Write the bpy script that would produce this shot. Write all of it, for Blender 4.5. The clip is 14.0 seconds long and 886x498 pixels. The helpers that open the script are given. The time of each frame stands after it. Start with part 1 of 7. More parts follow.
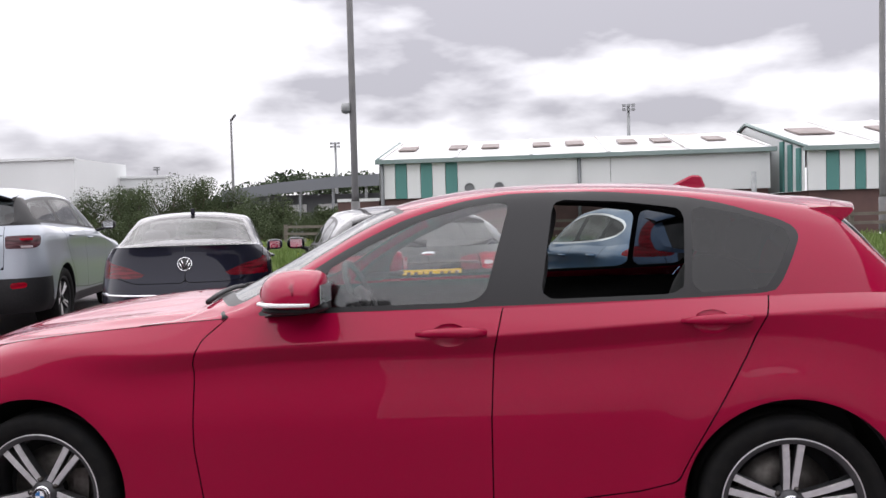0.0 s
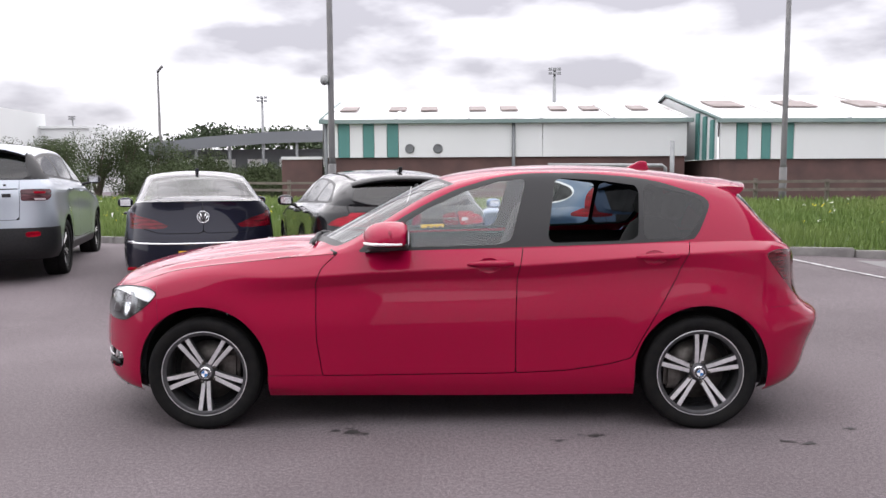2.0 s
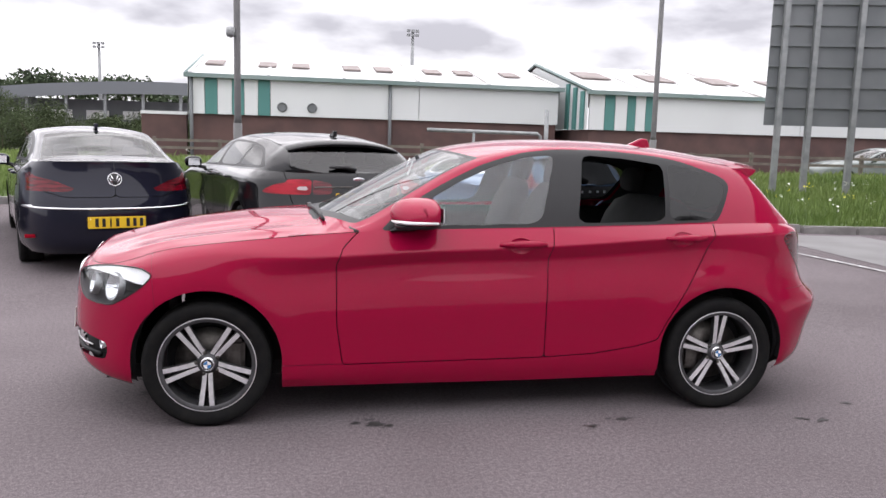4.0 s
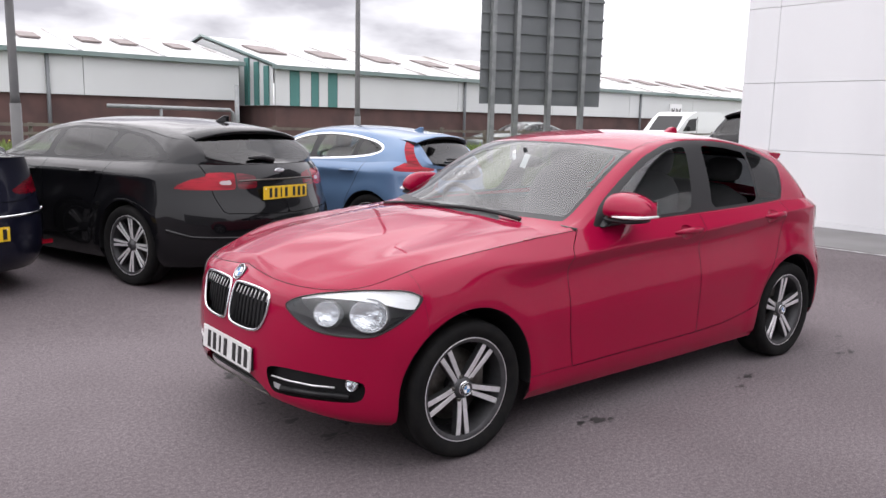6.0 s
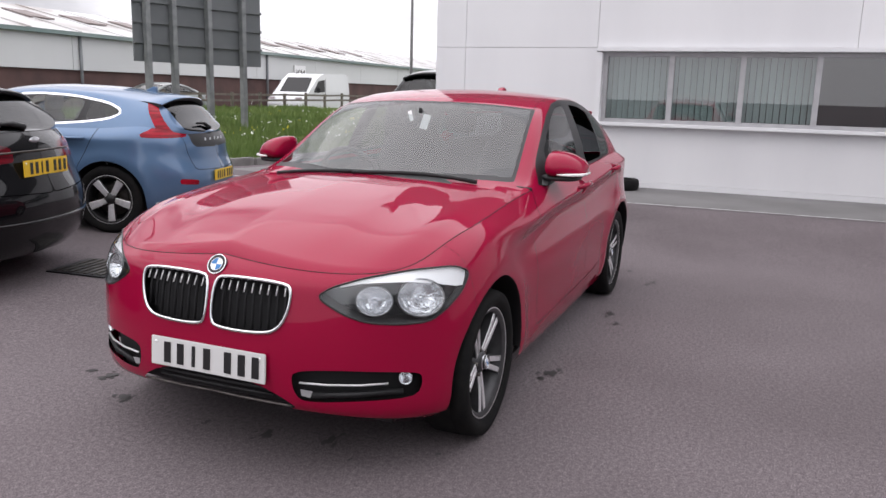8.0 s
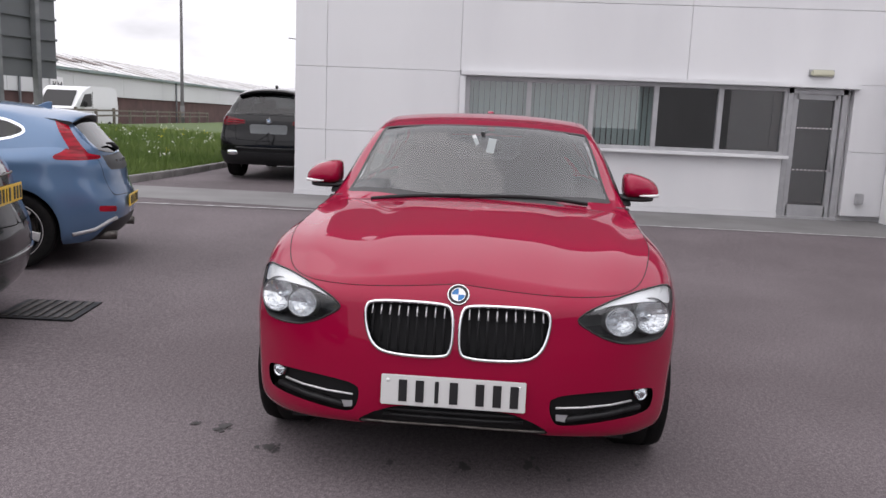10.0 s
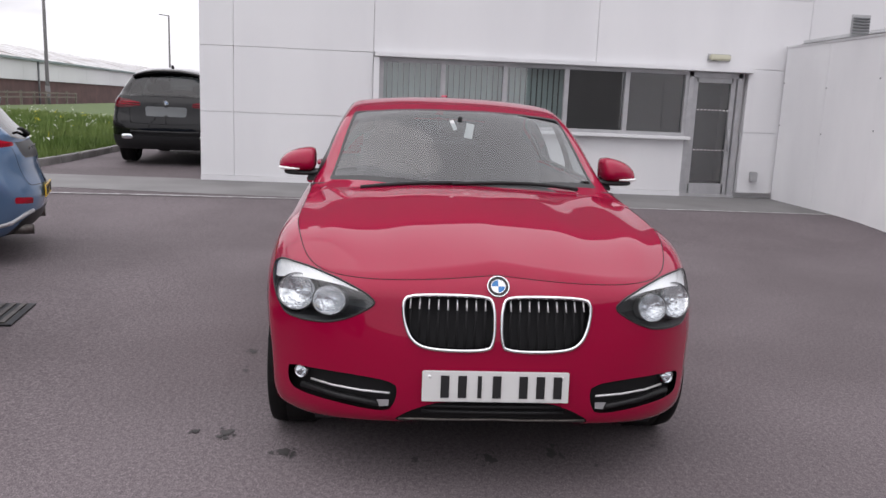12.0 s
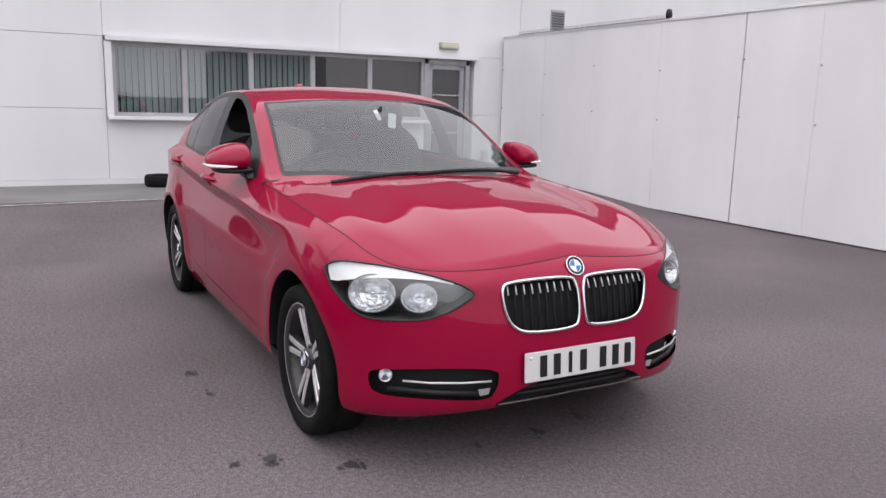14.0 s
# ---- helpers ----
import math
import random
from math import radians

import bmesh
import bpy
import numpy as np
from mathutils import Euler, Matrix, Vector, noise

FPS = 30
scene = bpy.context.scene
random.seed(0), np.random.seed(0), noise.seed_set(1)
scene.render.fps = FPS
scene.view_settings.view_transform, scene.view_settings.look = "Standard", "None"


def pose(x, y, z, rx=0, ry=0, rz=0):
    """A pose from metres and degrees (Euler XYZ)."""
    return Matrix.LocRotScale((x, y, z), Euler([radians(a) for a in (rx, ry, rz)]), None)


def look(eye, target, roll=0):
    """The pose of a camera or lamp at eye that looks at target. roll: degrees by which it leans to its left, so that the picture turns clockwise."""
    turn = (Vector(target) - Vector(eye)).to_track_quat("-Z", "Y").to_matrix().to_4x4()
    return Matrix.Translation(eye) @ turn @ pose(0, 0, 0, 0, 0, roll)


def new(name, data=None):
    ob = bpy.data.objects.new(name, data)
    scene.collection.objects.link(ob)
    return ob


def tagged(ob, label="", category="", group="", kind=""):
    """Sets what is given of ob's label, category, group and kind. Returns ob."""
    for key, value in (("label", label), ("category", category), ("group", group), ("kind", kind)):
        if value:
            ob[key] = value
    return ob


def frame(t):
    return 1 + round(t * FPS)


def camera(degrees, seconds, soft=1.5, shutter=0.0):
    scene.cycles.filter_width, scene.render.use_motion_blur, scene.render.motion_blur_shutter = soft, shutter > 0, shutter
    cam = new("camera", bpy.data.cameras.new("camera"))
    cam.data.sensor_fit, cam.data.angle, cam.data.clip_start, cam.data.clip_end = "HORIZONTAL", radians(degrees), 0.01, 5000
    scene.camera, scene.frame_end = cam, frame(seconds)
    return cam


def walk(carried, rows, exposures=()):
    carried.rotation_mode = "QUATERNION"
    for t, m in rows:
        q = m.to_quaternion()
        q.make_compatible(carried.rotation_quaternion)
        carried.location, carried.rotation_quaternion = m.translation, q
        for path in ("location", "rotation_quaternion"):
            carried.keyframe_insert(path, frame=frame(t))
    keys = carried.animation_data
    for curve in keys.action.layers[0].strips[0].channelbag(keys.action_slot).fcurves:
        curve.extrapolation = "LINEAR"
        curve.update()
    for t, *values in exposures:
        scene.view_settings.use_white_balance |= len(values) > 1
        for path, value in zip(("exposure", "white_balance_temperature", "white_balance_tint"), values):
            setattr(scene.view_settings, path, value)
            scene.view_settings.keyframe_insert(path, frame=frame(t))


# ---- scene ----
cam = camera(59.0, 14.0)
PATH = [
    (0, (0.485, -3.54, 1.298), (0.268, -1.553, 1.223), -2.0),
    (0.5, (0.434, -4.148, 1.308), (0.195, -2.167, 1.171), -1.2),
    (1, (0.338, -4.669, 1.333), (0.122, -2.689, 1.153), -0.7),
    (1.5, (0.181, -4.942, 1.36), (0.105, -2.954, 1.153), -0.8),
    (2, (0.003, -5.014, 1.373), (-0.018, -3.022, 1.188), -0.8),
    (2.5, (-0.142, -4.982, 1.397), (-0.053, -2.991, 1.232), 0.2),
    (3, (-0.174, -4.915, 1.403), (-0.07, -2.929, 1.193), 1.0),
    (5.5, (-2.941, -3.804, 1.461), (-1.884, -2.139, 1.129), 0.8),
    (6, (-3.503, -3.329, 1.462), (-2.264, -1.791, 1.142), 0.8),
    (6.5, (-3.912, -2.747, 1.44), (-2.498, -1.383, 1.063), 0.5),
    (7, (-4.19, -2.306, 1.402), (-2.599, -1.161, 1.006), 0.2),
    (7.5, (-4.238, -2.129, 1.409), (-2.511, -1.203, 1.008), 0.5),
    (10, (-4.766, -0.154, 1.384), (-2.799, 0.001, 1.059), 1.9),
    (10.5, (-4.741, 0.038, 1.394), (-2.774, -0.013, 1.039), 1.5),
    (11, (-4.708, 0.08, 1.396), (-2.746, -0.03, 1.023), 1.2),
    (11.5, (-4.691, 0.131, 1.399), (-2.727, 0.04, 1.033), 0.9),
    (12, (-4.687, 0.401, 1.385), (-2.725, 0.254, 1.025), 1.9),
    (12.5, (-4.657, 0.888, 1.371), (-2.718, 0.552, 1.015), 2.6),
    (13, (-4.467, 1.317, 1.368), (-2.593, 0.723, 1.0), 2.2),
    (13.5, (-4.357, 1.702, 1.372), (-2.606, 0.807, 1.008), 2.0),
    (14, (-4.303, 1.829, 1.354), (-2.581, 0.88, 0.988), 1.0),
]
EXPOSURES = [(t, stops, 6500, 15) for t, stops in ((0.0, 0.46), (1.0, 0.69), (3.0, 0.70), (5.5, 0.60), (7.5, 0.34), (10.0, 0.06), (11.5, 0.07), (13.0, 0.25), (14.0, 0.28))]
walk(cam, [(t, look(eye, target, roll + 0.5)) for t, eye, target, roll in PATH], EXPOSURES)

# ---- light ----
world = bpy.data.worlds.new("world")
scene.world = world
world.use_nodes = True
wn, wl = world.node_tree.nodes, world.node_tree.links
wn.clear()
SUN_ELEV, SUN_ROT = radians(60), radians(345)
sky = wn.new("ShaderNodeTexSky")
sky.sky_type, sky.sun_disc = "NISHITA", False
sky.sun_elevation, sky.sun_rotation = SUN_ELEV, SUN_ROT
wcoord = wn.new("ShaderNodeTexCoord")
wmap = wn.new("ShaderNodeMapping")
wmap.inputs["Scale"].default_value = (1.6, 1.6, 4.6)
wmap.inputs["Location"].default_value = (0.35, 0.1, 0.2)
cloud = wn.new("ShaderNodeTexNoise")
cloud.inputs["Scale"].default_value, cloud.inputs["Detail"].default_value, cloud.inputs["Roughness"].default_value = 2.2, 7, 0.46
cramp = wn.new("ShaderNodeValToRGB")
cramp.color_ramp.elements[0].position, cramp.color_ramp.elements[0].color = 0.39, (0.44, 0.44, 0.475, 1)
cramp.color_ramp.elements[1].position, cramp.color_ramp.elements[1].color = 0.60, (1.20, 1.21, 1.25, 1)
mid = cramp.color_ramp.elements.new(0.485)
mid.color = (0.84, 0.85, 0.88, 1)
cmix = wn.new("ShaderNodeMix")
cmix.data_type = "RGBA"
cmix.inputs["Factor"].default_value = 0.96
sscale = wn.new("ShaderNodeMix")
sscale.data_type, sscale.blend_type = "RGBA", "MULTIPLY"
sscale.inputs["Factor"].default_value = 1.0
sscale.inputs["B"].default_value = (0.10, 0.10, 0.10, 1)
bg = wn.new("ShaderNodeBackground")
bg.inputs["Strength"].default_value = 1.06
wout = wn.new("ShaderNodeOutputWorld")
wl.new(wcoord.outputs["Generated"], wmap.inputs["Vector"])
wl.new(wmap.outputs["Vector"], cloud.inputs["Vector"])
# the cloud thins out away from +y
wdir, wthin = wn.new("ShaderNodeSeparateXYZ"), wn.new("ShaderNodeMath")
wthin.operation = "MULTIPLY_ADD"
wthin.inputs[1].default_value = -0.42
wadd = wn.new("ShaderNodeMath")
wadd.inputs[1].default_value = 0.355
wl.new(wcoord.outputs["Generated"], wdir.inputs[0])
wl.new(wdir.outputs["Y"], wthin.inputs[0])
wl.new(cloud.outputs["Fac"], wthin.inputs[2])
wl.new(wthin.outputs[0], wadd.inputs[0])
wl.new(wadd.outputs[0], cramp.inputs["Fac"])
wl.new(sky.outputs["Color"], sscale.inputs["A"])
wl.new(sscale.outputs["Result"], cmix.inputs["A"])
# an overcast sky is dimmer towards the horizon than overhead
wsep, wgrad, wdim = wn.new("ShaderNodeSeparateXYZ"), wn.new("ShaderNodeMapRange"), wn.new("ShaderNodeMix")
wgrad.inputs["From Max"].default_value, wgrad.inputs["To Min"].default_value, wgrad.inputs["To Max"].default_value = 0.7, 0.76, 1.26
wdim.data_type, wdim.blend_type = "RGBA", "MULTIPLY"
wdim.inputs["Factor"].default_value = 1.0
wl.new(wcoord.outputs["Generated"], wsep.inputs[0])
wl.new(wsep.outputs["Z"], wgrad.inputs["Value"])
wl.new(cramp.outputs["Color"], wdim.inputs["A"])
wl.new(wgrad.outputs["Result"], wdim.inputs["B"])
wl.new(wdim.outputs["Result"], cmix.inputs["B"])
wl.new(cmix.outputs["Result"], bg.inputs["Color"])
wl.new(bg.outputs["Background"], wout.inputs["Surface"])

sun_data = bpy.data.lights.new("sun", "SUN")
sun_data.energy, sun_data.angle, sun_data.color = 0.8, radians(95), (1.0, 0.97, 0.92)
sun = new("sun", sun_data)
sun.matrix_world = look((-3, 11, 20), (0, 0, 0))


# ---- materials ----
def mat(name, color, rough=0.5, metal=0.0, coat=0.0, spec=0.5, coat_rough=0.03):
    """A plain principled material; returns it with its node tree and shader."""
    m = bpy.data.materials.new(name)
    m.use_nodes = True
    b = m.node_tree.nodes["Principled BSDF"]
    b.inputs["Base Color"].default_value = (*color, 1)
    b.inputs["Roughness"].default_value, b.inputs["Metallic"].default_value = rough, metal
    b.inputs["Coat Weight"].default_value, b.inputs["Coat Roughness"].default_value = coat, coat_rough
    b.inputs["Specular IOR Level"].default_value = spec
    return m


def vary(m, color_b, scale, detail=6, lo=0.35, hi=0.65, stretch=(1, 1, 1), rough=None, bump=0.0, bump_scale=None, random=0.0):
    """Breaks up a material's base colour with noise in object space, and its roughness and relief."""
    nt = m.node_tree
    b = nt.nodes["Principled BSDF"]
    base = tuple(b.inputs["Base Color"].default_value)
    tc, mp = nt.nodes.new("ShaderNodeTexCoord"), nt.nodes.new("ShaderNodeMapping")
    mp.inputs["Scale"].default_value = stretch
    nt.links.new(tc.outputs["Object"], mp.inputs["Vector"])
    n = nt.nodes.new("ShaderNodeTexNoise")
    n.inputs["Scale"].default_value, n.inputs["Detail"].default_value = scale, detail
    nt.links.new(mp.outputs["Vector"], n.inputs["Vector"])
    r = nt.nodes.new("ShaderNodeValToRGB")
    r.color_ramp.elements[0].position, r.color_ramp.elements[0].color = lo, base
    r.color_ramp.elements[1].position, r.color_ramp.elements[1].color = hi, (*color_b, 1)
    nt.links.new(n.outputs["Fac"], r.inputs["Fac"])
    out = r.outputs["Color"]
    if random:
        oi = nt.nodes.new("ShaderNodeObjectInfo")
        mr = nt.nodes.new("ShaderNodeMapRange")
        mr.inputs["To Min"].default_value, mr.inputs["To Max"].default_value = 1 - random, 1 + random
        nt.links.new(oi.outputs["Random"], mr.inputs["Value"])
        mm = nt.nodes.new("ShaderNodeMix")
        mm.data_type, mm.blend_type = "RGBA", "MULTIPLY"
        mm.inputs["Factor"].default_value = 1
        nt.links.new(out, mm.inputs["A"])
        nt.links.new(mr.outputs["Result"], mm.inputs["B"])
        out = mm.outputs["Result"]
    nt.links.new(out, b.inputs["Base Color"])
    if rough:
        mr = nt.nodes.new("ShaderNodeMapRange")
        mr.inputs["To Min"].default_value, mr.inputs["To Max"].default_value = rough
        nt.links.new(n.outputs["Fac"], mr.inputs["Value"])
        nt.links.new(mr.outputs["Result"], b.inputs["Roughness"])
    if bump:
        n2 = nt.nodes.new("ShaderNodeTexNoise")
        n2.inputs["Scale"].default_value, n2.inputs["Detail"].default_value = bump_scale or scale * 6, 4
        nt.links.new(mp.outputs["Vector"], n2.inputs["Vector"])
        bp = nt.nodes.new("ShaderNodeBump")
        bp.inputs["Strength"].default_value, bp.inputs["Distance"].default_value = bump, 0.01
        nt.links.new(n2.outputs["Fac"], bp.inputs["Height"])
        nt.links.new(bp.outputs["Normal"], b.inputs["Normal"])
    return m


def pane(name, tint, gloss=0.02, ior=1.5):
    """Thin glass: clear with a tint, and mirror-like at grazing angles."""
    m = bpy.data.materials.new(name)
    m.use_nodes = True
    nt = m.node_tree
    nt.nodes.clear()
    tr, gl, lw, pw, ma, mx, out = (nt.nodes.new("ShaderNode" + k) for k in ("BsdfTransparent", "BsdfGlossy", "LayerWeight", "Math", "Math", "MixShader", "OutputMaterial"))
    tr.inputs["Color"].default_value = (*tint, 1)
    gl.inputs["Roughness"].default_value = gloss
    f0 = 2 * ((ior - 1) / (ior + 1)) ** 2
    pw.operation, ma.operation = "POWER", "MULTIPLY_ADD"
    pw.inputs[1].default_value = 5.0
    ma.inputs[1].default_value, ma.inputs[2].default_value = 1 - f0, f0
    nt.links.new(lw.outputs["Facing"], pw.inputs[0])
    nt.links.new(pw.outputs[0], ma.inputs[0])
    nt.links.new(ma.outputs[0], mx.inputs["Fac"])
    nt.links.new(tr.outputs["BSDF"], mx.inputs[1])
    nt.links.new(gl.outputs["BSDF"], mx.inputs[2])
    nt.links.new(mx.outputs["Shader"], out.inputs["Surface"])
    return m


def paint(name, color, deep, metal=0.0, rough=0.35):
    """Car paint: pigment with fine flake under a clear coat."""
    m = mat(name, color, rough, metal, coat=1.0, spec=0.05)
    return vary(m, deep, 900, 2, 0.3, 0.7)


RED = paint("red_paint", (0.285, 0.0003, 0.031), (0.256, 0.0003, 0.027), 0.0, 0.6)
RED.node_tree.nodes["Principled BSDF"].inputs["Coat Roughness"].default_value = 0.015
RED.node_tree.nodes["Principled BSDF"].inputs["Coat IOR"].default_value = 1.34
SILVER = paint("silver_blue_paint", (0.38, 0.41, 0.45), (0.32, 0.35, 0.39), 0.6, 0.35)
NAVY = paint("dark_navy_paint", (0.010, 0.011, 0.022), (0.006, 0.006, 0.014), 0.3, 0.3)
BLACKP = paint("black_paint", (0.006, 0.006, 0.007), (0.004, 0.004, 0.005), 0.2, 0.25)
BLUE = paint("sky_blue_paint", (0.105, 0.18, 0.30), (0.085, 0.15, 0.255), 0.35, 0.35)
for dark_paint in (NAVY, BLACKP):
    dark_paint.node_tree.nodes["Principled BSDF"].inputs["Coat IOR"].default_value = 1.37
WHITEP = paint("white_paint", (0.72, 0.73, 0.74), (0.66, 0.67, 0.68), 0.0, 0.4)
GREYP = paint("grey_green_paint", (0.16, 0.18, 0.17), (0.13, 0.15, 0.14), 0.4, 0.4)
PLASTIC = vary(mat("black_plastic", (0.010, 0.010, 0.011), 0.45, spec=0.3), (0.018, 0.018, 0.019), 60, rough=(0.35, 0.55))
TRIM = mat("satin_black_trim", (0.016, 0.016, 0.017), 0.42, spec=0.35)
SHELL = mat("dark_cavity", (0.004, 0.004, 0.005), 0.8)
INTERIOR = vary(mat("dark_cabin_cloth", (0.050, 0.051, 0.053), 0.85), (0.060, 0.061, 0.063), 9)
RUBBER = vary(mat("tyre_rubber", (0.006, 0.006, 0.0065), 0.8, spec=0.15), (0.011, 0.0105, 0.010), 25, rough=(0.7, 0.9), bump=0.1)
CHROME = mat("chrome", (0.75, 0.76, 0.78), 0.12, 1.0)
ALLOY = vary(mat("machined_alloy", (0.72, 0.71, 0.72), 0.34, 0.45), (0.62, 0.61, 0.62), 40)
ALLOYD = vary(mat("dark_grey_alloy", (0.06, 0.06, 0.063), 0.45, 0.6), (0.08, 0.08, 0.083), 30)
STEEL = vary(mat("brake_steel", (0.15, 0.14, 0.13), 0.5, 0.9), (0.09, 0.08, 0.075), 30)
GLASS = pane("clear_car_glass", (0.66, 0.72, 0.70))
BACKGLASS = pane("rear_car_glass", (0.5, 0.53, 0.54), 0.03, 1.5)
SIDEGLASS = pane("side_car_glass", (0.86, 0.90, 0.89), 0.01, 1.56)
QUARTERGLASS = pane("dark_quarter_glass", (0.10, 0.107, 0.112), 0.0, 1.36)
REARGLASS = pane("smoked_door_glass", (0.36, 0.39, 0.38), 0.02, 1.22)
SCREEN = pane("windscreen_glass", (0.58, 0.63, 0.63), 0.0, 1.64)
TINT = pane("tinted_car_glass", (0.08, 0.085, 0.09), 0.02, 1.42)
LENS = pane("headlamp_lens", (0.93, 0.95, 0.96))
BEZEL = mat("lamp_bezel", (0.055, 0.057, 0.06), 0.38)
HOUSING = mat("headlamp_housing", (0.20, 0.205, 0.21), 0.30, 0.7)
LAMPRED = vary(mat("red_lamp_lens", (0.33, 0.004, 0.017), 0.12, spec=0.25), (0.17, 0.002, 0.009), 5, 2, 0.42, 0.6, stretch=(1, 1, 9))
LAMPDARK = vary(mat("smoked_red_lamp_lens", (0.13, 0.003, 0.010), 0.12, spec=0.4), (0.05, 0.001, 0.004), 5, 2, 0.42, 0.6, stretch=(1, 1, 9))
LAMPSMOKE = vary(mat("smoked_grey_lamp_lens", (0.085, 0.028, 0.034), 0.2, spec=0.4), (0.03, 0.01, 0.012), 5, 2, 0.42, 0.6, stretch=(1, 1, 9))
REFLECTOR = vary(mat("lamp_reflector", (0.80, 0.81, 0.82), 0.16, 0.9), (0.60, 0.61, 0.63), 30, bump=1.0, bump_scale=32)
LAMPCLEAR = mat("clear_lamp_lens", (0.42, 0.36, 0.37), 0.2, spec=0.4)
PLATEY = mat("yellow_plate", (0.72, 0.47, 0.02), 0.35)
PLATEW = mat("white_plate", (0.62, 0.62, 0.61), 0.3)
INK = mat("plate_ink", (0.01, 0.01, 0.011), 0.4)
BADGEBLUE = mat("badge_blue", (0.02, 0.16, 0.42), 0.3)
BADGEWHITE = mat("badge_white", (0.8, 0.8, 0.8), 0.3)

ASPHALT = vary(mat("worn_asphalt", (0.103, 0.086, 0.091), 0.9, spec=0.3), (0.138, 0.117, 0.124), 0.5, 10, 0.38, 0.62, rough=(0.8, 0.95), bump=0.22, bump_scale=140)


def speckle(m, scale, dark, light):
    """Multiplies a base colour with fine stone grain."""
    nt = m.node_tree
    b = nt.nodes["Principled BSDF"]
    src = b.inputs["Base Color"].links[0].from_socket
    tc = nt.nodes.new("ShaderNodeTexCoord")
    out = src
    for sc, lo, hi in ((scale, dark, light), (scale * 0.3, 0.74, 1.26)):
        n = nt.nodes.new("ShaderNodeTexNoise")
        n.inputs["Scale"].default_value, n.inputs["Detail"].default_value = sc, 3
        nt.links.new(tc.outputs["Object"], n.inputs["Vector"])
        mr = nt.nodes.new("ShaderNodeMapRange")
        mr.inputs["From Min"].default_value, mr.inputs["From Max"].default_value = 0.3, 0.7
        mr.inputs["To Min"].default_value, mr.inputs["To Max"].default_value = lo, hi
        nt.links.new(n.outputs["Fac"], mr.inputs["Value"])
        mm = nt.nodes.new("ShaderNodeMix")
        mm.data_type, mm.blend_type = "RGBA", "MULTIPLY"
        mm.inputs["Factor"].default_value = 1
        nt.links.new(out, mm.inputs["A"])
        nt.links.new(mr.outputs["Result"], mm.inputs["B"])
        out = mm.outputs["Result"]
    nt.links.new(out, b.inputs["Base Color"])


speckle(ASPHALT, 170, 0.50, 1.5)
CONCRETE = vary(mat("kerb_concrete", (0.26, 0.25, 0.24), 0.9), (0.18, 0.17, 0.165), 5, bump=0.2)
LINEPAINT = vary(mat("worn_line_paint", (0.45, 0.44, 0.44), 0.8), (0.22, 0.21, 0.21), 9, 10, 0.42, 0.62)
UNSEENCLAD = vary(mat("unseen_dark_cladding", (0.045, 0.046, 0.05), 0.5), (0.06, 0.06, 0.065), 0.6)
CLADDING = vary(mat("white_cladding", (0.70, 0.70, 0.71), 0.45), (0.62, 0.62, 0.635), 0.6, 8, stretch=(1, 1, 0.25), rough=(0.4, 0.55))
HOARDING = vary(mat("white_painted_hoarding", (0.82, 0.82, 0.83), 0.6), (0.72, 0.72, 0.735), 0.8, 9, stretch=(1, 1, 0.35), rough=(0.5, 0.75), bump=0.05)
ALU = vary(mat("grey_aluminium_frame", (0.42, 0.42, 0.43), 0.4, 0.3), (0.36, 0.36, 0.37), 8)
WINGLASS = pane("building_window_glass", (0.60, 0.66, 0.66), 0.01, 1.85)
BLIND = vary(mat("grey_green_blind", (0.44, 0.52, 0.50), 0.7), (0.36, 0.44, 0.42), 3, stretch=(1, 1, 0.2))
ROOMSHADE = vary(mat("room_shade", (0.06, 0.066, 0.068), 0.9), (0.045, 0.05, 0.052), 0.8)
SHEDWALL = vary(mat("pale_shed_cladding", (0.63, 0.645, 0.64), 0.6), (0.55, 0.565, 0.56), 0.15, 8, stretch=(1, 1, 0.3))
SHEDGREEN = vary(mat("teal_shed_cladding", (0.05, 0.17, 0.155), 0.55), (0.07, 0.21, 0.19), 0.3)
SHEDROOF = vary(mat("stained_shed_roof", (0.60, 0.60, 0.60), 0.7), (0.30, 0.27, 0.25), 0.5, 10, 0.45, 0.75, stretch=(1, 1, 1))
SKYLIGHT = vary(mat("dirty_rooflight", (0.16, 0.13, 0.12), 0.6), (0.24, 0.2, 0.19), 1.5)
BRICK = vary(mat("dark_brick", (0.11, 0.062, 0.055), 0.9), (0.075, 0.045, 0.042), 1.2, 10)
GALV = vary(mat("galvanised_steel", (0.20, 0.21, 0.215), 0.5, 0.4), (0.27, 0.28, 0.28), 6)
SIGNBACK = vary(mat("grey_sign_back", (0.17, 0.18, 0.185), 0.55, 0.2), (0.135, 0.145, 0.15), 0.9)
SOIL = vary(mat("grassy_soil", (0.075, 0.115, 0.028), 0.95), (0.055, 0.085, 0.022), 2.0, 8)
GRASSM = vary(mat("grass_blades", (0.095, 0.155, 0.028), 0.7), (0.15, 0.205, 0.05), 0.35, 6, random=0.0)
FLOWER = mat("yellow_flowers", (0.75, 0.65, 0.04), 0.7)
WHITEFLOWER = mat("white_flowers", (0.72, 0.74, 0.66), 0.7)
LEAF = vary(mat("shrub_leaves", (0.042, 0.058, 0.025), 0.8, spec=0.2), (0.064, 0.086, 0.036), 0.6, 6)
LEAFDARK = vary(mat("tree_leaves", (0.035, 0.055, 0.025), 0.8), (0.05, 0.075, 0.032), 0.2, 6)
BARK = vary(mat("bark", (0.09, 0.07, 0.05), 0.9), (0.06, 0.045, 0.035), 6)
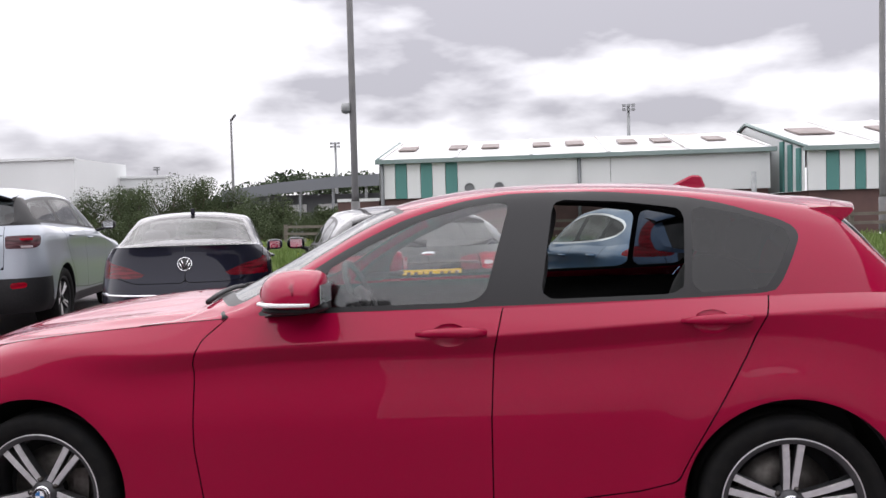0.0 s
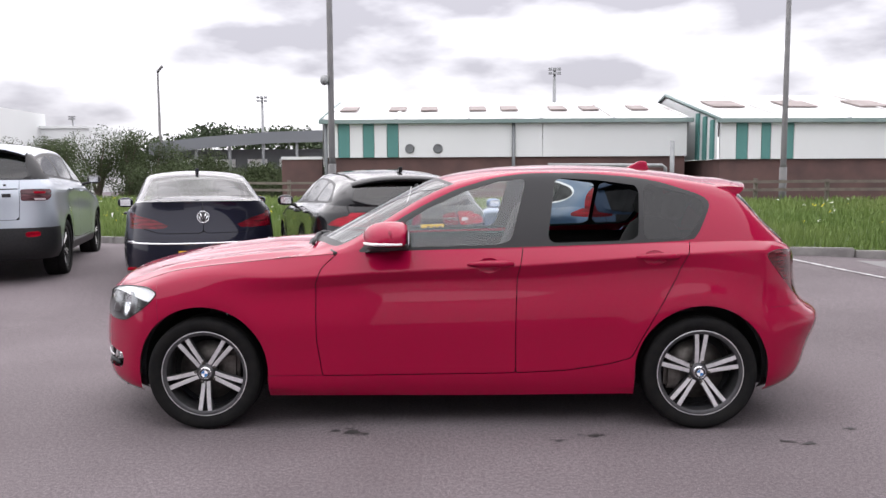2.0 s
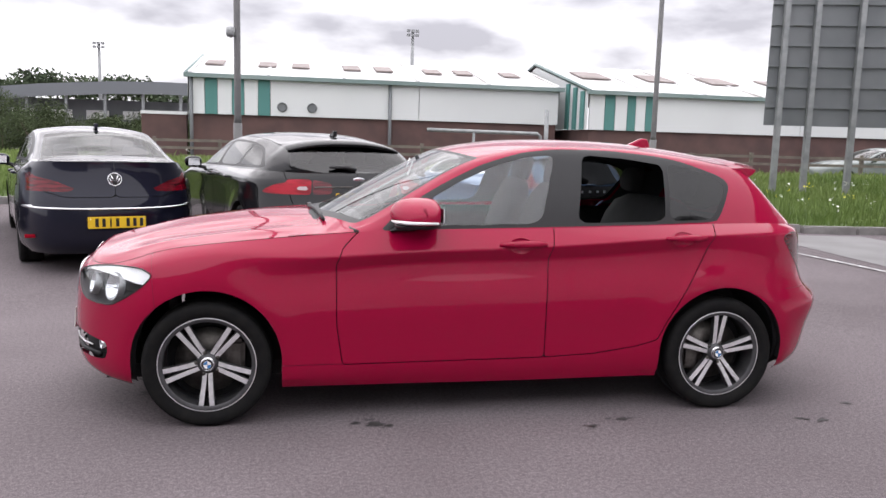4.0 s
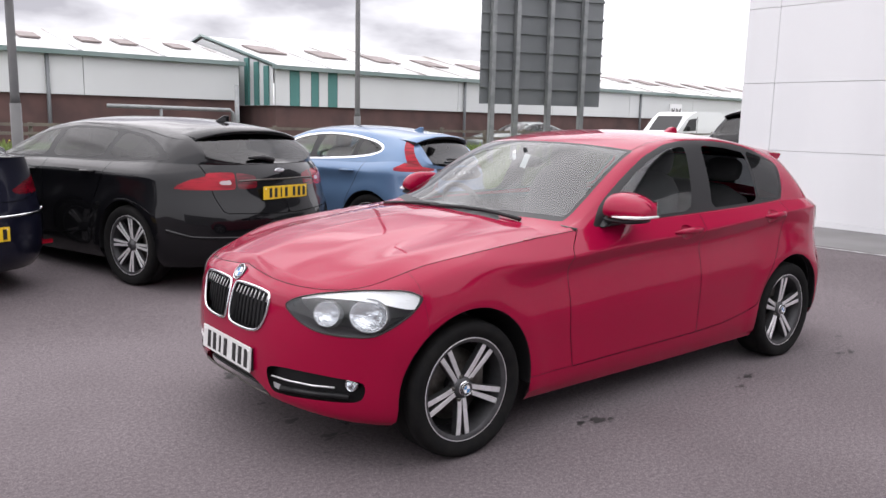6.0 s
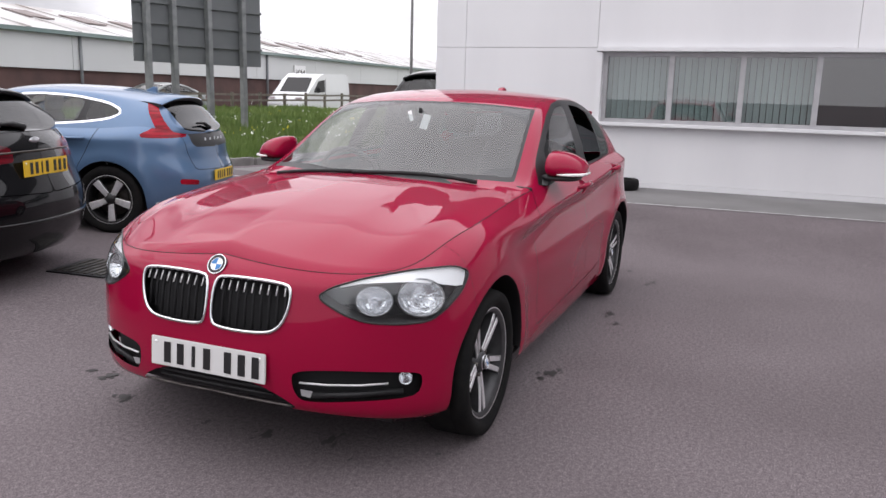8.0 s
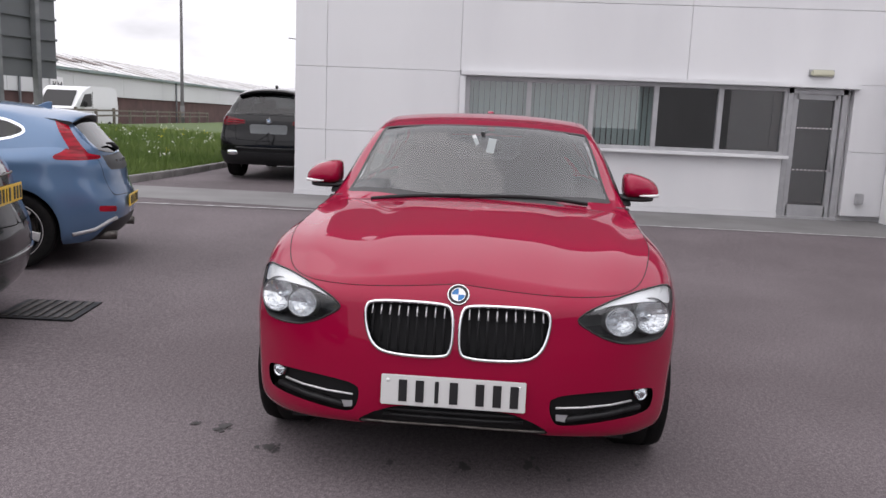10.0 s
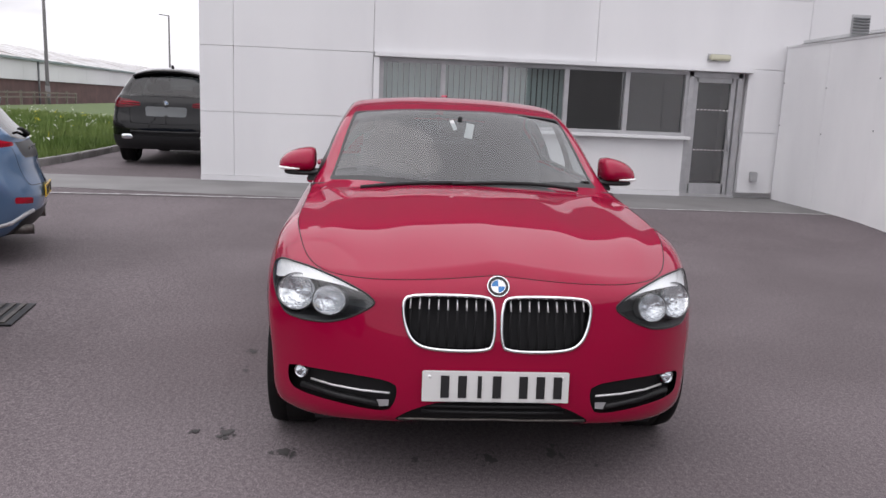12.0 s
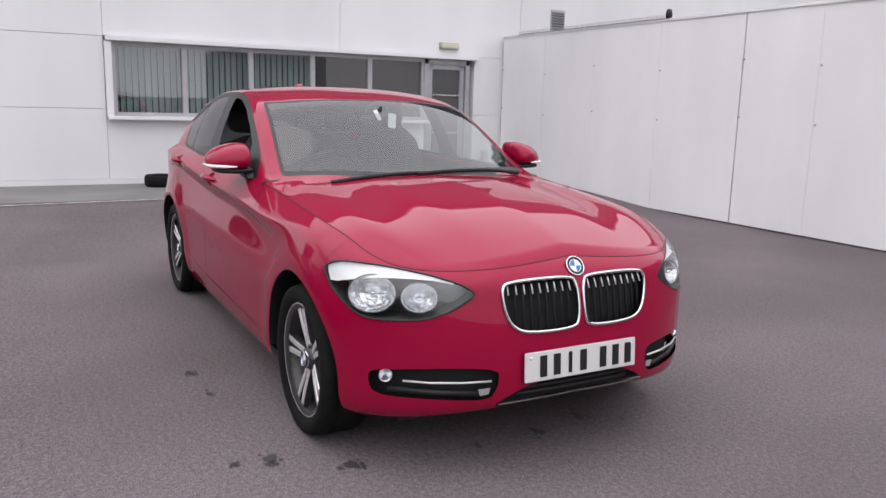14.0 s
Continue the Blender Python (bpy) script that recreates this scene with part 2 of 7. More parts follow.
WOOD = vary(mat("weathered_wood", (0.16, 0.14, 0.115), 0.85), (0.11, 0.095, 0.08), 5)
STAIN = vary(mat("oil_stain", (0.028, 0.025, 0.025), 0.7), (0.045, 0.04, 0.04), 8)
FARROOF = vary(mat("far_grey_roof", (0.16, 0.17, 0.18), 0.7), (0.13, 0.14, 0.15), 0.1)


# ---- mesh helpers ----
def ob_from(name, verts, faces, material, parent=None, label="", smooth=False, recalc=False):
    """One mesh object from vertices and faces, under a thing or a part if given."""
    me = bpy.data.meshes.new(name)
    me.from_pydata([tuple(map(float, v[:3])) for v in verts], [], [tuple(map(int, f)) for f in faces])
    if recalc:
        bm = bmesh.new()
        bm.from_mesh(me)
        bmesh.ops.recalc_face_normals(bm, faces=bm.faces)
        bm.to_mesh(me)
        bm.free()
    me.materials.append(material)
    if smooth:
        me.polygons.foreach_set("use_smooth", [True] * len(me.polygons))
    ob = new(name, me)
    ob.parent = parent
    if label:
        tagged(ob, label)
    return ob


def part(name, bm, material, parent=None, label="", smooth=False):
    me = bpy.data.meshes.new(name)
    bmesh.ops.recalc_face_normals(bm, faces=bm.faces)
    bm.to_mesh(me)
    bm.free()
    me.materials.append(material)
    if smooth:
        me.polygons.foreach_set("use_smooth", [True] * len(me.polygons))
    ob = new(name, me)
    ob.parent = parent
    if label:
        tagged(ob, label)
    return ob


def empty(name, m=None):
    ob = new(name)
    if m is not None:
        ob.matrix_basis = m
    return ob


def add_box(bm, c, size, bevel=0.0, m=None):
    """Adds a box, bevelled if asked, to a bmesh."""
    r = bmesh.ops.create_cube(bm, size=1.0)
    vs = r["verts"]
    bmesh.ops.scale(bm, vec=size, verts=vs)
    if bevel:
        es = {e for v in vs for e in v.link_edges}
        r2 = bmesh.ops.bevel(bm, geom=list(es), offset=bevel, segments=2, affect="EDGES")
        vs = list({v for f in r2["faces"] for v in f.verts} | {v for v in vs if v.is_valid})
    t = Matrix.Translation(c)
    bmesh.ops.transform(bm, matrix=(m @ t) if m is not None else t, verts=[v for v in vs if v.is_valid])
    return vs


def box(name, c, size, material, parent=None, label="", bevel=0.0, m=None):
    bm = bmesh.new()
    add_box(bm, c, size, bevel, m)
    return part(name, bm, material, parent, label)


def add_tube(bm, pts, r, seg=8, closed=False, caps=True):
    """Adds a round bar along points; r may be one radius or one for each point."""
    pts = [Vector(p) for p in pts]
    n = len(pts)
    rings = []
    up = Vector((0, 0, 1))
    for i, p in enumerate(pts):
        a = pts[i - 1] if (i or closed) else p
        b = pts[(i + 1) % n] if (i < n - 1 or closed) else p
        d = (b - a).normalized()
        side = d.cross(up)
        if side.length < 0.05:
            side = d.cross(Vector((0, 1, 0)))
        side.normalize()
        top = side.cross(d).normalized()
        rr = r[i] if isinstance(r, (list, tuple)) else r
        rings.append([bm.verts.new(p + (side * math.cos(k * 2 * math.pi / seg) + top * math.sin(k * 2 * math.pi / seg)) * rr) for k in range(seg)])
    for i in range(n if closed else n - 1):
        a, b = rings[i], rings[(i + 1) % n]
        for k in range(seg):
            bm.faces.new((a[k], a[(k + 1) % seg], b[(k + 1) % seg], b[k]))
    if caps and not closed:
        bm.faces.new(rings[0][::-1])
        bm.faces.new(rings[-1])


def tube(name, pts, r, material, parent=None, label="", seg=8, closed=False):
    bm = bmesh.new()
    add_tube(bm, pts, r, seg, closed)
    return part(name, bm, material, parent, label, True)


def add_lathe(bm, profile, seg, m=None, closed=False):
    """Adds a surface turned about the y axis from (radius, y) points."""
    rings = []
    for k in range(seg):
        a = 2 * math.pi * k / seg
        rings.append([bm.verts.new((m @ Vector((r * math.cos(a), y, r * math.sin(a)))) if m is not None else (r * math.cos(a), y, r * math.sin(a))) for r, y in profile])
    n = len(profile)
    for k in range(seg):
        a, b = rings[k], rings[(k + 1) % seg]
        for i in range(n if closed else n - 1):
            j = (i + 1) % n
            bm.faces.new((a[i], b[i], b[j], a[j]))


def lathe(name, profile, seg, material, parent=None, label="", m=None, closed=False):
    bm = bmesh.new()
    add_lathe(bm, profile, seg, m, closed)
    return part(name, bm, material, parent, label, True)


def prism(name, poly, lo, hi, material, parent=None, label="", axis="z", m=None, bevel=0.0):
    """A plate with the outline poly, between lo and hi along an axis."""
    bm = bmesh.new()
    put = {"z": lambda a, b, c: (a, b, c), "y": lambda a, b, c: (a, c, b), "x": lambda a, b, c: (c, a, b)}[axis]
    va = [bm.verts.new(put(a, b, lo)) for a, b in poly]
    vb = [bm.verts.new(put(a, b, hi)) for a, b in poly]
    bm.faces.new(va)
    bm.faces.new(vb)
    for i in range(len(poly)):
        j = (i + 1) % len(poly)
        bm.faces.new((va[i], va[j], vb[j], vb[i]))
    if bevel:
        bmesh.ops.bevel(bm, geom=list(bm.edges), offset=bevel, segments=1, affect="EDGES")
    if m is not None:
        bmesh.ops.transform(bm, matrix=m, verts=bm.verts)
    return part(name, bm, material, parent, label)


# ---- ground ----
KERB = [(-60, 25.5), (-30, 17.2), (-7, 10.0), (0, 8.1), (5.2, 6.55), (7.0, 6.22), (8.6, 6.12), (10.5, 6.12), (14, 6.3), (24, 7.0), (60, 11.0)]


def smooth_line(pts, n):
    """Points spread along a soft line through pts."""
    p = np.array(pts, float)
    d = np.r_[0, np.cumsum(np.linalg.norm(np.diff(p, axis=0), axis=1))]
    out = []
    for t in np.linspace(0, d[-1], n):
        i = min(max(int(np.searchsorted(d, t)) - 1, 0), len(p) - 2)
        a, b = p[max(i - 1, 0)], p[min(i + 2, len(p) - 1)]
        u = (t - d[i]) / (d[i + 1] - d[i])
        h = d[i + 1] - d[i]
        m0 = (p[i + 1] - a) / max(d[i + 1] - d[max(i - 1, 0)], 1e-6) * h
        m1 = (b - p[i]) / max(d[min(i + 2, len(p) - 1)] - d[i], 1e-6) * h
        out.append(tuple((2 * u**3 - 3 * u**2 + 1) * p[i] + (u**3 - 2 * u**2 + u) * m0 + (3 * u**2 - 2 * u**3) * p[i + 1] + (u**3 - u**2) * m1))
    return out


kerb_line = smooth_line(KERB, 140)


def rise(x, y):
    """The tarmac's gentle rise towards the verge and towards the building."""
    c = min(max((x - 3.0) / 2.6, 0), 1)
    a = min(max((y - 1.4) / 6.5, 0), 1)
    b = 1 - min(max((x - 3.5) / 4.0, 0), 1)
    return 0.13 * a * a * (3 - 2 * a) * b * b * (3 - 2 * b) + 0.12 * c * c * (3 - 2 * c)


gx = [-900, -60, -30, *np.arange(-20, 9.1, 0.5), 14, 30, 60, 900]
gy = [-900, -60, -20, -8, -4, -1, 0.5, *np.arange(1.4, 8.5, 0.35), 9, 12, 20, 60, 900]
ground = ob_from("ground", [(x, y, rise(x, y)) for y in gy for x in gx], [(j * len(gx) + i, j * len(gx) + i + 1, (j + 1) * len(gx) + i + 1, (j + 1) * len(gx) + i) for j in range(len(gy) - 1) for i in range(len(gx) - 1)], ASPHALT, smooth=True)
tagged(ground, "worn grey tarmac car park surface", "ground", kind="structure")

# the kerb stones, laid one after another, and the verge behind them
verge_v, verge_f = [], []
for i, (x, y) in enumerate(kerb_line):
    for k, (dy, z) in enumerate(((0.13, 0.11), (1.2, 0.16), (4.0, 0.30), (9.4, 0.50), (11.6, 0.0))):
        verge_v.append((x, y + dy, z + rise(x, y + dy) if dy < 11 else rise(x, y + dy) - 0.02))
for i in range(len(kerb_line) - 1):
    for k in range(4):
        a = i * 5 + k
        verge_f.append((a, a + 5, a + 6, a + 1))
verge = ob_from("verge", verge_v, verge_f, SOIL, smooth=True)
tagged(verge, "raised grass verge of rough green turf behind the kerb", "grass verge", kind="structure")

kerb = empty("kerb")
tagged(kerb, "pale grey concrete kerb stones along the grass verge", "kerb", kind="structure")
kbm = bmesh.new()
add_box(kbm, (0, 0, 0.045), (0.905, 0.13, 0.15), 0.018)
kerb_mesh = bpy.data.meshes.new("kerb_stone")
bmesh.ops.recalc_face_normals(kbm, faces=kbm.faces)
kbm.to_mesh(kerb_mesh)
kbm.free()
kerb_mesh.materials.append(CONCRETE)
dist, prev, want = 0.0, Vector((*kerb_line[0], 0)), 0.46
for q in kerb_line[1:]:
    q = Vector((*q, 0))
    leg = (q - prev).length
    while want <= dist + leg:
        p = prev.lerp(q, (want - dist) / leg)
        if -16 < p.x < 30:
            ks = new("kerb_stone", kerb_mesh)
            ks.parent = kerb
            ks.matrix_basis = Matrix.Translation(p + Vector((0, 0.065, rise(p.x, p.y)))) @ Matrix.Rotation(math.atan2(q.y - prev.y, q.x - prev.x), 4, "Z")
        want += 0.915
    dist += leg
    prev = q

# grass blades and flowers on the verge
rng = np.random.default_rng(4)


def verge_z(d):
    return float(np.interp(d, (0.13, 1.2, 4.0, 9.4, 11.6), (0.11, 0.16, 0.30, 0.50, 0.0)))


kx = np.array([p[0] for p in kerb_line])
ky = np.array([p[1] for p in kerb_line])
gv, gf = [], []
count = 0
for _ in range(90000):
    x = rng.uniform(-14, 24)
    d = 0.15 + 9.6 * rng.random() ** 1.4
    near = d < 3
    y = float(np.interp(x, kx, ky)) + d
    z = verge_z(d) + rise(x, y)
    h = rng.uniform(0.08, 0.24) * (1.25 if rng.random() < 0.12 else 1.0) * min(1.0, 0.35 + d)
    w = rng.uniform(0.006, 0.014) * (1 if near else 1.8)
    a, lean, la = rng.uniform(0, 6.28), rng.uniform(0.0, 0.5) * h, rng.uniform(0, 6.28)
    cx, sx = math.cos(a) * w, math.sin(a) * w
    lx, ly = math.cos(la) * lean, math.sin(la) * lean
    b = len(gv)
    gv += [(x - cx, y - sx, z - 0.01), (x + cx, y + sx, z - 0.01), (x + lx * 0.4 + cx * 0.7, y + ly * 0.4 + sx * 0.7, z + h * 0.6), (x + lx * 0.4 - cx * 0.7, y + ly * 0.4 - sx * 0.7, z + h * 0.6), (x + lx, y + ly, z + h)]
    gf += [(b, b + 1, b + 2, b + 3), (b + 3, b + 2, b + 4)]
grass = ob_from("grass", gv, gf, GRASSM)
tagged(grass, "long uncut green grass on the verge", "grass", kind="stuff")


def flowers(name, material, n, label, size):
    bm = bmesh.new()
    for _ in range(n):
        x = rng.uniform(-12, 22)
        cx = 4 + 3 * math.sin(x * 1.7)
        d = abs(rng.normal(2.5, 2.2)) + 0.3
        y = float(np.interp(x, kx, ky)) + d
        z = verge_z(d) + rise(x, y) + rng.uniform(0.2, 0.42)
        s = size * rng.uniform(0.6, 1.4)
        for _ in range(4):
            o = Vector(rng.normal(0, s, 3))
            vs = [bm.verts.new(Vector((x, y, z)) + o + Vector(rng.normal(0, s * 0.6, 3))) for _ in range(3)]
            bm.faces.new(vs)
    me = bpy.data.meshes.new(name)
    bm.to_mesh(me)
    bm.free()
    me.materials.append(material)
    return tagged(new(name, me), label, "wild flowers", kind="stuff")


flowers("buttercups", FLOWER, 130, "scattered yellow wild flowers in the grass", 0.022)
flowers("cow_parsley", WHITEFLOWER, 190, "loose white wild flower heads in the grass", 0.03)

# paved strip along the building and its painted edge line
PAVING = vary(mat("grey_paving", (0.19, 0.185, 0.185), 0.85), (0.15, 0.145, 0.145), 1.2, 8, bump=0.15)
strip_y = [-6.0, 0.5, *np.arange(1.4, 6.0, 0.35)]
strip = ob_from("pavement", [(x, y, rise(x, y) + 0.004) for y in strip_y for x in (5.66, 6.2, 6.7, 7.2, 7.6)], [(5 * j + i, 5 * j + i + 1, 5 * j + i + 6, 5 * j + i + 5) for j in range(len(strip_y) - 1) for i in range(4)], PAVING)
tagged(strip, "pale grey paved strip along the white building", "pavement", kind="structure")
path = smooth_line([(5.66, -5.95), (5.64, -2.0), (5.58, 0.5), (5.36, 3.0), (5.0, 5.0), (4.8, 6.3)], 24)
lv = [(x + d, y, rise(x, y) + 0.006) for x, y in path for d in (-0.04, 0.04)]
ln = ob_from("painted_line", lv, [(2 * i, 2 * i + 1, 2 * i + 3, 2 * i + 2) for i in range(len(path) - 1)], LINEPAINT)
tagged(ln, "thin worn white line painted on the tarmac", "road marking", kind="structure")


def stain(x, y, r, seed):
    """An oil drip: one uneven blot with a few droplets round it."""
    g = random.Random(seed)
    bm = bmesh.new()
    for k in range(1 + int(r * 90)):
        a, d = g.random() * 6.283, 0 if k == 0 else r * (0.7 + 0.9 * g.random())
        cx, cy, rr = x + d * math.cos(a) * 1.3, y + d * math.sin(a) * 0.7, r * (0.62 if k == 0 else 0.12 + 0.22 * g.random())
        n = 26
        w = [g.random() * 6.283 for _ in range(4)]
        pts = []
        for q in range(n):
            b = q * 6.283 / n
            e = 1 + 0.22 * math.sin(2 * b + w[0]) + 0.18 * math.sin(3 * b + w[1]) + 0.14 * math.sin(5 * b + w[2]) + 0.1 * math.sin(9 * b + w[3])
            pts.append(bm.verts.new((cx + rr * e * 1.25 * math.cos(b), cy + rr * e * 0.7 * math.sin(b), 0.004)))
        bm.faces.new(pts)
    ob = part("oil_stain", bm, STAIN, None)
    return tagged(ob, "small dark oil stain soaked into the tarmac", "stain", group="oil stains", kind="structure")


for i, (x, y, r) in enumerate(((-0.53, -0.91, 0.065), (0.755, -0.97, 0.045), (0.56, -1.05, 0.032), (1.72, -1.06, 0.03), (1.83, -1.1, 0.04), (2.16, -0.86, 0.03), (-1.73, 0.78, 0.05), (-1.79, 0.26, 0.028), (-1.78, -0.04, 0.05), (-1.72, -0.30, 0.05), (-1.83, -0.46, 0.018), (-1.64, -0.75, 0.02), (-1.55, 1.04, 0.05), (-1.54, 1.17, 0.03), (-0.47, 1.11, 0.04), (-0.78, 1.10, 0.03))):
    stain(x, y, r, i)

# storm drain beside the parked estate
drain = empty("drain_cover", pose(0.1, 2.85, rise(0.1, 2.85) + 0.004, 0.9, 0, 8))
tagged(drain, "dark cast iron drain grating set in the tarmac", "drain cover", kind="structure")
box("frame", (0, 0, 0.003), (0.5, 0.5, 0.01), PLASTIC, drain)
for k in range(7):
    box("bar", (0, -0.19 + k * 0.063, 0.011), (0.44, 0.03, 0.008), STEEL, drain)


# ---- white dealership building ----
BX, BY0, BY1, BH = 7.5, 3.24, -16.0, 6.3
office = empty("white_building")
tagged(office, "white panelled office building with a ribbon window and grey door", "building", kind="structure")
W0, WD, W1 = 0.54, -4.25, -5.14
SILL, HEAD = 1.06, 2.07


def wall_piece(y0, y1, z0, z1, name="wall_panel"):
    g = 0.004
    # the upper storey, out of view, is darkened for the bonnet's reflection
    return box(name, (BX + 0.06, (y0 + y1) / 2, (z0 + z1) / 2), (0.12, abs(y1 - y0) - g, z1 - z0 - g), CLADDING if z0 < 3.5 else UNSEENCLAD, office, bevel=0.004)


box("backing_wall", (BX + 0.22, (BY0 + W0) / 2, BH / 2), (0.16, BY0 - W0, BH), CLADDING, office)
box("backing_wall", (BX + 0.22, (W0 + W1) / 2, (HEAD + BH) / 2), (0.16, W0 - W1, BH - HEAD), CLADDING, office)
box("backing_wall", (BX + 0.22, (W0 + WD) / 2, SILL / 2), (0.16, W0 - WD, SILL), CLADDING, office)
box("backing_wall", (BX + 0.22, (W1 + BY1) / 2, BH / 2), (0.16, W1 - BY1, BH), CLADDING, office)
box("gable_wall", (BX + 8.3, BY0 - 0.1, BH / 2), (16, 0.2, BH), CLADDING, office)
for (y0, y1) in ((BY0 - 0.50, W0 + 0.12),):
    for z0, z1 in ((0.20, 1.16), (1.16, 2.13), (2.13, 3.20), (3.20, 3.63), (3.63, BH)):
        wall_piece(y0, y1, z0, z1)
for z0, z1 in ((0.20, 1.16), (1.16, 2.13), (2.13, 3.20), (3.20, 3.63), (3.63, BH)):
    wall_piece(BY0, BY0 - 0.50, z0, z1, "corner_panel")
for y0, y1 in ((W0 + 0.12, -2.75), (-2.75, -6.1)):
    for z0, z1 in ((2.14, 3.20), (3.20, 3.63), (3.63, BH)):
        wall_piece(y0, y1, z0, z1)
wall_piece(W0 + 0.12, WD, 0.20, SILL - 0.04)
wall_piece(W1 - 0.05, -6.1, 0.20, 1.16)
wall_piece(W1 - 0.05, -6.1, 1.16, 2.14)
wall_piece(-6.1, BY1, 0.1, 4.7)
wall_piece(-6.1, BY1, 4.7, BH)
box("base_trim", (BX + 0.03, (BY0 + WD) / 2, 0.155), (0.10, BY0 - WD, 0.09), CLADDING, office, "white plinth trim")
box("roof_edge", (BX + 8, (BY0 + BY1) / 2, BH + 0.06), (16.6, BY0 - BY1 + 0.3, 0.12), ALU, office)
# window band
band = empty("window_1")
tagged(band, "grey aluminium ribbon window with vertical blinds", "window", kind="structure")
mull = [W0, -0.41, -1.37, -2.33, -3.29, WD]
box("window_sill", (BX - 0.03, (W0 + WD) / 2 + 0.03, SILL - 0.02), (0.24, W0 - WD + 0.16, 0.05), CLADDING, band, "white window sill", 0.006)
box("head_trim", (BX - 0.01, (W0 + W1) / 2, HEAD + 0.035), (0.20, W0 - W1 + 0.2, 0.06), CLADDING, band, "white head trim", 0.006)
box("jamb_trim", (BX + 0.0, W0 + 0.07, (SILL + HEAD) / 2), (0.16, 0.09, HEAD - SILL), CLADDING, band, "white side trim", 0.006)
for i, y in enumerate(mull):
    box("mullion", (BX + 0.10, y, (SILL + HEAD) / 2), (0.09, 0.075, HEAD - SILL), ALU, band, bevel=0.005)
for z in (SILL + 0.03, HEAD - 0.025):
    box("window_frame", (BX + 0.10, (W0 + WD) / 2, z), (0.085, W0 - WD, 0.055), ALU, band, bevel=0.005)
for i in range(5):
    a, b = mull[i], mull[i + 1]
    gl = ob_from("pane", [(BX + 0.11, a, SILL), (BX + 0.11, b, SILL), (BX + 0.11, b, HEAD), (BX + 0.11, a, HEAD)], [(0, 1, 2, 3)], WINGLASS, band)
    gl.visible_shadow = False
    if i < 3:
        blind = empty("vertical_blind")
        tagged(blind, "grey green vertical slat blind hanging in the window", "window blind", group="window blinds")
        n = 11
        for k in range(n):
            y = a + (b - a) * (k + 0.5) / n
            box("slat", (0, 0, 0), (0.002, 0.085, HEAD - SILL - 0.12), BLIND, blind, m=pose(BX + 0.22, y, (SILL + HEAD) / 2, 0, 0, 28 + 6 * math.sin(k * 2.1 + i)))
        box("head_rail", (BX + 0.22, (a + b) / 2, HEAD - 0.04), (0.04, abs(b - a) - 0.06, 0.04), ALU, blind)
room = empty("office_room")
tagged(room, "plain office room behind the windows, its shade painted dark", "room", kind="structure")
# the unlit room's dimness is painted into its walls, floor and ceiling
box("back_wall", (BX + 3.3, -2.5, 1.4), (0.1, 7.5, 2.8), ROOMSHADE, room)
box("room_floor", (BX + 1.8, -2.5, 0.02), (3.0, 7.5, 0.02), ROOMSHADE, room)
box("room_ceiling", (BX + 1.8, -2.5, 2.7), (3.0, 7.5, 0.05), ROOMSHADE, room)
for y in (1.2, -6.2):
    box("side_wall", (BX + 1.8, y, 1.4), (3.0, 0.1, 2.8), ROOMSHADE, room)
# glazed door
door = empty("door_1")
tagged(door, "grey aluminium glazed office door, closed", "door", kind="structure")
for y in (WD - 0.05, W1 + 0.05):
    box("door_frame", (BX + 0.09, y, HEAD / 2), (0.10, 0.08, HEAD), ALU, door, bevel=0.005)
box("door_frame", (BX + 0.09, (WD + W1) / 2, HEAD - 0.04), (0.10, WD - W1, 0.08), ALU, door, bevel=0.005)
leaf_y0, leaf_y1 = WD - 0.10, W1 + 0.10
for y in (leaf_y0 - 0.04, leaf_y1 + 0.04):
    box("stile", (BX + 0.10, y, 1.06), (0.05, 0.08, 1.86), ALU, door, bevel=0.004)
box("rail", (BX + 0.10, (WD + W1) / 2, 0.23), (0.05, leaf_y0 - leaf_y1 - 0.1, 0.2), ALU, door, bevel=0.004)
box("rail", (BX + 0.10, (WD + W1) / 2, 1.955), (0.05, leaf_y0 - leaf_y1 - 0.1, 0.09), ALU, door, bevel=0.004)
dp = ob_from("pane", [(BX + 0.11, leaf_y0, 0.32), (BX + 0.11, leaf_y1, 0.32), (BX + 0.11, leaf_y1, 1.94), (BX + 0.11, leaf_y0, 1.94)], [(0, 1, 2, 3)], WINGLASS, door)
dp.visible_shadow = False
for z in (0.86, 1.49):
    for k in range(9):
        box("manifestation_dot", (BX + 0.104, leaf_y0 - 0.12 - k * 0.060, z), (0.003, 0.028, 0.018), BADGEWHITE, door)
tube("door_handle", [(BX + 0.03, leaf_y1 + 0.06, 0.85), (BX + 0.03, leaf_y1 + 0.06, 1.2)], 0.014, ALU, door)
box("threshold", (BX + 0.05, (WD + W1) / 2, 0.135), (0.16, WD - W1, 0.05), ALU, door)
# bulkhead lamp, vent, socket box
lamp = empty("bulkhead_lamp")
tagged(lamp, "cream rectangular bulkhead lamp above the door, unlit", "wall lamp")
CREAM = mat("cream_diffuser", (0.55, 0.54, 0.42), 0.4)
box("base", (BX - 0.012, -4.68, 2.29), (0.03, 0.36, 0.11), ALU, lamp, bevel=0.006)
box("diffuser", (BX - 0.055, -4.68, 2.29), (0.07, 0.33, 0.09), CREAM, lamp, bevel=0.02)
vent = empty("wall_vent")
tagged(vent, "grey louvred vent grille high on the wall", "vent")
box("frame", (BX - 0.005, -6.89, 2.85), (0.03, 0.30, 0.38), ALU, vent, bevel=0.005)
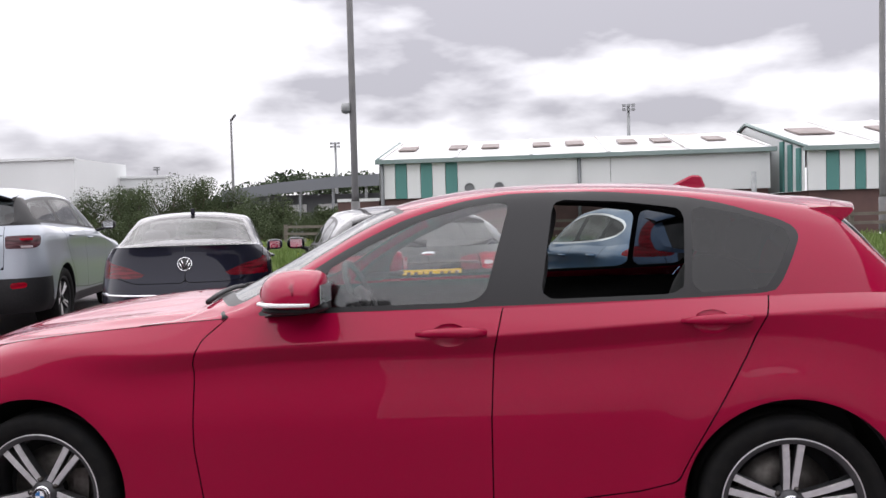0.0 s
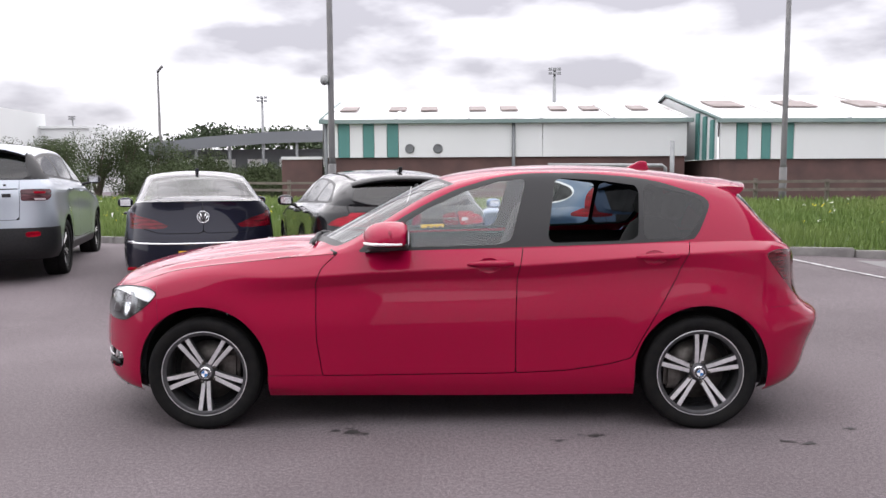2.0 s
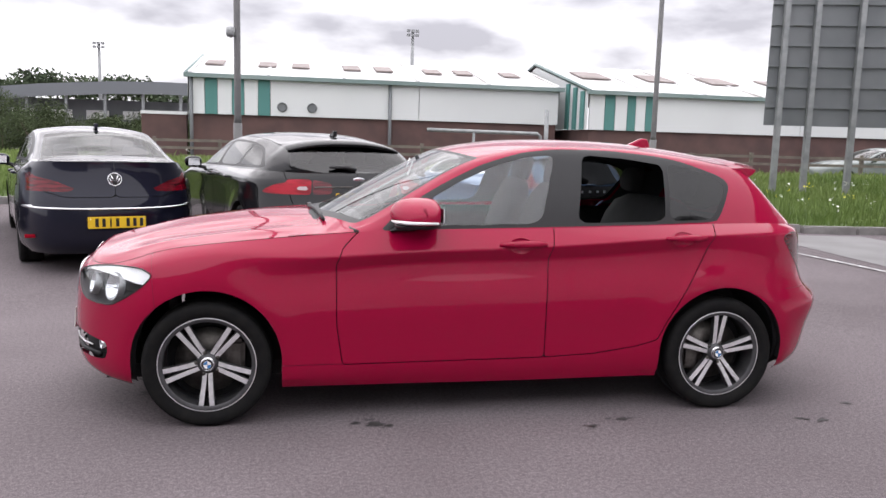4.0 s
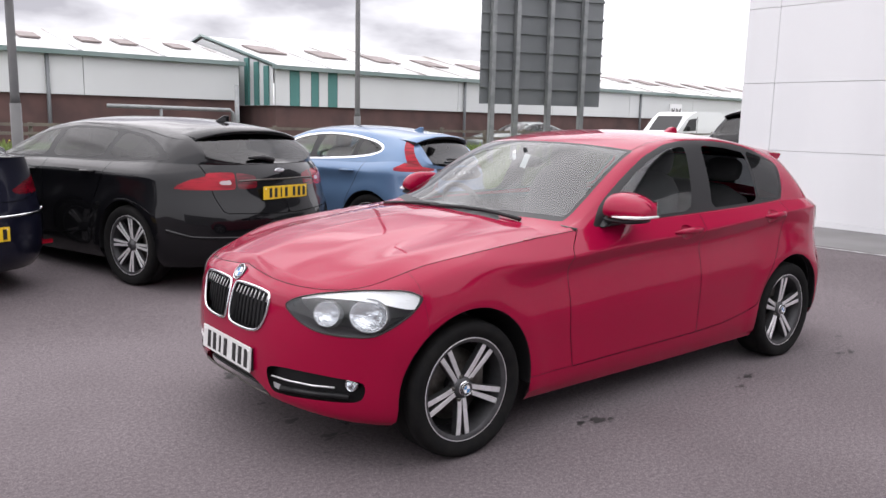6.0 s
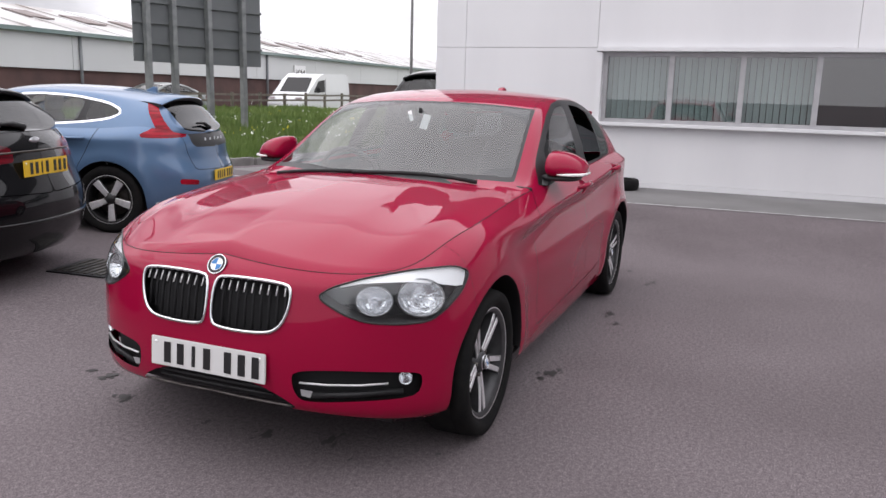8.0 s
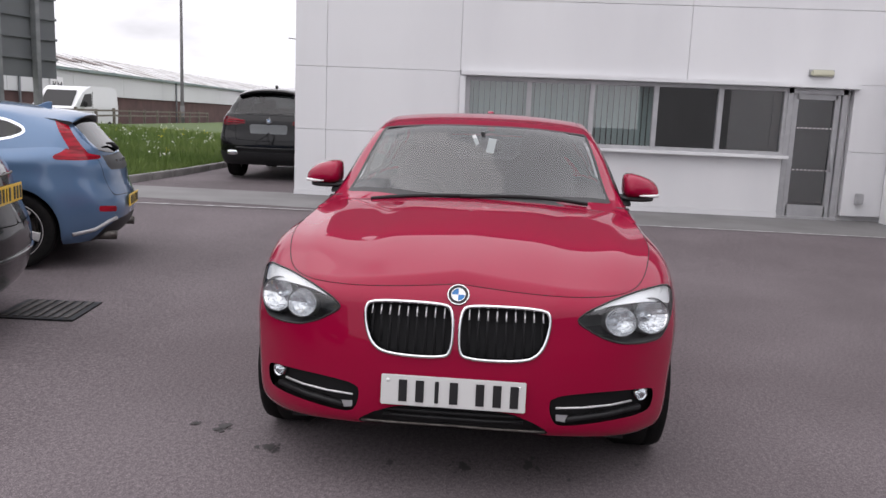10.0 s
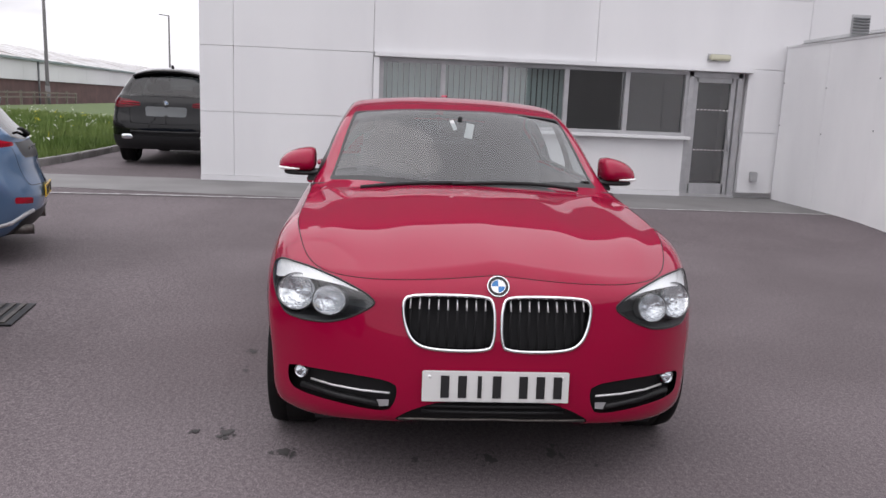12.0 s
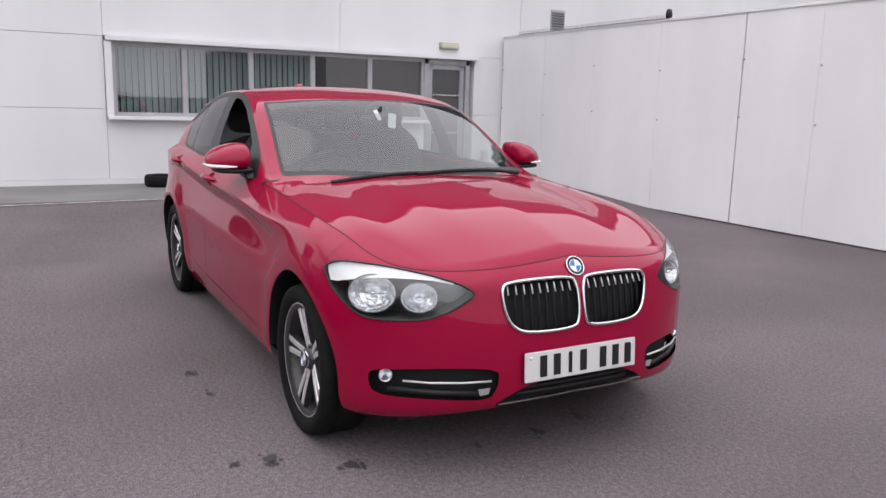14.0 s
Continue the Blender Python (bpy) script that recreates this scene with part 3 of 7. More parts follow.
for k in range(7):
    box("slat", (0, 0, 0), (0.035, 0.26, 0.012), SIGNBACK, vent, m=pose(BX - 0.028, -6.89, 2.71 + k * 0.046, 0, -35, 0))
sock = box("meter_box", (BX - 0.05, -5.42, 0.47), (0.10, 0.10, 0.16), ALU, bevel=0.01)
tagged(sock, "small grey outdoor socket box on the wall", "socket box")

# ---- tall white hoarding ----
HY, HX1, HH = -5.75, 7.46, 2.46
hoard = empty("hoarding_wall")
tagged(hoard, "tall white painted timber hoarding with vertical joints", "hoarding wall", kind="structure")
hx = HX1
k = 0
for wdt in (1.22, 1.22, 1.36, 1.36, 1.02, 1.10, 1.22):
    slit = 0.018 if k == 4 else 0.0
    box("panel", (hx - slit / 2 - wdt / 2, HY - 0.02 - 0.002 * (k % 2), HH / 2 + 0.02), (wdt - slit - 0.0012, 0.04, HH), HOARDING, hoard, bevel=0.002)
    for z in (1.25, 1.9) if k < 6 else ():
        bm = bmesh.new()
        bmesh.ops.create_icosphere(bm, subdivisions=1, radius=0.014)
        bmesh.ops.translate(bm, vec=(hx - 0.03, HY + 0.006, z + 0.05 * math.sin(k * 3.0 + z)), verts=bm.verts)
        part("screw", bm, ALU, hoard)
    hx -= wdt
    k += 1
box("capping", ((hx + HX1) / 2, HY - 0.02, HH + 0.035), (HX1 - hx, 0.07, 0.03), HOARDING, hoard)
box("backing_board", ((hx + HX1) / 2, HY - 0.075, HH / 2), (HX1 - hx, 0.04, HH - 0.04), TRIM, hoard, "dark boarding behind the joints")
# added unseen: a plain grey wall past the hoarding closes the yard, darkens reflections
REFLECTWALL = vary(mat("unseen_grey_wall", (0.28, 0.28, 0.285), 0.8), (0.22, 0.22, 0.225), 0.7, 8, bump=0.1)
extra_wall = box("wall_south", ((hx - 16.0) / 2, HY - 0.15, 1.6), (hx + 16.0, 0.25, 3.2), REFLECTWALL)
tagged(extra_wall, "plain grey wall added out of view to darken reflections", "wall", kind="structure")
spike = empty("anti_climb_strip")
tagged(spike, "thin spiked strip along the top of the hoarding", "spiked strip")
sbm = bmesh.new()
for i in range(120):
    x = 6.95 - i * 0.028
    add_tube(sbm, [(x, HY + 0.01, HH + 0.05), (x + 0.012, HY + 0.02, HH + 0.10)], 0.003, 4)
part("spikes", sbm, GALV, spike)
box("rail", (5.28, HY + 0.01, HH + 0.052), (3.4, 0.03, 0.008), GALV, spike)
knob = lathe("post_cap", [(0.001, 0.07), (0.03, 0.06), (0.045, 0.0), (0.04, -0.05), (0.001, -0.06)], 14, PLASTIC, m=pose(3.55, HY, HH + 0.10, 90))
tagged(knob, "dark rounded cap on the top of the hoarding", "post cap")

# loose tyre by the wall
tyre = empty("spare_tyre", pose(7.05, 0.06, 0.205, 90, 0, 0))
tagged(tyre, "small worn black tyre lying flat by the wall", "tyre")
lathe("tyre_body", [(0.12, -0.07), (0.18, -0.08), (0.205, -0.055), (0.21, 0), (0.205, 0.055), (0.18, 0.08), (0.12, 0.07)], 40, RUBBER, tyre, closed=True)


# ---- sheds across the road ----
GUTTER = vary(mat("grey_green_gutter", (0.14, 0.20, 0.19), 0.5), (0.22, 0.27, 0.26), 0.4)


def shed(name, m, length, depth, eave, ridge, brick, stripes, gable_stripes, lights, pipes, label):
    """A clad shed: its front wall runs along +x from the origin, its depth along +y."""
    s = empty(name, m)
    tagged(s, label, "industrial shed", group="sheds across the road", kind="structure")
    half = depth / 2
    prism("brick_wall", [(0.05, 0.05), (length - 0.05, 0.05), (length - 0.05, depth - 0.05), (0.05, depth - 0.05)], 0, brick, BRICK, s)
    # front cladding, sheet by sheet
    cuts = sorted({0.0, length, *[a for st in stripes for a in st]})
    fine = []
    for a, b in zip(cuts, cuts[1:]):
        n = max(1, round((b - a) / 6.0))
        fine += [(a + (b - a) * i / n, a + (b - a) * (i + 1) / n) for i in range(n)]
    for a, b in fine:
        green = any(st[0] - 0.01 <= a and b <= st[1] + 0.01 for st in stripes)
        box("cladding_panel", ((a + b) / 2, 0.0, (brick + eave) / 2), (b - a - 0.02, 0.12, eave - brick), SHEDGREEN if green else SHEDWALL, s)
    bm = bmesh.new()
    for x in (-0.06, length + 0.06):
        vs = [bm.verts.new(p) for p in ((x, 0, brick), (x, depth, brick), (x, depth, eave), (x, half, ridge), (x, 0, eave))]
        bm.faces.new(vs)
    part("gable_wall", bm, SHEDWALL, s)
    for a, b in gable_stripes:
        top = eave + (ridge - eave) * a / half
        box("gable_stripe", (-0.10, (a + b) / 2, (brick + top) / 2), (0.06, b - a, top - brick), SHEDGREEN, s)
    for side in (0, 1):
        y0, y1 = (-0.25, half) if side == 0 else (depth + 0.25, half)
        ob_from("roof_slope", [(-0.12, y0, eave + 0.02), (length + 0.12, y0, eave + 0.02), (length + 0.12, y1, ridge + 0.1), (-0.12, y1, ridge + 0.1)], [(0, 1, 2, 3)], SHEDROOF, s)
    run = math.hypot(half, ridge - eave)
    tilt = math.degrees(math.atan2(ridge - eave, half))
    for x, w, f0, f1 in lights:
        ym = half * (f0 + f1) / 2
        zm = eave + (ridge - eave) * (f0 + f1) / 2 + 0.14
        box("rooflight", (0, 0, 0), (w, half * (f1 - f0), 0.05), SKYLIGHT, s, m=pose(x, ym, zm, tilt))
    # raised sheet laps running up the slope
    n = int(length / 2.2)
    for i in range(n + 1):
        box("roof_lap", (0, 0, 0), (0.10, run, 0.05), SHEDROOF, s, m=pose(i * length / n, half / 2, (eave + ridge) / 2 + 0.11, tilt))
    box("gutter", (length / 2, -0.18, eave + 0.0), (length + 0.3, 0.2, 0.14), GUTTER, s)
    for x in pipes:
        tube("downpipe", [(x, -0.12, 0.1), (x, -0.12, eave)], 0.06, SIGNBACK, s, seg=6)
    tube("verge_trim", [(-0.1, -0.2, eave + 0.05), (-0.1, half, ridge + 0.12), (-0.1, depth + 0.2, eave + 0.05)], 0.06, GUTTER, s, seg=6)
    return s


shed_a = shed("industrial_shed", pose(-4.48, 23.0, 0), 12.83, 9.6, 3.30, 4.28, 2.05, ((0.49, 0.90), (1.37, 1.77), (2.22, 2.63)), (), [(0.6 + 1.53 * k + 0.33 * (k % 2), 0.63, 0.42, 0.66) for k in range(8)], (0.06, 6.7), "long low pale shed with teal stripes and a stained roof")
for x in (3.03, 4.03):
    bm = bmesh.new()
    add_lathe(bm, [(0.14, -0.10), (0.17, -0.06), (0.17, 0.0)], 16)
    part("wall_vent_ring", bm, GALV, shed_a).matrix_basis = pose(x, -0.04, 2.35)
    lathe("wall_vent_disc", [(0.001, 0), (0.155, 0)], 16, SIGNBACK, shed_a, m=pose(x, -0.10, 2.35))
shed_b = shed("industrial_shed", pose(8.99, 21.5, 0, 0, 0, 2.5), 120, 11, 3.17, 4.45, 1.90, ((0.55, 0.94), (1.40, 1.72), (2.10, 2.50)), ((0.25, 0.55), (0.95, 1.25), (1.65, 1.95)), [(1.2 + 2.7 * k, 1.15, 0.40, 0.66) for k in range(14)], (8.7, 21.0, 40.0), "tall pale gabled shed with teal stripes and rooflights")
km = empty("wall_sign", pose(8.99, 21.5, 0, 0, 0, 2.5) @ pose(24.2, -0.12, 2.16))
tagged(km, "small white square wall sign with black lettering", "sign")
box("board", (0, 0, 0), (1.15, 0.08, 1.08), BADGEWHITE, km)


def lettering(name, text, size, m, material, parent, depth=0.004):
    """Letters of the built-in font as a mesh, centred, facing -y before m."""
    cu = bpy.data.curves.new(name, "FONT")
    cu.body, cu.size, cu.extrude = text, size, depth
    cu.align_x, cu.align_y = "CENTER", "CENTER"
    cu.resolution_u = 3
    tmp = bpy.data.objects.new(name, cu)
    scene.collection.objects.link(tmp)
    dg = bpy.context.evaluated_depsgraph_get()
    me = bpy.data.meshes.new_from_object(tmp.evaluated_get(dg))
    bpy.data.objects.remove(tmp)
    me.materials.clear()
    me.materials.append(material)
    ob = new(name, me)
    ob.parent = parent
    ob.matrix_basis = m @ pose(0, 0, 0, 90)
    return ob


lettering("letters", "KM", 0.66, pose(0, -0.06, 0.06), INK, km)

# pipe barrier and flue before the sheds
barrier = empty("pipe_barrier")
tagged(barrier, "grey galvanised pipe barrier in front of the sheds", "barrier")
tube("top_pipe", [(3.1, 20.1, 1.71), (6.70, 20.0, 1.68), (6.80, 20.0, 1.60), (6.80, 20.0, 0.0)], 0.06, GALV, barrier)
tube("leg", [(4.6, 20.05, 0), (4.6, 20.05, 1.68)], 0.045, GALV, barrier)
flue = tube("flue_pipe", [(7.12, 20.4, 0), (7.12, 20.4, 2.47)], 0.075, GALV)
tagged(flue, "short grey steel flue pipe beside the shed", "flue")

# post and rail fence at the far side of the verge
fence = empty("post_and_rail_fence")
tagged(fence, "weathered low wooden post and rail fence beyond the grass", "fence", kind="structure")
FENCE_OFF = 9.55
for i in range(28):
    x = -6.8 + i * 1.85
    y = float(np.interp(x, kx, ky)) + FENCE_OFF
    box("post", (x, y, 0.84), (0.09, 0.09, 0.86), WOOD, fence, m=pose(0, 0, 0.03 * math.sin(i * 2.7), 0, 0, 0))
    if i:
        c, d = Vector((x0, y0, 0)), Vector((x, y, 0))
        ang = math.degrees(math.atan2(y - y0, x - x0))
        for z in (1.19, 0.98):
            box("rail", (0, 0, 0), ((d - c).length, 0.04, 0.075), WOOD, fence, m=pose((x + x0) / 2, (y + y0) / 2 - 0.075, z, 0, 0.5 * math.sin(i * 1.9), ang))
    x0, y0 = x, y


# ---- lamp posts and masts ----
def column(name, x, y, h, r0, r1, label, material=GALV):
    c = empty(name, pose(x, y, rise(x, y)))
    tagged(c, label, "lamp post", group="tall columns")
    tube("base_sleeve", [(0, 0, 0), (0, 0, 1.45)], r0 * 1.28, material, c, seg=12)
    tube("shaft", [(0, 0, 1.4), (0, 0, 1.55), (0, 0, h)], [r0 * 1.26, r0, r1], material, c, seg=12)
    return c


POLE = vary(mat("weathered_grey_post", (0.095, 0.095, 0.097), 0.55, 0.2), (0.125, 0.122, 0.12), 4)
pa = column("camera_post", -1.72, 6.4, 9.0, 0.046, 0.034, "grey steel post carrying a small security camera", POLE)
tube("bracket", [(0, 0, 2.62), (-0.08, -0.05, 2.64)], 0.02, POLE, pa)
lathe("camera_dome", [(0.001, 0.07), (0.05, 0.06), (0.06, 0.02), (0.06, -0.02), (0.045, -0.06), (0.001, -0.075)], 16, GALV, pa, m=pose(-0.08, -0.05, 2.64, 90))
pb = column("lamp_post", 8.9, 16.15, 11.0, 0.075, 0.05, "tall grey street lamp post", POLE)
tube("arm", [(0, 0, 11), (0.1, -0.5, 11.2), (0.2, -1.2, 11.25)], 0.03, POLE, pb)
pc = column("lamp_post", 40, 18.9, 10.5, 0.10, 0.06, "tall grey street lamp post", POLE)
tube("arm", [(0, 0, 10.5), (-0.3, -0.5, 10.7), (-0.7, -1.1, 10.75)], 0.04, POLE, pc)
pd = column("lamp_post", 84, 24.2, 9.5, 0.12, 0.08, "tall grey street lamp post", POLE)
tube("arm", [(0, 0, 9.5), (0.0, 1.0, 9.6)], 0.05, POLE, pd)
pe = column("lamp_post", -24.0, 60, 10.0, 0.13, 0.08, "tall grey street lamp post", POLE)
tube("arm", [(0, 0, 9.9), (0.5, -0.3, 10.3)], 0.10, POLE, pe)


def mast(x, y, z0, h, s):
    c = empty("floodlight_mast", pose(x, y, 0))
    tagged(c, "distant stadium floodlight mast with a cluster of lamps", "floodlight mast", group="floodlight masts")
    tube("shaft", [(0, 0, 0), (0, 0, h)], [0.30 * s, 0.18 * s], GALV, c, seg=6)
    for i in range(3):
        for k in range(2):
            box("lamp", ((i - 1) * 0.55 * s, -0.2, h - 0.4 * s + k * 0.5 * s), (0.42 * s, 0.3 * s, 0.32 * s), GALV, c)


mast(12.4, 90, 0, 13.9, 0.95)
mast(-25, 100, 0, 11.8, 0.9)
mast(-60, 120, 0, 11.0, 0.7)

# ---- large roadside sign seen from behind ----
sg = empty("sign_board")
tagged(sg, "large grey roadside sign seen from behind on steel posts", "sign board")
sl, sr = Vector((8.86, 10.75, 0)), Vector((11.95, 9.75, 0))
sd = (sr - sl)
swid = sd.length
sdir = sd.normalized()
snrm = Vector((sdir.y, -sdir.x, 0))
ang = math.degrees(math.atan2(sdir.y, sdir.x))
SB, ST = 1.91, 5.3
sm = pose((sl.x + sr.x) / 2, (sl.y + sr.y) / 2, 0, 0, 0, ang)
rows_n = 8
for k in range(rows_n):
    z = SB + (ST - SB) * (k + 0.5) / rows_n
    box("plank", (0, 0.06, z), (swid, 0.03, (ST - SB) / rows_n - 0.012), SIGNBACK, sg, m=sm)
    box("stiffener", (0, 0.02, SB + (ST - SB) * (k + 1) / rows_n - 0.02), (swid, 0.06, 0.05), SIGNBACK, sg, m=sm)
for u in (-0.42, -0.23, 0.04, 0.32):
    box("post", (u * swid, -0.06, ST / 2), (0.11, 0.16, ST), GALV, sg, m=sm, bevel=0.01)

# ---- distance: stand, white warehouses, hedge, wooded skyline ----
stand = empty("stadium_stand")
tagged(stand, "low grey stadium stand with a curved roof in the distance", "stadium", kind="structure")
bm = bmesh.new()
pts = [(-25, 4.2), (-20, 4.75), (-15, 5.1), (-11, 5.2), (-7, 5.1)]
for i in range(4):
    (x0, z0), (x1, z1) = pts[i], pts[i + 1]
    vs = [bm.verts.new(p) for p in ((x0, 60, z0), (x1, 60, z1), (x1, 72, z1 + 0.5), (x0, 72, z0 + 0.5), (x0, 60, z0 - 0.95), (x1, 60, z1 - 0.95))]
    bm.faces.new((vs[0], vs[1], vs[2], vs[3]))
    bm.faces.new((vs[4], vs[5], vs[1], vs[0]))
part("roof", bm, FARROOF, stand)
box("back_wall", (-16, 64, 1.9), (18, 0.4, 3.8), SIGNBACK, stand)
for k in range(7):
    box("column", (-24 + k * 2.8, 60.5, 2.2), (0.2, 0.2, 4.4), GALV, stand)
# white blocks paint the daylight seen through the stand's gaps
for k in range(6):
    box("opening", (-22.5 + k * 2.8, 63.7, 2.6), (1.7, 0.2, 0.7), BADGEWHITE, stand)
low = empty("brick_wall")
tagged(low, "low brick wall with a pale coping by the shed", "wall", kind="structure")
box("brickwork", (-5.35, 23.4, 1.0), (1.45, 0.3, 2.0), BRICK, low)
box("coping", (-5.35, 23.4, 2.05), (1.48, 0.4, 0.10), SHEDWALL, low)
for x0, x1, y, h, nm in ((-50, -35.0, 55, 6.9, "warehouse"), (-36.5, -30.8, 62, 5.7, "warehouse")):
    wv = empty(nm)
    tagged(wv, "plain white warehouse in the distance", "warehouse", group="far warehouses", kind="structure")
    box("wall", ((x0 + x1) / 2, y + 4, h / 2), (x1 - x0, 8, h), SHEDWALL, wv)
    box("parapet", ((x0 + x1) / 2, y - 0.05, h), (x1 - x0 + 0.2, 0.3, 0.2), SHEDWALL, wv)


def leaf_cloud(bm, centres, n, leaf, g, flat=1.0):
    """Scatters small leaf blades round a set of branch tips."""
    for _ in range(n):
        c, r = centres[g.integers(len(centres))]
        v = g.normal(0, 1, 3)
        v = v / max(np.linalg.norm(v), 1e-6) * r * g.random() ** 0.45
        p = Vector((c[0] + v[0], c[1] + v[1], c[2] + v[2] * flat))
        a, b = Vector(g.normal(0, 1, 3)).normalized() * leaf, Vector(g.normal(0, 1, 3)).normalized() * leaf * 0.6
        bm.faces.new([bm.verts.new(p + q) for q in (a, b, -a, -b)])


def shrub(x, y, w, h, seed, material=LEAF, leaf=0.10, n=700, label="bushy green shrub with an uneven crown", nm="shrub"):
    g = np.random.default_rng(seed)
    s = empty(nm, pose(x, y, 0))
    tagged(s, label, nm, group=nm + " belt")
    tips = []
    bm = bmesh.new()
    for k in range(7):
        a = g.uniform(0, 6.28)
        t = Vector((math.cos(a) * w * g.uniform(0.1, 0.42), math.sin(a) * w * g.uniform(0.1, 0.42), h * g.uniform(0.45, 0.86)))
        add_tube(bm, [(0, 0, 0), tuple(t * 0.5 + Vector((0, 0, h * 0.1))), tuple(t)], [0.05 * h * 0.5, 0.03 * h * 0.5, 0.01], 5)
        tips.append((tuple(t), w * g.uniform(0.16, 0.30)))
        tips.append((tuple(t * 0.62), w * g.uniform(0.18, 0.28)))
    part("stem", bm, BARK, s)
    bm = bmesh.new()
    leaf_cloud(bm, tips, n, leaf, g)
    me = bpy.data.meshes.new("crown")
    bm.to_mesh(me)
    bm.free()
    me.materials.append(material)
    cr = new("crown", me)
    cr.parent = s
    return s


g0 = np.random.default_rng(9)
for i in range(13):
    x = -27 + i * 1.75 + g0.uniform(-0.5, 0.5)
    hh = float(np.interp(x, (-27, -24, -20, -17, -14, -8), (3.6, 4.5, 4.6, 3.0, 2.6, 2.4)))
    shrub(x, 43 + g0.uniform(-2, 2), g0.uniform(3.0, 4.4), hh * g0.uniform(0.9, 1.05), 20 + i, n=8000, leaf=0.06)
for i in range(13):
    x = -19 + i * 1.05 + g0.uniform(-0.3, 0.3)
    shrub(x, 27 + g0.uniform(-1.2, 1.6), g0.uniform(1.5, 2.3), g0.uniform(1.5, 2.3), 60 + i, n=3600, leaf=0.042)
wood = bmesh.new()
g1 = np.random.default_rng(12)
cen = []
for i in range(150):
    x = -110 + i * 1.1
    top = 12.6 + 2.0 * math.sin(x * 0.09) + 1.2 * math.sin(x * 0.31 + 1)
    cen.append(((x, 190, max(3.0, top * (1.0 if x > -75 else 0.7)) * 0.75), g1.uniform(2.0, 4.0)))
leaf_cloud(wood, cen, 20000, 0.6, g1)
me = bpy.data.meshes.new("wooded_skyline")
wood.to_mesh(me)
wood.free()
me.materials.append(LEAFDARK)
tagged(new("wooded_skyline", me), "far dark wooded hill on the horizon", "trees", kind="stuff")


# ---- car body surfaces ----
# A body stands with its nose towards -x. The lower body follows a plan outline from the
# front centre round its side to the rear centre; sections are hung on it at stations.
def nspline(xs, ys, xq):
    """A natural cubic spline through ys (one row for each x), at xq."""
    xs, ys, xq = np.asarray(xs, float), np.asarray(ys, float), np.asarray(xq, float)
    flat = ys.ndim == 1
    if flat:
        ys = ys[:, None]
    n = len(xs)
    h = np.diff(xs)
    a, r = np.eye(n), np.zeros_like(ys)
    for i in range(1, n - 1):
        a[i, i - 1 : i + 2] = h[i - 1], 2 * (h[i - 1] + h[i]), h[i]
        r[i] = 6 * ((ys[i + 1] - ys[i]) / h[i] - (ys[i] - ys[i - 1]) / h[i - 1])
    m = np.linalg.solve(a, r)
    i = np.clip(np.searchsorted(xs, xq) - 1, 0, n - 2)
    d, hh = (xq - xs[i])[:, None], h[i][:, None]
    e = hh - d
    out = m[i] * e**3 / (6 * hh) + m[i + 1] * d**3 / (6 * hh) + (ys[i] / hh - m[i] * hh / 6) * e + (ys[i + 1] / hh - m[i + 1] * hh / 6) * d
    return out[:, 0] if flat else out


def soft(xs, ys, xq):
    """A smooth line through points that never overshoots them."""
    xs, ys, xq = np.asarray(xs, float), np.asarray(ys, float), np.asarray(xq, float)
    h, d = np.diff(xs), np.diff(ys) / np.diff(xs)
    m = np.zeros(len(xs))
    m[0], m[-1] = d[0], d[-1]
    for i in range(1, len(xs) - 1):
        if d[i - 1] * d[i] > 0:
            w1, w2 = 2 * h[i] + h[i - 1], h[i] + 2 * h[i - 1]
            m[i] = (w1 + w2) / (w1 / d[i - 1] + w2 / d[i])
    xq = np.clip(xq, xs[0], xs[-1])
    i = np.clip(np.searchsorted(xs, xq) - 1, 0, len(xs) - 2)
    t = (xq - xs[i]) / h[i]
    return (2 * t**3 - 3 * t**2 + 1) * ys[i] + (t**3 - 2 * t**2 + t) * h[i] * m[i] + (3 * t**2 - 2 * t**3) * ys[i + 1] + (t**3 - t**2) * h[i] * m[i + 1]


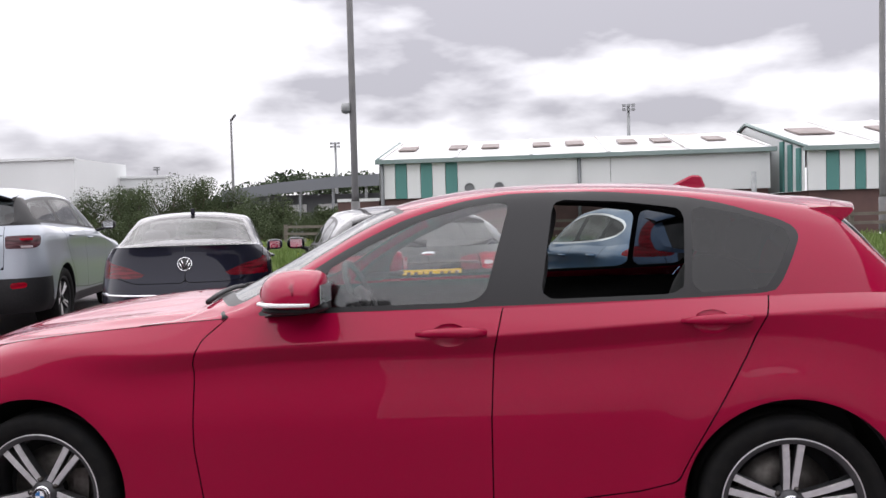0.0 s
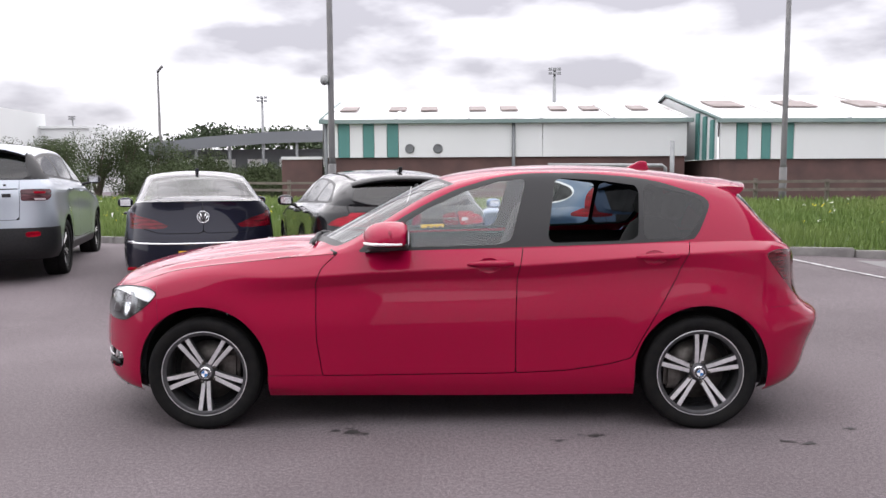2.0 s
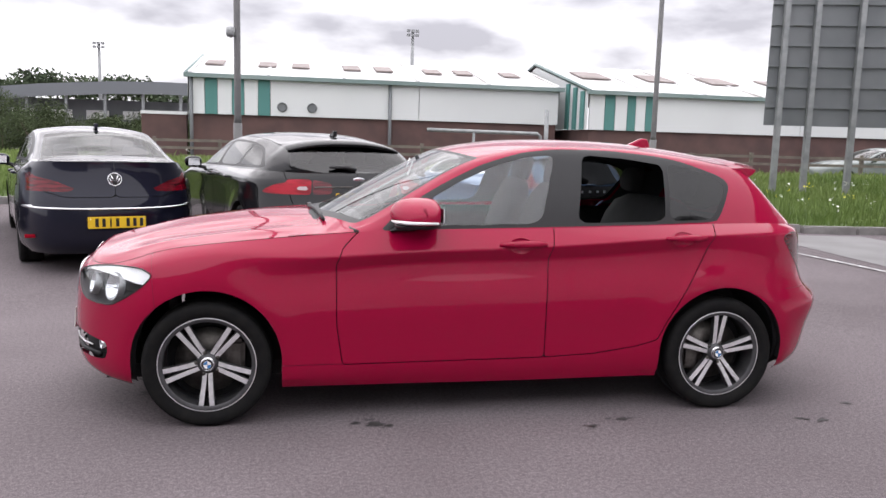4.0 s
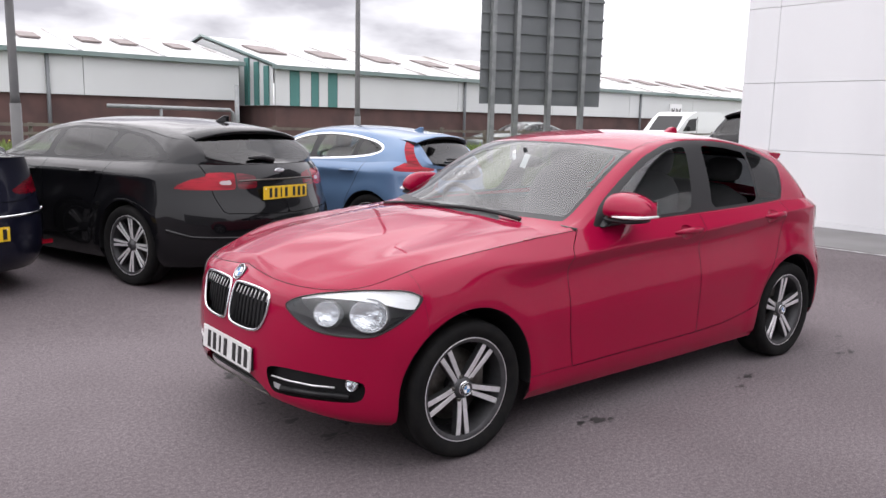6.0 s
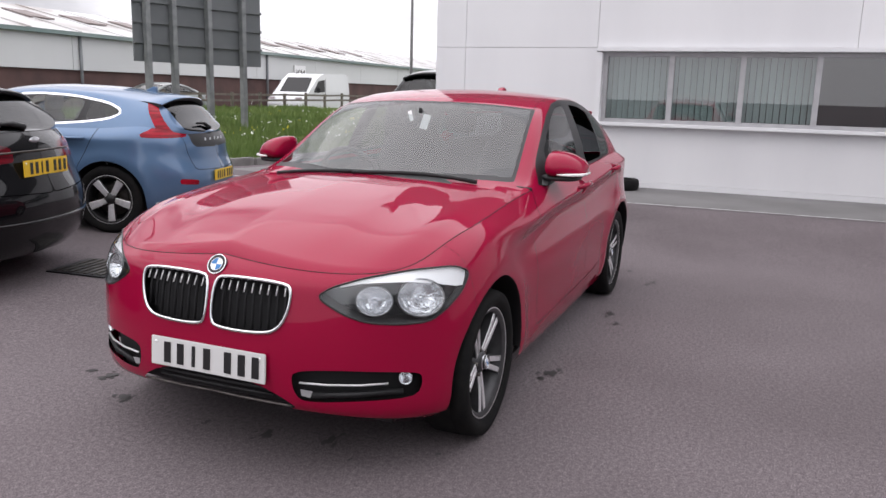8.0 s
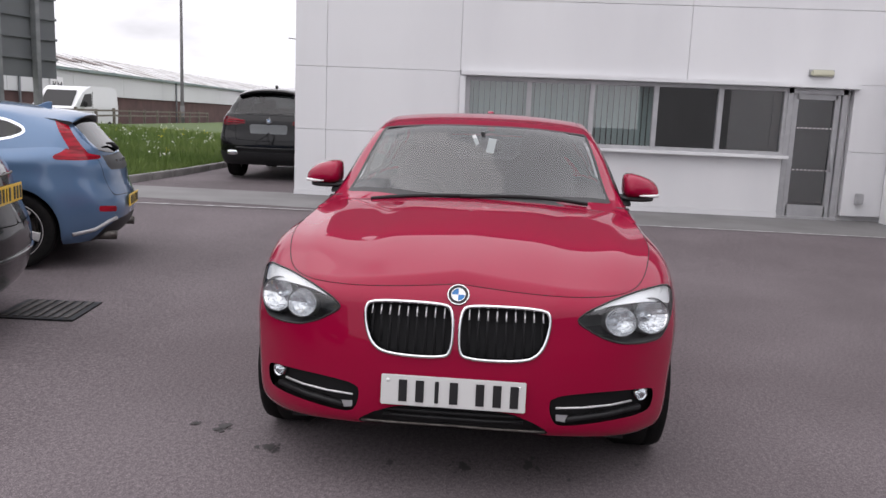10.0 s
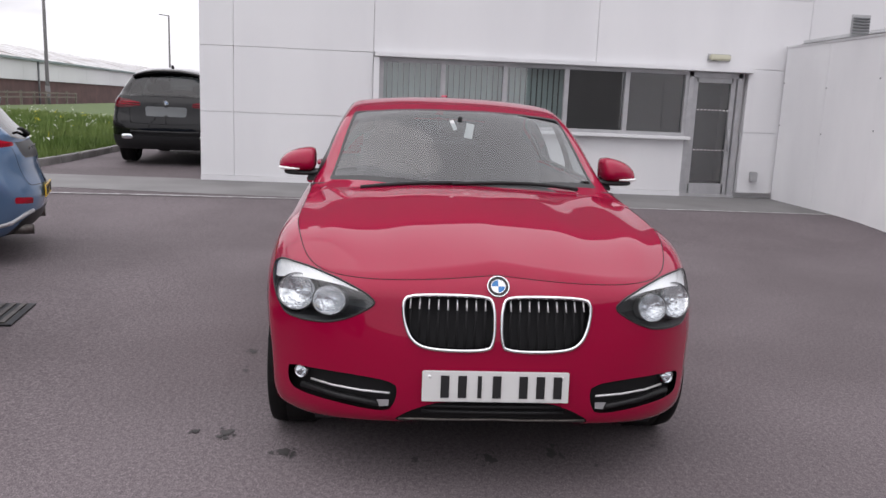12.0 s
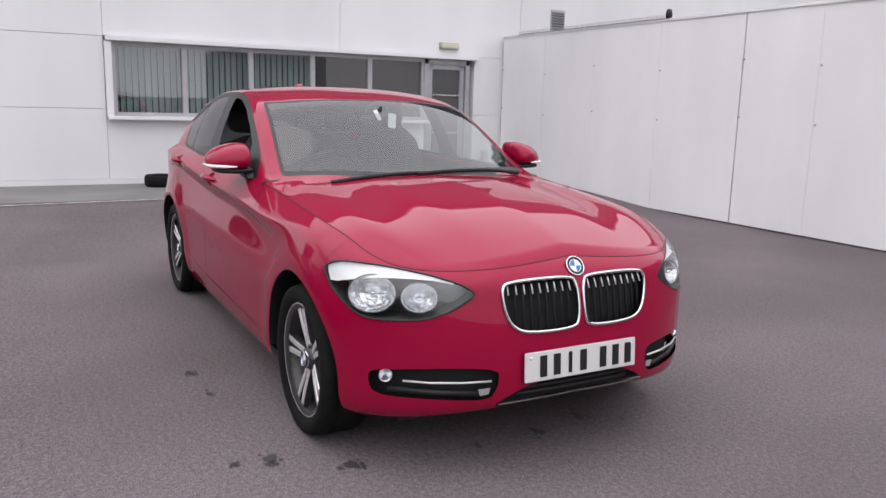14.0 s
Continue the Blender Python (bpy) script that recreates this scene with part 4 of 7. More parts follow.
class Body:
    """The smooth surfaces of one half of a car (the side at -y), with ways to find places on them."""

    def __init__(self, sp):
        self.sp = sp
        w, x0, x1, af, nf, ar, nr = (sp[k] for k in ("w", "x0", "x1", "af", "nf", "ar", "nr"))
        f = np.linspace(0, np.pi / 2, 500)
        fx, fy = x0 + af - af * np.cos(f) ** (2 / nf), -w * np.sin(f) ** (2 / nf)
        rx, ry = x1 - ar + ar * np.cos(f[::-1]) ** (2 / nr), -w * np.sin(f[::-1]) ** (2 / nr)
        mx = np.linspace(x0 + af, x1 - ar, 80)[1:-1]
        p = np.c_[np.r_[fx, mx, rx], np.r_[fy, np.full(len(mx), -w), ry]]
        s = np.r_[0, np.cumsum(np.linalg.norm(np.diff(p, axis=0), axis=1))]
        keep = np.r_[True, np.diff(s) > 1e-6]
        self.p, self.s, self.S = p[keep], s[keep], s[-1]
        st = sp["stations"]
        ss = np.array([self.key(k) for k, _, _ in st])
        self.ns = int(self.S / sp.get("step", 0.026))
        self.nv = sp.get("nv", 44)
        q = np.linspace(0, self.S, self.ns)
        zc, ec = nspline(ss, [z for _, z, _ in st], q), nspline(ss, [e for _, _, e in st], q)
        kn = zc.shape[1]
        b = nspline(np.arange(kn), np.eye(kn), np.linspace(0, kn - 1, self.nv))
        lin = np.array([np.interp(np.linspace(0, kn - 1, self.nv), np.arange(kn), row) for row in np.eye(kn)]).T
        z, e = zc @ b.T, ec @ b.T
        if "crisp" in sp:
            # a folded edge along the shoulder, fading out towards both ends
            xa, xb, most = sp["crisp"]
            px = np.interp(q, self.s, self.p[:, 0])[:, None]
            fold = np.clip((px - xa) / 0.5, 0, 1) * np.clip((xb - px) / 0.25, 0, 1) * np.clip((np.linspace(0, kn - 1, self.nv) - 3.6) / 0.6, 0, 1) * most
            z, e = z + fold * (zc @ lin.T - z), e + fold * (ec @ lin.T - e)
        for xa, xw, za, amp in sp.get("flares", ()):
            px = np.interp(q, self.s, self.p[:, 0])[:, None]
            rr = np.hypot(px - xa, z - za)
            e = e - amp * np.exp(-(((rr - xw) / 0.07) ** 2)) * (z > za - 0.1)
        base = np.c_[np.interp(q, self.s, self.p[:, 0]), np.interp(q, self.s, self.p[:, 1])]
        ext = np.vstack([base[1] * (1, -1), base, base[-2] * (1, -1)])
        tan = ext[2:] - ext[:-2]
        tan /= np.linalg.norm(tan, axis=1)[:, None]
        nrm = np.c_[-tan[:, 1], tan[:, 0]] * -1
        c = np.array((0.5 * (x0 + x1), 0.0))
        nrm *= np.sign(((c - base) * nrm).sum(1))[:, None]
        nrm[0], nrm[-1] = (1, 0), (-1, 0)
        xy = base[:, None, :] + nrm[:, None, :] * e[:, :, None]
        xy[..., 1] = np.minimum(xy[..., 1], 0)
        v = np.broadcast_to(np.linspace(0, 1, self.nv), z.shape)
        self.q, self.P = q, np.dstack([xy[..., 0], xy[..., 1], z, np.broadcast_to(q[:, None], z.shape), v])
        self.edge = self.P[:, -1, :3]
        xe = self.edge[:, 0]
        self.edge_order = np.maximum.accumulate(xe)
        self.nrm = nrm
        self.build_top()

    def key(self, k):
        kind, v = k
        if kind == "y":
            half = len(self.p) // 2
            return float(np.interp(v, -self.p[:half, 1], self.s[:half])) if v else 0.0
        if kind == "r":
            half = len(self.p) // 2
            return float(np.interp(v, -self.p[half:, 1][::-1], self.s[half:][::-1])) if v else self.S
        return float(np.interp(v, self.p[:, 0], self.s))

    def at(self, s, z, out=0.0):
        """The place on the lower body at arc s and height z, moved out along the plan's normal."""
        i = float(np.clip(s / self.S * (self.ns - 1), 0, self.ns - 1.001))
        a, t = int(i), i - int(i)
        col = self.P[a] * (1 - t) + self.P[a + 1] * t
        n = self.nrm[a] * (1 - t) + self.nrm[a + 1] * t
        x, y = np.interp(z, col[:, 2], col[:, 0]), np.interp(z, col[:, 2], col[:, 1])
        return Vector((x - n[0] * out, y - n[1] * out, z))

    def build_top(self):
        sp = self.sp
        g = sp["green"]
        n = int((g["x1"] - g["x0"]) / 0.03)
        xs = np.linspace(g["x0"], g["x1"], n)
        zc = soft(*zip(*g["centre"]), xs)
        zr, yr = soft(*zip(*g["rail_z"]), xs), soft(*zip(*g["rail_y"]), xs)
        order = np.argsort(self.edge_order, kind="stable")
        ex, ey, ez = self.edge_order[order], self.edge[order, 1], self.edge[order, 2]
        yb, zb = -np.interp(xs, ex, ey), np.interp(xs, ex, ez)
        zr, zc = np.maximum(zr, zb + 0.004), np.maximum(zc, zb + 0.006)
        yr = np.minimum(yr, yb - 0.004)
        self.gn = gn = 40
        rows = []
        for i in range(n):
            b, r = np.array((yb[i], zb[i])), np.array((yr[i], zr[i]))
            d = r - b
            ln = np.hypot(*d)
            out = np.array((d[1], -d[0])) / max(ln, 1e-6)
            crown = lambda f: np.array((yr[i] * f, zr[i] + (zc[i] - zr[i]) * (1 - f ** g.get("crown", 2.2))))
            ctrl = np.array([b, b + d * 0.33 + out * 0.018 * min(1, ln / 0.3), b + d * 0.70 + out * 0.018 * min(1, ln / 0.3), b + d * 0.965, crown(0.93), crown(0.72), crown(0.45), crown(0.2), crown(0.0)])
            k = np.array((0, 0.16, 0.32, 0.44, 0.52, 0.64, 0.78, 0.9, 1.0))
            w = np.linspace(0, 1, gn)
            row = nspline(k, ctrl, w)
            rows.append(np.c_[np.full(gn, xs[i]), -np.maximum(row[:, 0], 0), row[:, 1], np.full(gn, xs[i]), w])
        self.T = np.array(rows)
        self.T[:, -1, 1] = 0

    def bonnet(self, corner, a_base, rear_x, rear_z, dome):
        """The bonnet, spanned between the wings' edges, the front edge and the cowl."""
        sc, sa = self.key(corner), self.key(a_base)
        nq, nr_ = 26, 44
        e = lambda s: np.array([np.interp(s, self.q, self.edge[:, k]) for k in range(3)]).T
        qs, rs = np.linspace(0, 1, nq), np.linspace(0, 1, nr_)
        f, sd = e(qs * sc), e(sc + rs * (sa - sc))
        end = sd[-1]
        r = np.c_[rear_x + (end[0] - rear_x) * qs**2.2, end[1] * qs, rear_z + (end[2] - rear_z) * qs**2.2]
        cz = self.sp["hood"]
        cx = f[0, 0] + (rear_x - f[0, 0]) * rs
        cn = np.c_[cx, 0 * rs, soft(*zip(*cz), cx)]
        cn[0, 2], cn[-1, 2] = f[0, 2], rear_z
        g = np.zeros((nr_, nq, 5))
        for i, t in enumerate(rs):
            for j, u in enumerate(qs):
                c = (1 - t) * f[j] + t * r[j] + (1 - u) * cn[i] + u * sd[i]
                c = c - ((1 - t) * (1 - u) * f[0] + (1 - t) * u * f[-1] + t * (1 - u) * r[0] + t * u * r[-1])
                u2 = u ** 1.0
                k = np.clip((u2 - 0.36) / 0.20, 0, 1)
                c[2] += dome * (1 - k * k * (3 - 2 * k)) * min(1, t * 3) * min(1, (1 - t) * 4)
                c[2] += 0.010 * np.exp(-(((u - 0.80) / 0.10) ** 2)) * min(1, t * 3) * min(1, (1 - t) * 3)
                g[i, j] = (*c, t, u)
        return g


def grid_mesh(g):
    n, m = g.shape[:2]
    idx = np.arange(n * m).reshape(n, m)
    f = np.stack([idx[:-1, :-1], idx[1:, :-1], idx[1:, 1:], idx[:-1, 1:]], -1).reshape(-1, 4)
    return g.reshape(-1, g.shape[2]).copy(), [tuple(t) for t in f]


def clip(vf, val):
    """Keeps the part of a mesh where val (one number for each vertex) is positive, cut along its zero line."""
    v, f = vf
    val = np.where(np.abs(val) < 1e-7, 1e-7, val)
    inside = val > 0
    new_v, cut, used, out = [], {}, {}, []

    def vid(i):
        if i not in used:
            used[i] = len(new_v)
            new_v.append(v[i])
        return used[i]

    def eid(a, b):
        k = (a, b) if a < b else (b, a)
        if k not in cut:
            t = val[k[0]] / (val[k[0]] - val[k[1]])
            cut[k] = len(new_v)
            new_v.append(v[k[0]] * (1 - t) + v[k[1]] * t)
        return cut[k]

    for face in f:
        ins = [inside[i] for i in face]
        if all(ins):
            out.append(tuple(vid(i) for i in face))
        elif any(ins):
            poly = []
            for k, i in enumerate(face):
                j = face[(k + 1) % len(face)]
                if inside[i]:
                    poly.append(vid(i))
                if inside[i] != inside[j]:
                    poly.append(eid(i, j))
            if len(poly) > 2:
                out.append(tuple(poly))
    return (np.array(new_v) if new_v else np.zeros((0, v.shape[1]))), out


def inside_of(pts, poly):
    """Signed distance of 2D points to an outline: positive within."""
    poly = np.asarray(poly, float)
    a, b = poly, np.roll(poly, -1, 0)
    d2 = np.full(len(pts), 1e9)
    odd = np.zeros(len(pts), bool)
    for (ax, ay), (bx, by) in zip(a, b):
        ex, ey = bx - ax, by - ay
        t = np.clip(((pts[:, 0] - ax) * ex + (pts[:, 1] - ay) * ey) / (ex * ex + ey * ey + 1e-12), 0, 1)
        d2 = np.minimum(d2, (pts[:, 0] - ax - t * ex) ** 2 + (pts[:, 1] - ay - t * ey) ** 2)
        c = (ay > pts[:, 1]) != (by > pts[:, 1])
        xi = ax + (pts[:, 1] - ay) / np.where(abs(by - ay) < 1e-12, 1e-12, by - ay) * ex
        odd ^= c & (pts[:, 0] < xi)
    return np.where(odd, 1, -1) * np.sqrt(d2)


def rounded(poly, times=2, keep=0.25):
    """Cuts an outline's corners until it runs smoothly."""
    p = [np.array(q, float) for q in poly]
    for _ in range(times):
        p = [r for i in range(len(p)) for r in (p[i] * (1 - keep) + p[(i + 1) % len(p)] * keep, p[i] * keep + p[(i + 1) % len(p)] * (1 - keep))]
    return np.array(p)


def mirrored(vf):
    v = vf[0].copy()
    v[:, 1] *= -1
    return v, [f[::-1] for f in vf[1]]


def joined(a, b):
    n = len(a[0])
    return np.vstack([a[0], b[0]]), a[1] + [tuple(i + n for i in f) for f in b[1]]


def panel(name, vf, material, parent, both="join", label="", inset=0.0):
    """Makes a body panel of a half surface and its mirror image, as one mesh or as two."""
    if not len(vf[1]):
        return None
    if inset:
        v = vf[0].copy()
        v[:, 0] *= 1 - inset * 0.45
        v[:, 1] *= 1 - inset
        vf = (v, vf[1])
    other = mirrored(vf)
    if both == "join":
        ob = ob_from(name, *joined(vf, other), material, parent, label, True)
        bm = bmesh.new()
        bm.from_mesh(ob.data)
        bmesh.ops.remove_doubles(bm, verts=[v for v in bm.verts if abs(v.co.y) < 1e-5], dist=2e-5)
        bm.to_mesh(ob.data)
        bm.free()
        return ob
    return [ob_from(name, *vf, material, parent, label, True), ob_from(name, *other, material, parent, label, True)]


def outline_tube(name, body, poly_sz, r, material, parent, out=0.004, both=True):
    """A bead along an outline drawn on the lower body."""
    for sgn in (1, -1) if both else (1,):
        pts = [body.at(s, z, out) for s, z in poly_sz]
        tube(name, [(p.x, p.y * sgn, p.z) for p in pts], r, material, parent, seg=6, closed=True)


def wheel(car, x, y, z, r, rim_r, width, style, material=ALLOY, dark=ALLOYD, turn=0.0):
    """A wheel whose outer face looks towards -y; the far side's is turned round. Rim > tyre, spokes, disc."""
    flip = pose(0, 0, 0, 0, 0, 180) if y > 0 else Matrix()
    m = Matrix.Translation((x, y, z)) @ flip @ pose(0, 0, 0, 0, turn, 0)
    hw = width / 2
    rim = lathe("wheel", [(rim_r * 0.90, -hw * 0.72), (rim_r * 0.985, -hw * 0.84), (rim_r * 1.01, -hw * 0.80), (rim_r * 0.97, -hw * 0.60), (rim_r * 0.90, -hw * 0.3), (rim_r * 0.90, hw * 0.85), (rim_r * 1.0, hw * 0.9)], 56, dark, car)
    rim.matrix_basis = m
    lathe("rim_lip", [(rim_r * 0.965, -hw * 0.80), (rim_r * 0.988, -hw * 0.85), (rim_r * 1.003, -hw * 0.82)], 56, material, rim)
    k = r - rim_r
    lathe("tyre", [(rim_r * 0.985, -hw * 0.80), (rim_r + k * 0.25, -hw * 0.97), (rim_r + k * 0.62, -hw * 1.0), (rim_r + k * 0.86, -hw * 0.93), (r - 0.004, -hw * 0.74), (r, -hw * 0.4), (r - 0.006, -hw * 0.36), (r - 0.006, -hw * 0.32), (r, -hw * 0.28), (r, hw * 0.28), (r, hw * 0.7), (rim_r + k * 0.8, hw * 0.95), (rim_r + k * 0.4, hw), (rim_r, hw * 0.86)], 64, RUBBER, rim, "black road tyre", closed=False)
    lathe("brake_disc", [(0.05, hw * 0.15), (rim_r * 0.70, hw * 0.15), (rim_r * 0.70, hw * 0.25), (0.05, hw * 0.25)], 40, STEEL, rim)
    lathe("wheel_back", [(0.02, hw * 0.5), (rim_r * 0.9, hw * 0.55)], 32, SHELL, rim)
    box("brake_caliper", (rim_r * 0.52, hw * 0.14, 0.03), (0.10, 0.06, 0.16), STEEL, rim, bevel=0.02)
    face = -hw * 0.70
    n = style["n"]
    me = bpy.data.meshes.get(style["key"])
    if me is None:
        bm = bmesh.new()
        r0, r1 = 0.04, rim_r * 0.957
        rows = []
        for t in np.linspace(0, 1, 6):
            rr = r0 + (r1 - r0) * t
            ww = style["w0"] + (style["w1"] - style["w0"]) * t
            oo = style["o0"] + (style["o1"] - style["o0"]) * t ** 1.3
            yy = 0.020 * (1 - t) ** 1.5
            rows.append([bm.verts.new((rr, yy + dy, oo + dz)) for dy, dz in ((0.036, -ww * 0.56), (0.004, -ww * 0.53), (0.0, -ww * 0.44), (0.0, ww * 0.44), (0.004, ww * 0.53), (0.036, ww * 0.56))])
        for p, q in zip(rows, rows[1:]):
            for i in range(5):
                fc = bm.faces.new((p[i], q[i], q[i + 1], p[i + 1]))
                fc.material_index = 0 if i in (1, 2, 3) else 1
        bmesh.ops.recalc_face_normals(bm, faces=bm.faces)
        me = bpy.data.meshes.new(style["key"])
        bm.to_mesh(me)
        bm.free()
        me.materials.append(material)
        me.materials.append(dark)
    for i in range(n):
        for sd in style["pair"]:
            so = new("spoke", me)
            so.parent = rim
            so.matrix_basis = Matrix.Translation((0, face, 0)) @ pose(0, 0, 0, 0, -style.get("start", -90) - i * 360 / n, 0) @ Matrix.Diagonal((1, 1, sd or 1, 1))
    lathe("hub", [(0.001, face + 0.002), (0.034, face + 0.004), (0.05, face + 0.018), (0.06, face + 0.05)], 24, dark, rim)
    lathe("centre_cap", [(0.001, face - 0.004), (0.028, face - 0.003), (0.034, face + 0.003)], 24, style.get("cap", dark), rim)
    if style.get("emblem"):
        roundel(rim, Matrix.Translation((0, face - 0.004, 0)), 0.030)
    for i in range(5):
        a = i * 2 * math.pi / 5 + 0.6
        lathe("wheel_bolt", [(0.001, 0), (0.009, 0.001), (0.009, 0.02)], 8, STEEL, rim, m=Matrix.Translation((0.055 * math.cos(a), face + 0.012, 0.055 * math.sin(a))))
    return rim


def roof_lip(car, green, x0, half, tip, edge, top_mat, under_mat):
    """A spoiler that carries the roof on over the rear screen; tip and edge are its end at the middle and at the sides, as (x, z)."""
    at = lambda x, f: float(soft(*zip(*green["rail_z"]), [x])[0]) + (float(soft(*zip(*green["centre"]), [x])[0]) - float(soft(*zip(*green["rail_z"]), [x])[0])) * (1 - abs(f) ** 2.3)
    up, under = bmesh.new(), bmesh.new()
    ra, rb = [], []
    for f in np.linspace(-1, 1, 25):
        y, bow = f * half, 1 - abs(f) ** 2.6
        xt, zt = edge[0] + (tip[0] - edge[0]) * bow, edge[1] + (tip[1] - edge[1]) * bow
        xm = x0 + (xt - x0) * 0.45
        ra.append([up.verts.new(c) for c in ((x0, y, at(x0, f) + 0.001), (xm, y, at(x0, f) + (zt - at(x0, f)) * 0.40 + 0.006), (xt - 0.004, y, zt + 0.004), (xt, y, zt - 0.006))])
        rb.append([under.verts.new(c) for c in ((xt, y, zt - 0.006), (xt - 0.012, y, zt - 0.022), (x0 + (xt - x0) * 0.6, y, zt - 0.055), (x0 + 0.01, y, zt - 0.06))])
    for bm, rows in ((up, ra), (under, rb)):
        for p, q in zip(rows, rows[1:]):
            for i in range(3):
                bm.faces.new((p[i], p[i + 1], q[i + 1], q[i]))
    for side in (0, -1):
        pts = [v.co.copy() for v in ra[side]] + [v.co.copy() for v in rb[side][1:]]
        under.faces.new([under.verts.new(c) for c in pts])
    sp = part("roof_spoiler", up, top_mat, car, smooth=True)
    part("spoiler_underside", under, under_mat, sp)


def plate(car, m, material, chars):
    """A number plate with plain bars for its characters."""
    p = box("number_plate", (0, 0, 0), (0.52, 0.008, 0.111), material, car, bevel=0.003)
    p.matrix_basis = m
    x = -0.205
    for i in range(chars):
        if i == 4:
            x += 0.033
        box("character_bar", (x + 0.025, -0.006, 0), (0.030 if i != 2 else 0.014, 0.003, 0.079), INK, p)
        x += 0.061
    for sx in (-0.235, 0.235):
        lathe("screw_cap", [(0.001, -0.007), (0.007, -0.006), (0.007, 0)], 8, BADGEWHITE, p, m=Matrix.Translation((sx, 0, 0.035)))
    return p


def roundel(car, m, r):
    """A round badge of plain quarters in blue and white."""
    b = lathe("badge", [(0.001, -0.002), (r * 0.62, -0.003), (r * 0.64, -0.004), (r * 0.94, -0.004), (r, -0.002), (r, 0.006)], 32, INK, car)
    b.matrix_basis = m
    for rr, w in ((r * 0.97, r * 0.05), (r * 0.63, r * 0.03)):
        lathe("badge_ring", [(rr - w, -0.0042), (rr - w, -0.0065), (rr + w, -0.0065), (rr + w, -0.0042)], 32, CHROME, b)
    for i in range(4):
        bm = bmesh.new()
        c = bm.verts.new((0, -0.0055, 0))
        ar = [bm.verts.new((r * 0.60 * math.cos(i * math.pi / 2 + k * math.pi / 12), -0.0055, r * 0.60 * math.sin(i * math.pi / 2 + k * math.pi / 12))) for k in range(7)]
        for k in range(6):
            bm.faces.new((c, ar[k], ar[k + 1]))
        part("badge_quarter", bm, BADGEBLUE if i % 2 else BADGEWHITE, b)
    return b


def rounded_block(bm, c, size, power=3.2, m=None, seg=14):
    """Adds a soft-cornered solid, between a ball and a box."""
    r = bmesh.ops.create_uvsphere(bm, u_segments=seg * 2, v_segments=seg, radius=1)
    for v in r["verts"]:
        k = (abs(v.co.x) ** power + abs(v.co.y) ** power + abs(v.co.z) ** power) ** (1 / power)
        v.co = Vector((v.co.x / k * size[0] / 2, v.co.y / k * size[1] / 2, v.co.z / k * size[2] / 2))
    t = Matrix.Translation(c)
    bmesh.ops.transform(bm, matrix=t @ m if m is not None else t, verts=r["verts"])
    return r["verts"]


def block(name, c, size, material, parent, label="", power=3.2, m=None, seg=10):
    bm = bmesh.new()
    rounded_block(bm, c, size, power, m, seg)
    return part(name, bm, material, parent, label, True)


def cabin(car, x_front, x_rear, w, floor, driver=1):
    """Seats, wheel and dashboard, dim behind the glass."""
    for sy in (-1, 1):
        seat = block("seat", (x_front, sy * w, floor + 0.28), (0.52, 0.50, 0.24), INTERIOR, car)
        bk = block("backrest", (0, 0, 0), (0.16, 0.48, 0.66), INTERIOR, seat)
        bk.matrix_basis = pose(x_front + 0.30, sy * w, floor + 0.62, 0, 18, 0)
        hr = block("headrest", (0, 0, 0), (0.10, 0.26, 0.19), INTERIOR, seat)
        hr.matrix_basis = pose(x_front + 0.42, sy * w, floor + 1.0, 0, 12, 0)
    rs = block("rear_seat", (x_rear, 0, floor + 0.30), (0.5, 1.25, 0.22), INTERIOR, car)
    rb = block("backrest", (0, 0, 0), (0.16, 1.22, 0.56), INTERIOR, rs)
    rb.matrix_basis = pose(x_rear + 0.28, 0, floor + 0.58, 0, 20, 0)
    for sy in (-1, 1):
        hr = block("headrest", (0, 0, 0), (0.10, 0.25, 0.16), INTERIOR, rs)
        hr.matrix_basis = pose(x_rear + 0.37, sy * w, floor + 0.93, 0, 12, 0)
    block("dashboard", (x_front - 0.85, 0, floor + 0.60), (0.42, 1.30, 0.30), INTERIOR, car)
    sw = tube("steering_wheel", [(0, 0.185 * math.cos(k * math.pi / 12), 0.185 * math.sin(k * math.pi / 12)) for k in range(24)], 0.016, PLASTIC, car, closed=True)
    sw.matrix_basis = pose(x_front - 0.48, driver * w, floor + 0.66, 0, -24, 0)
    block("wheel_hub", (0, 0, 0), (0.05, 0.16, 0.11), PLASTIC, sw)
    for a in (0, 180, 270):
        tube("wheel_spoke", [(0, 0, 0), (0, 0.18 * math.cos(math.radians(a)), 0.18 * math.sin(math.radians(a)))], 0.012, PLASTIC, sw)


def arch_cut(vf, arches, grow=0.0):
    v = vf[0]
    for xa, za, ra in arches:
        dz = np.maximum(v[:, 2] - za, 0)
        d = np.hypot(v[:, 0] - xa, dz) - (ra + grow)
        front = np.abs(v[:, 1]) < 0.45
        vf = clip((v, vf[1]), np.where(front, 1.0, d))
        v = vf[0]
    return vf


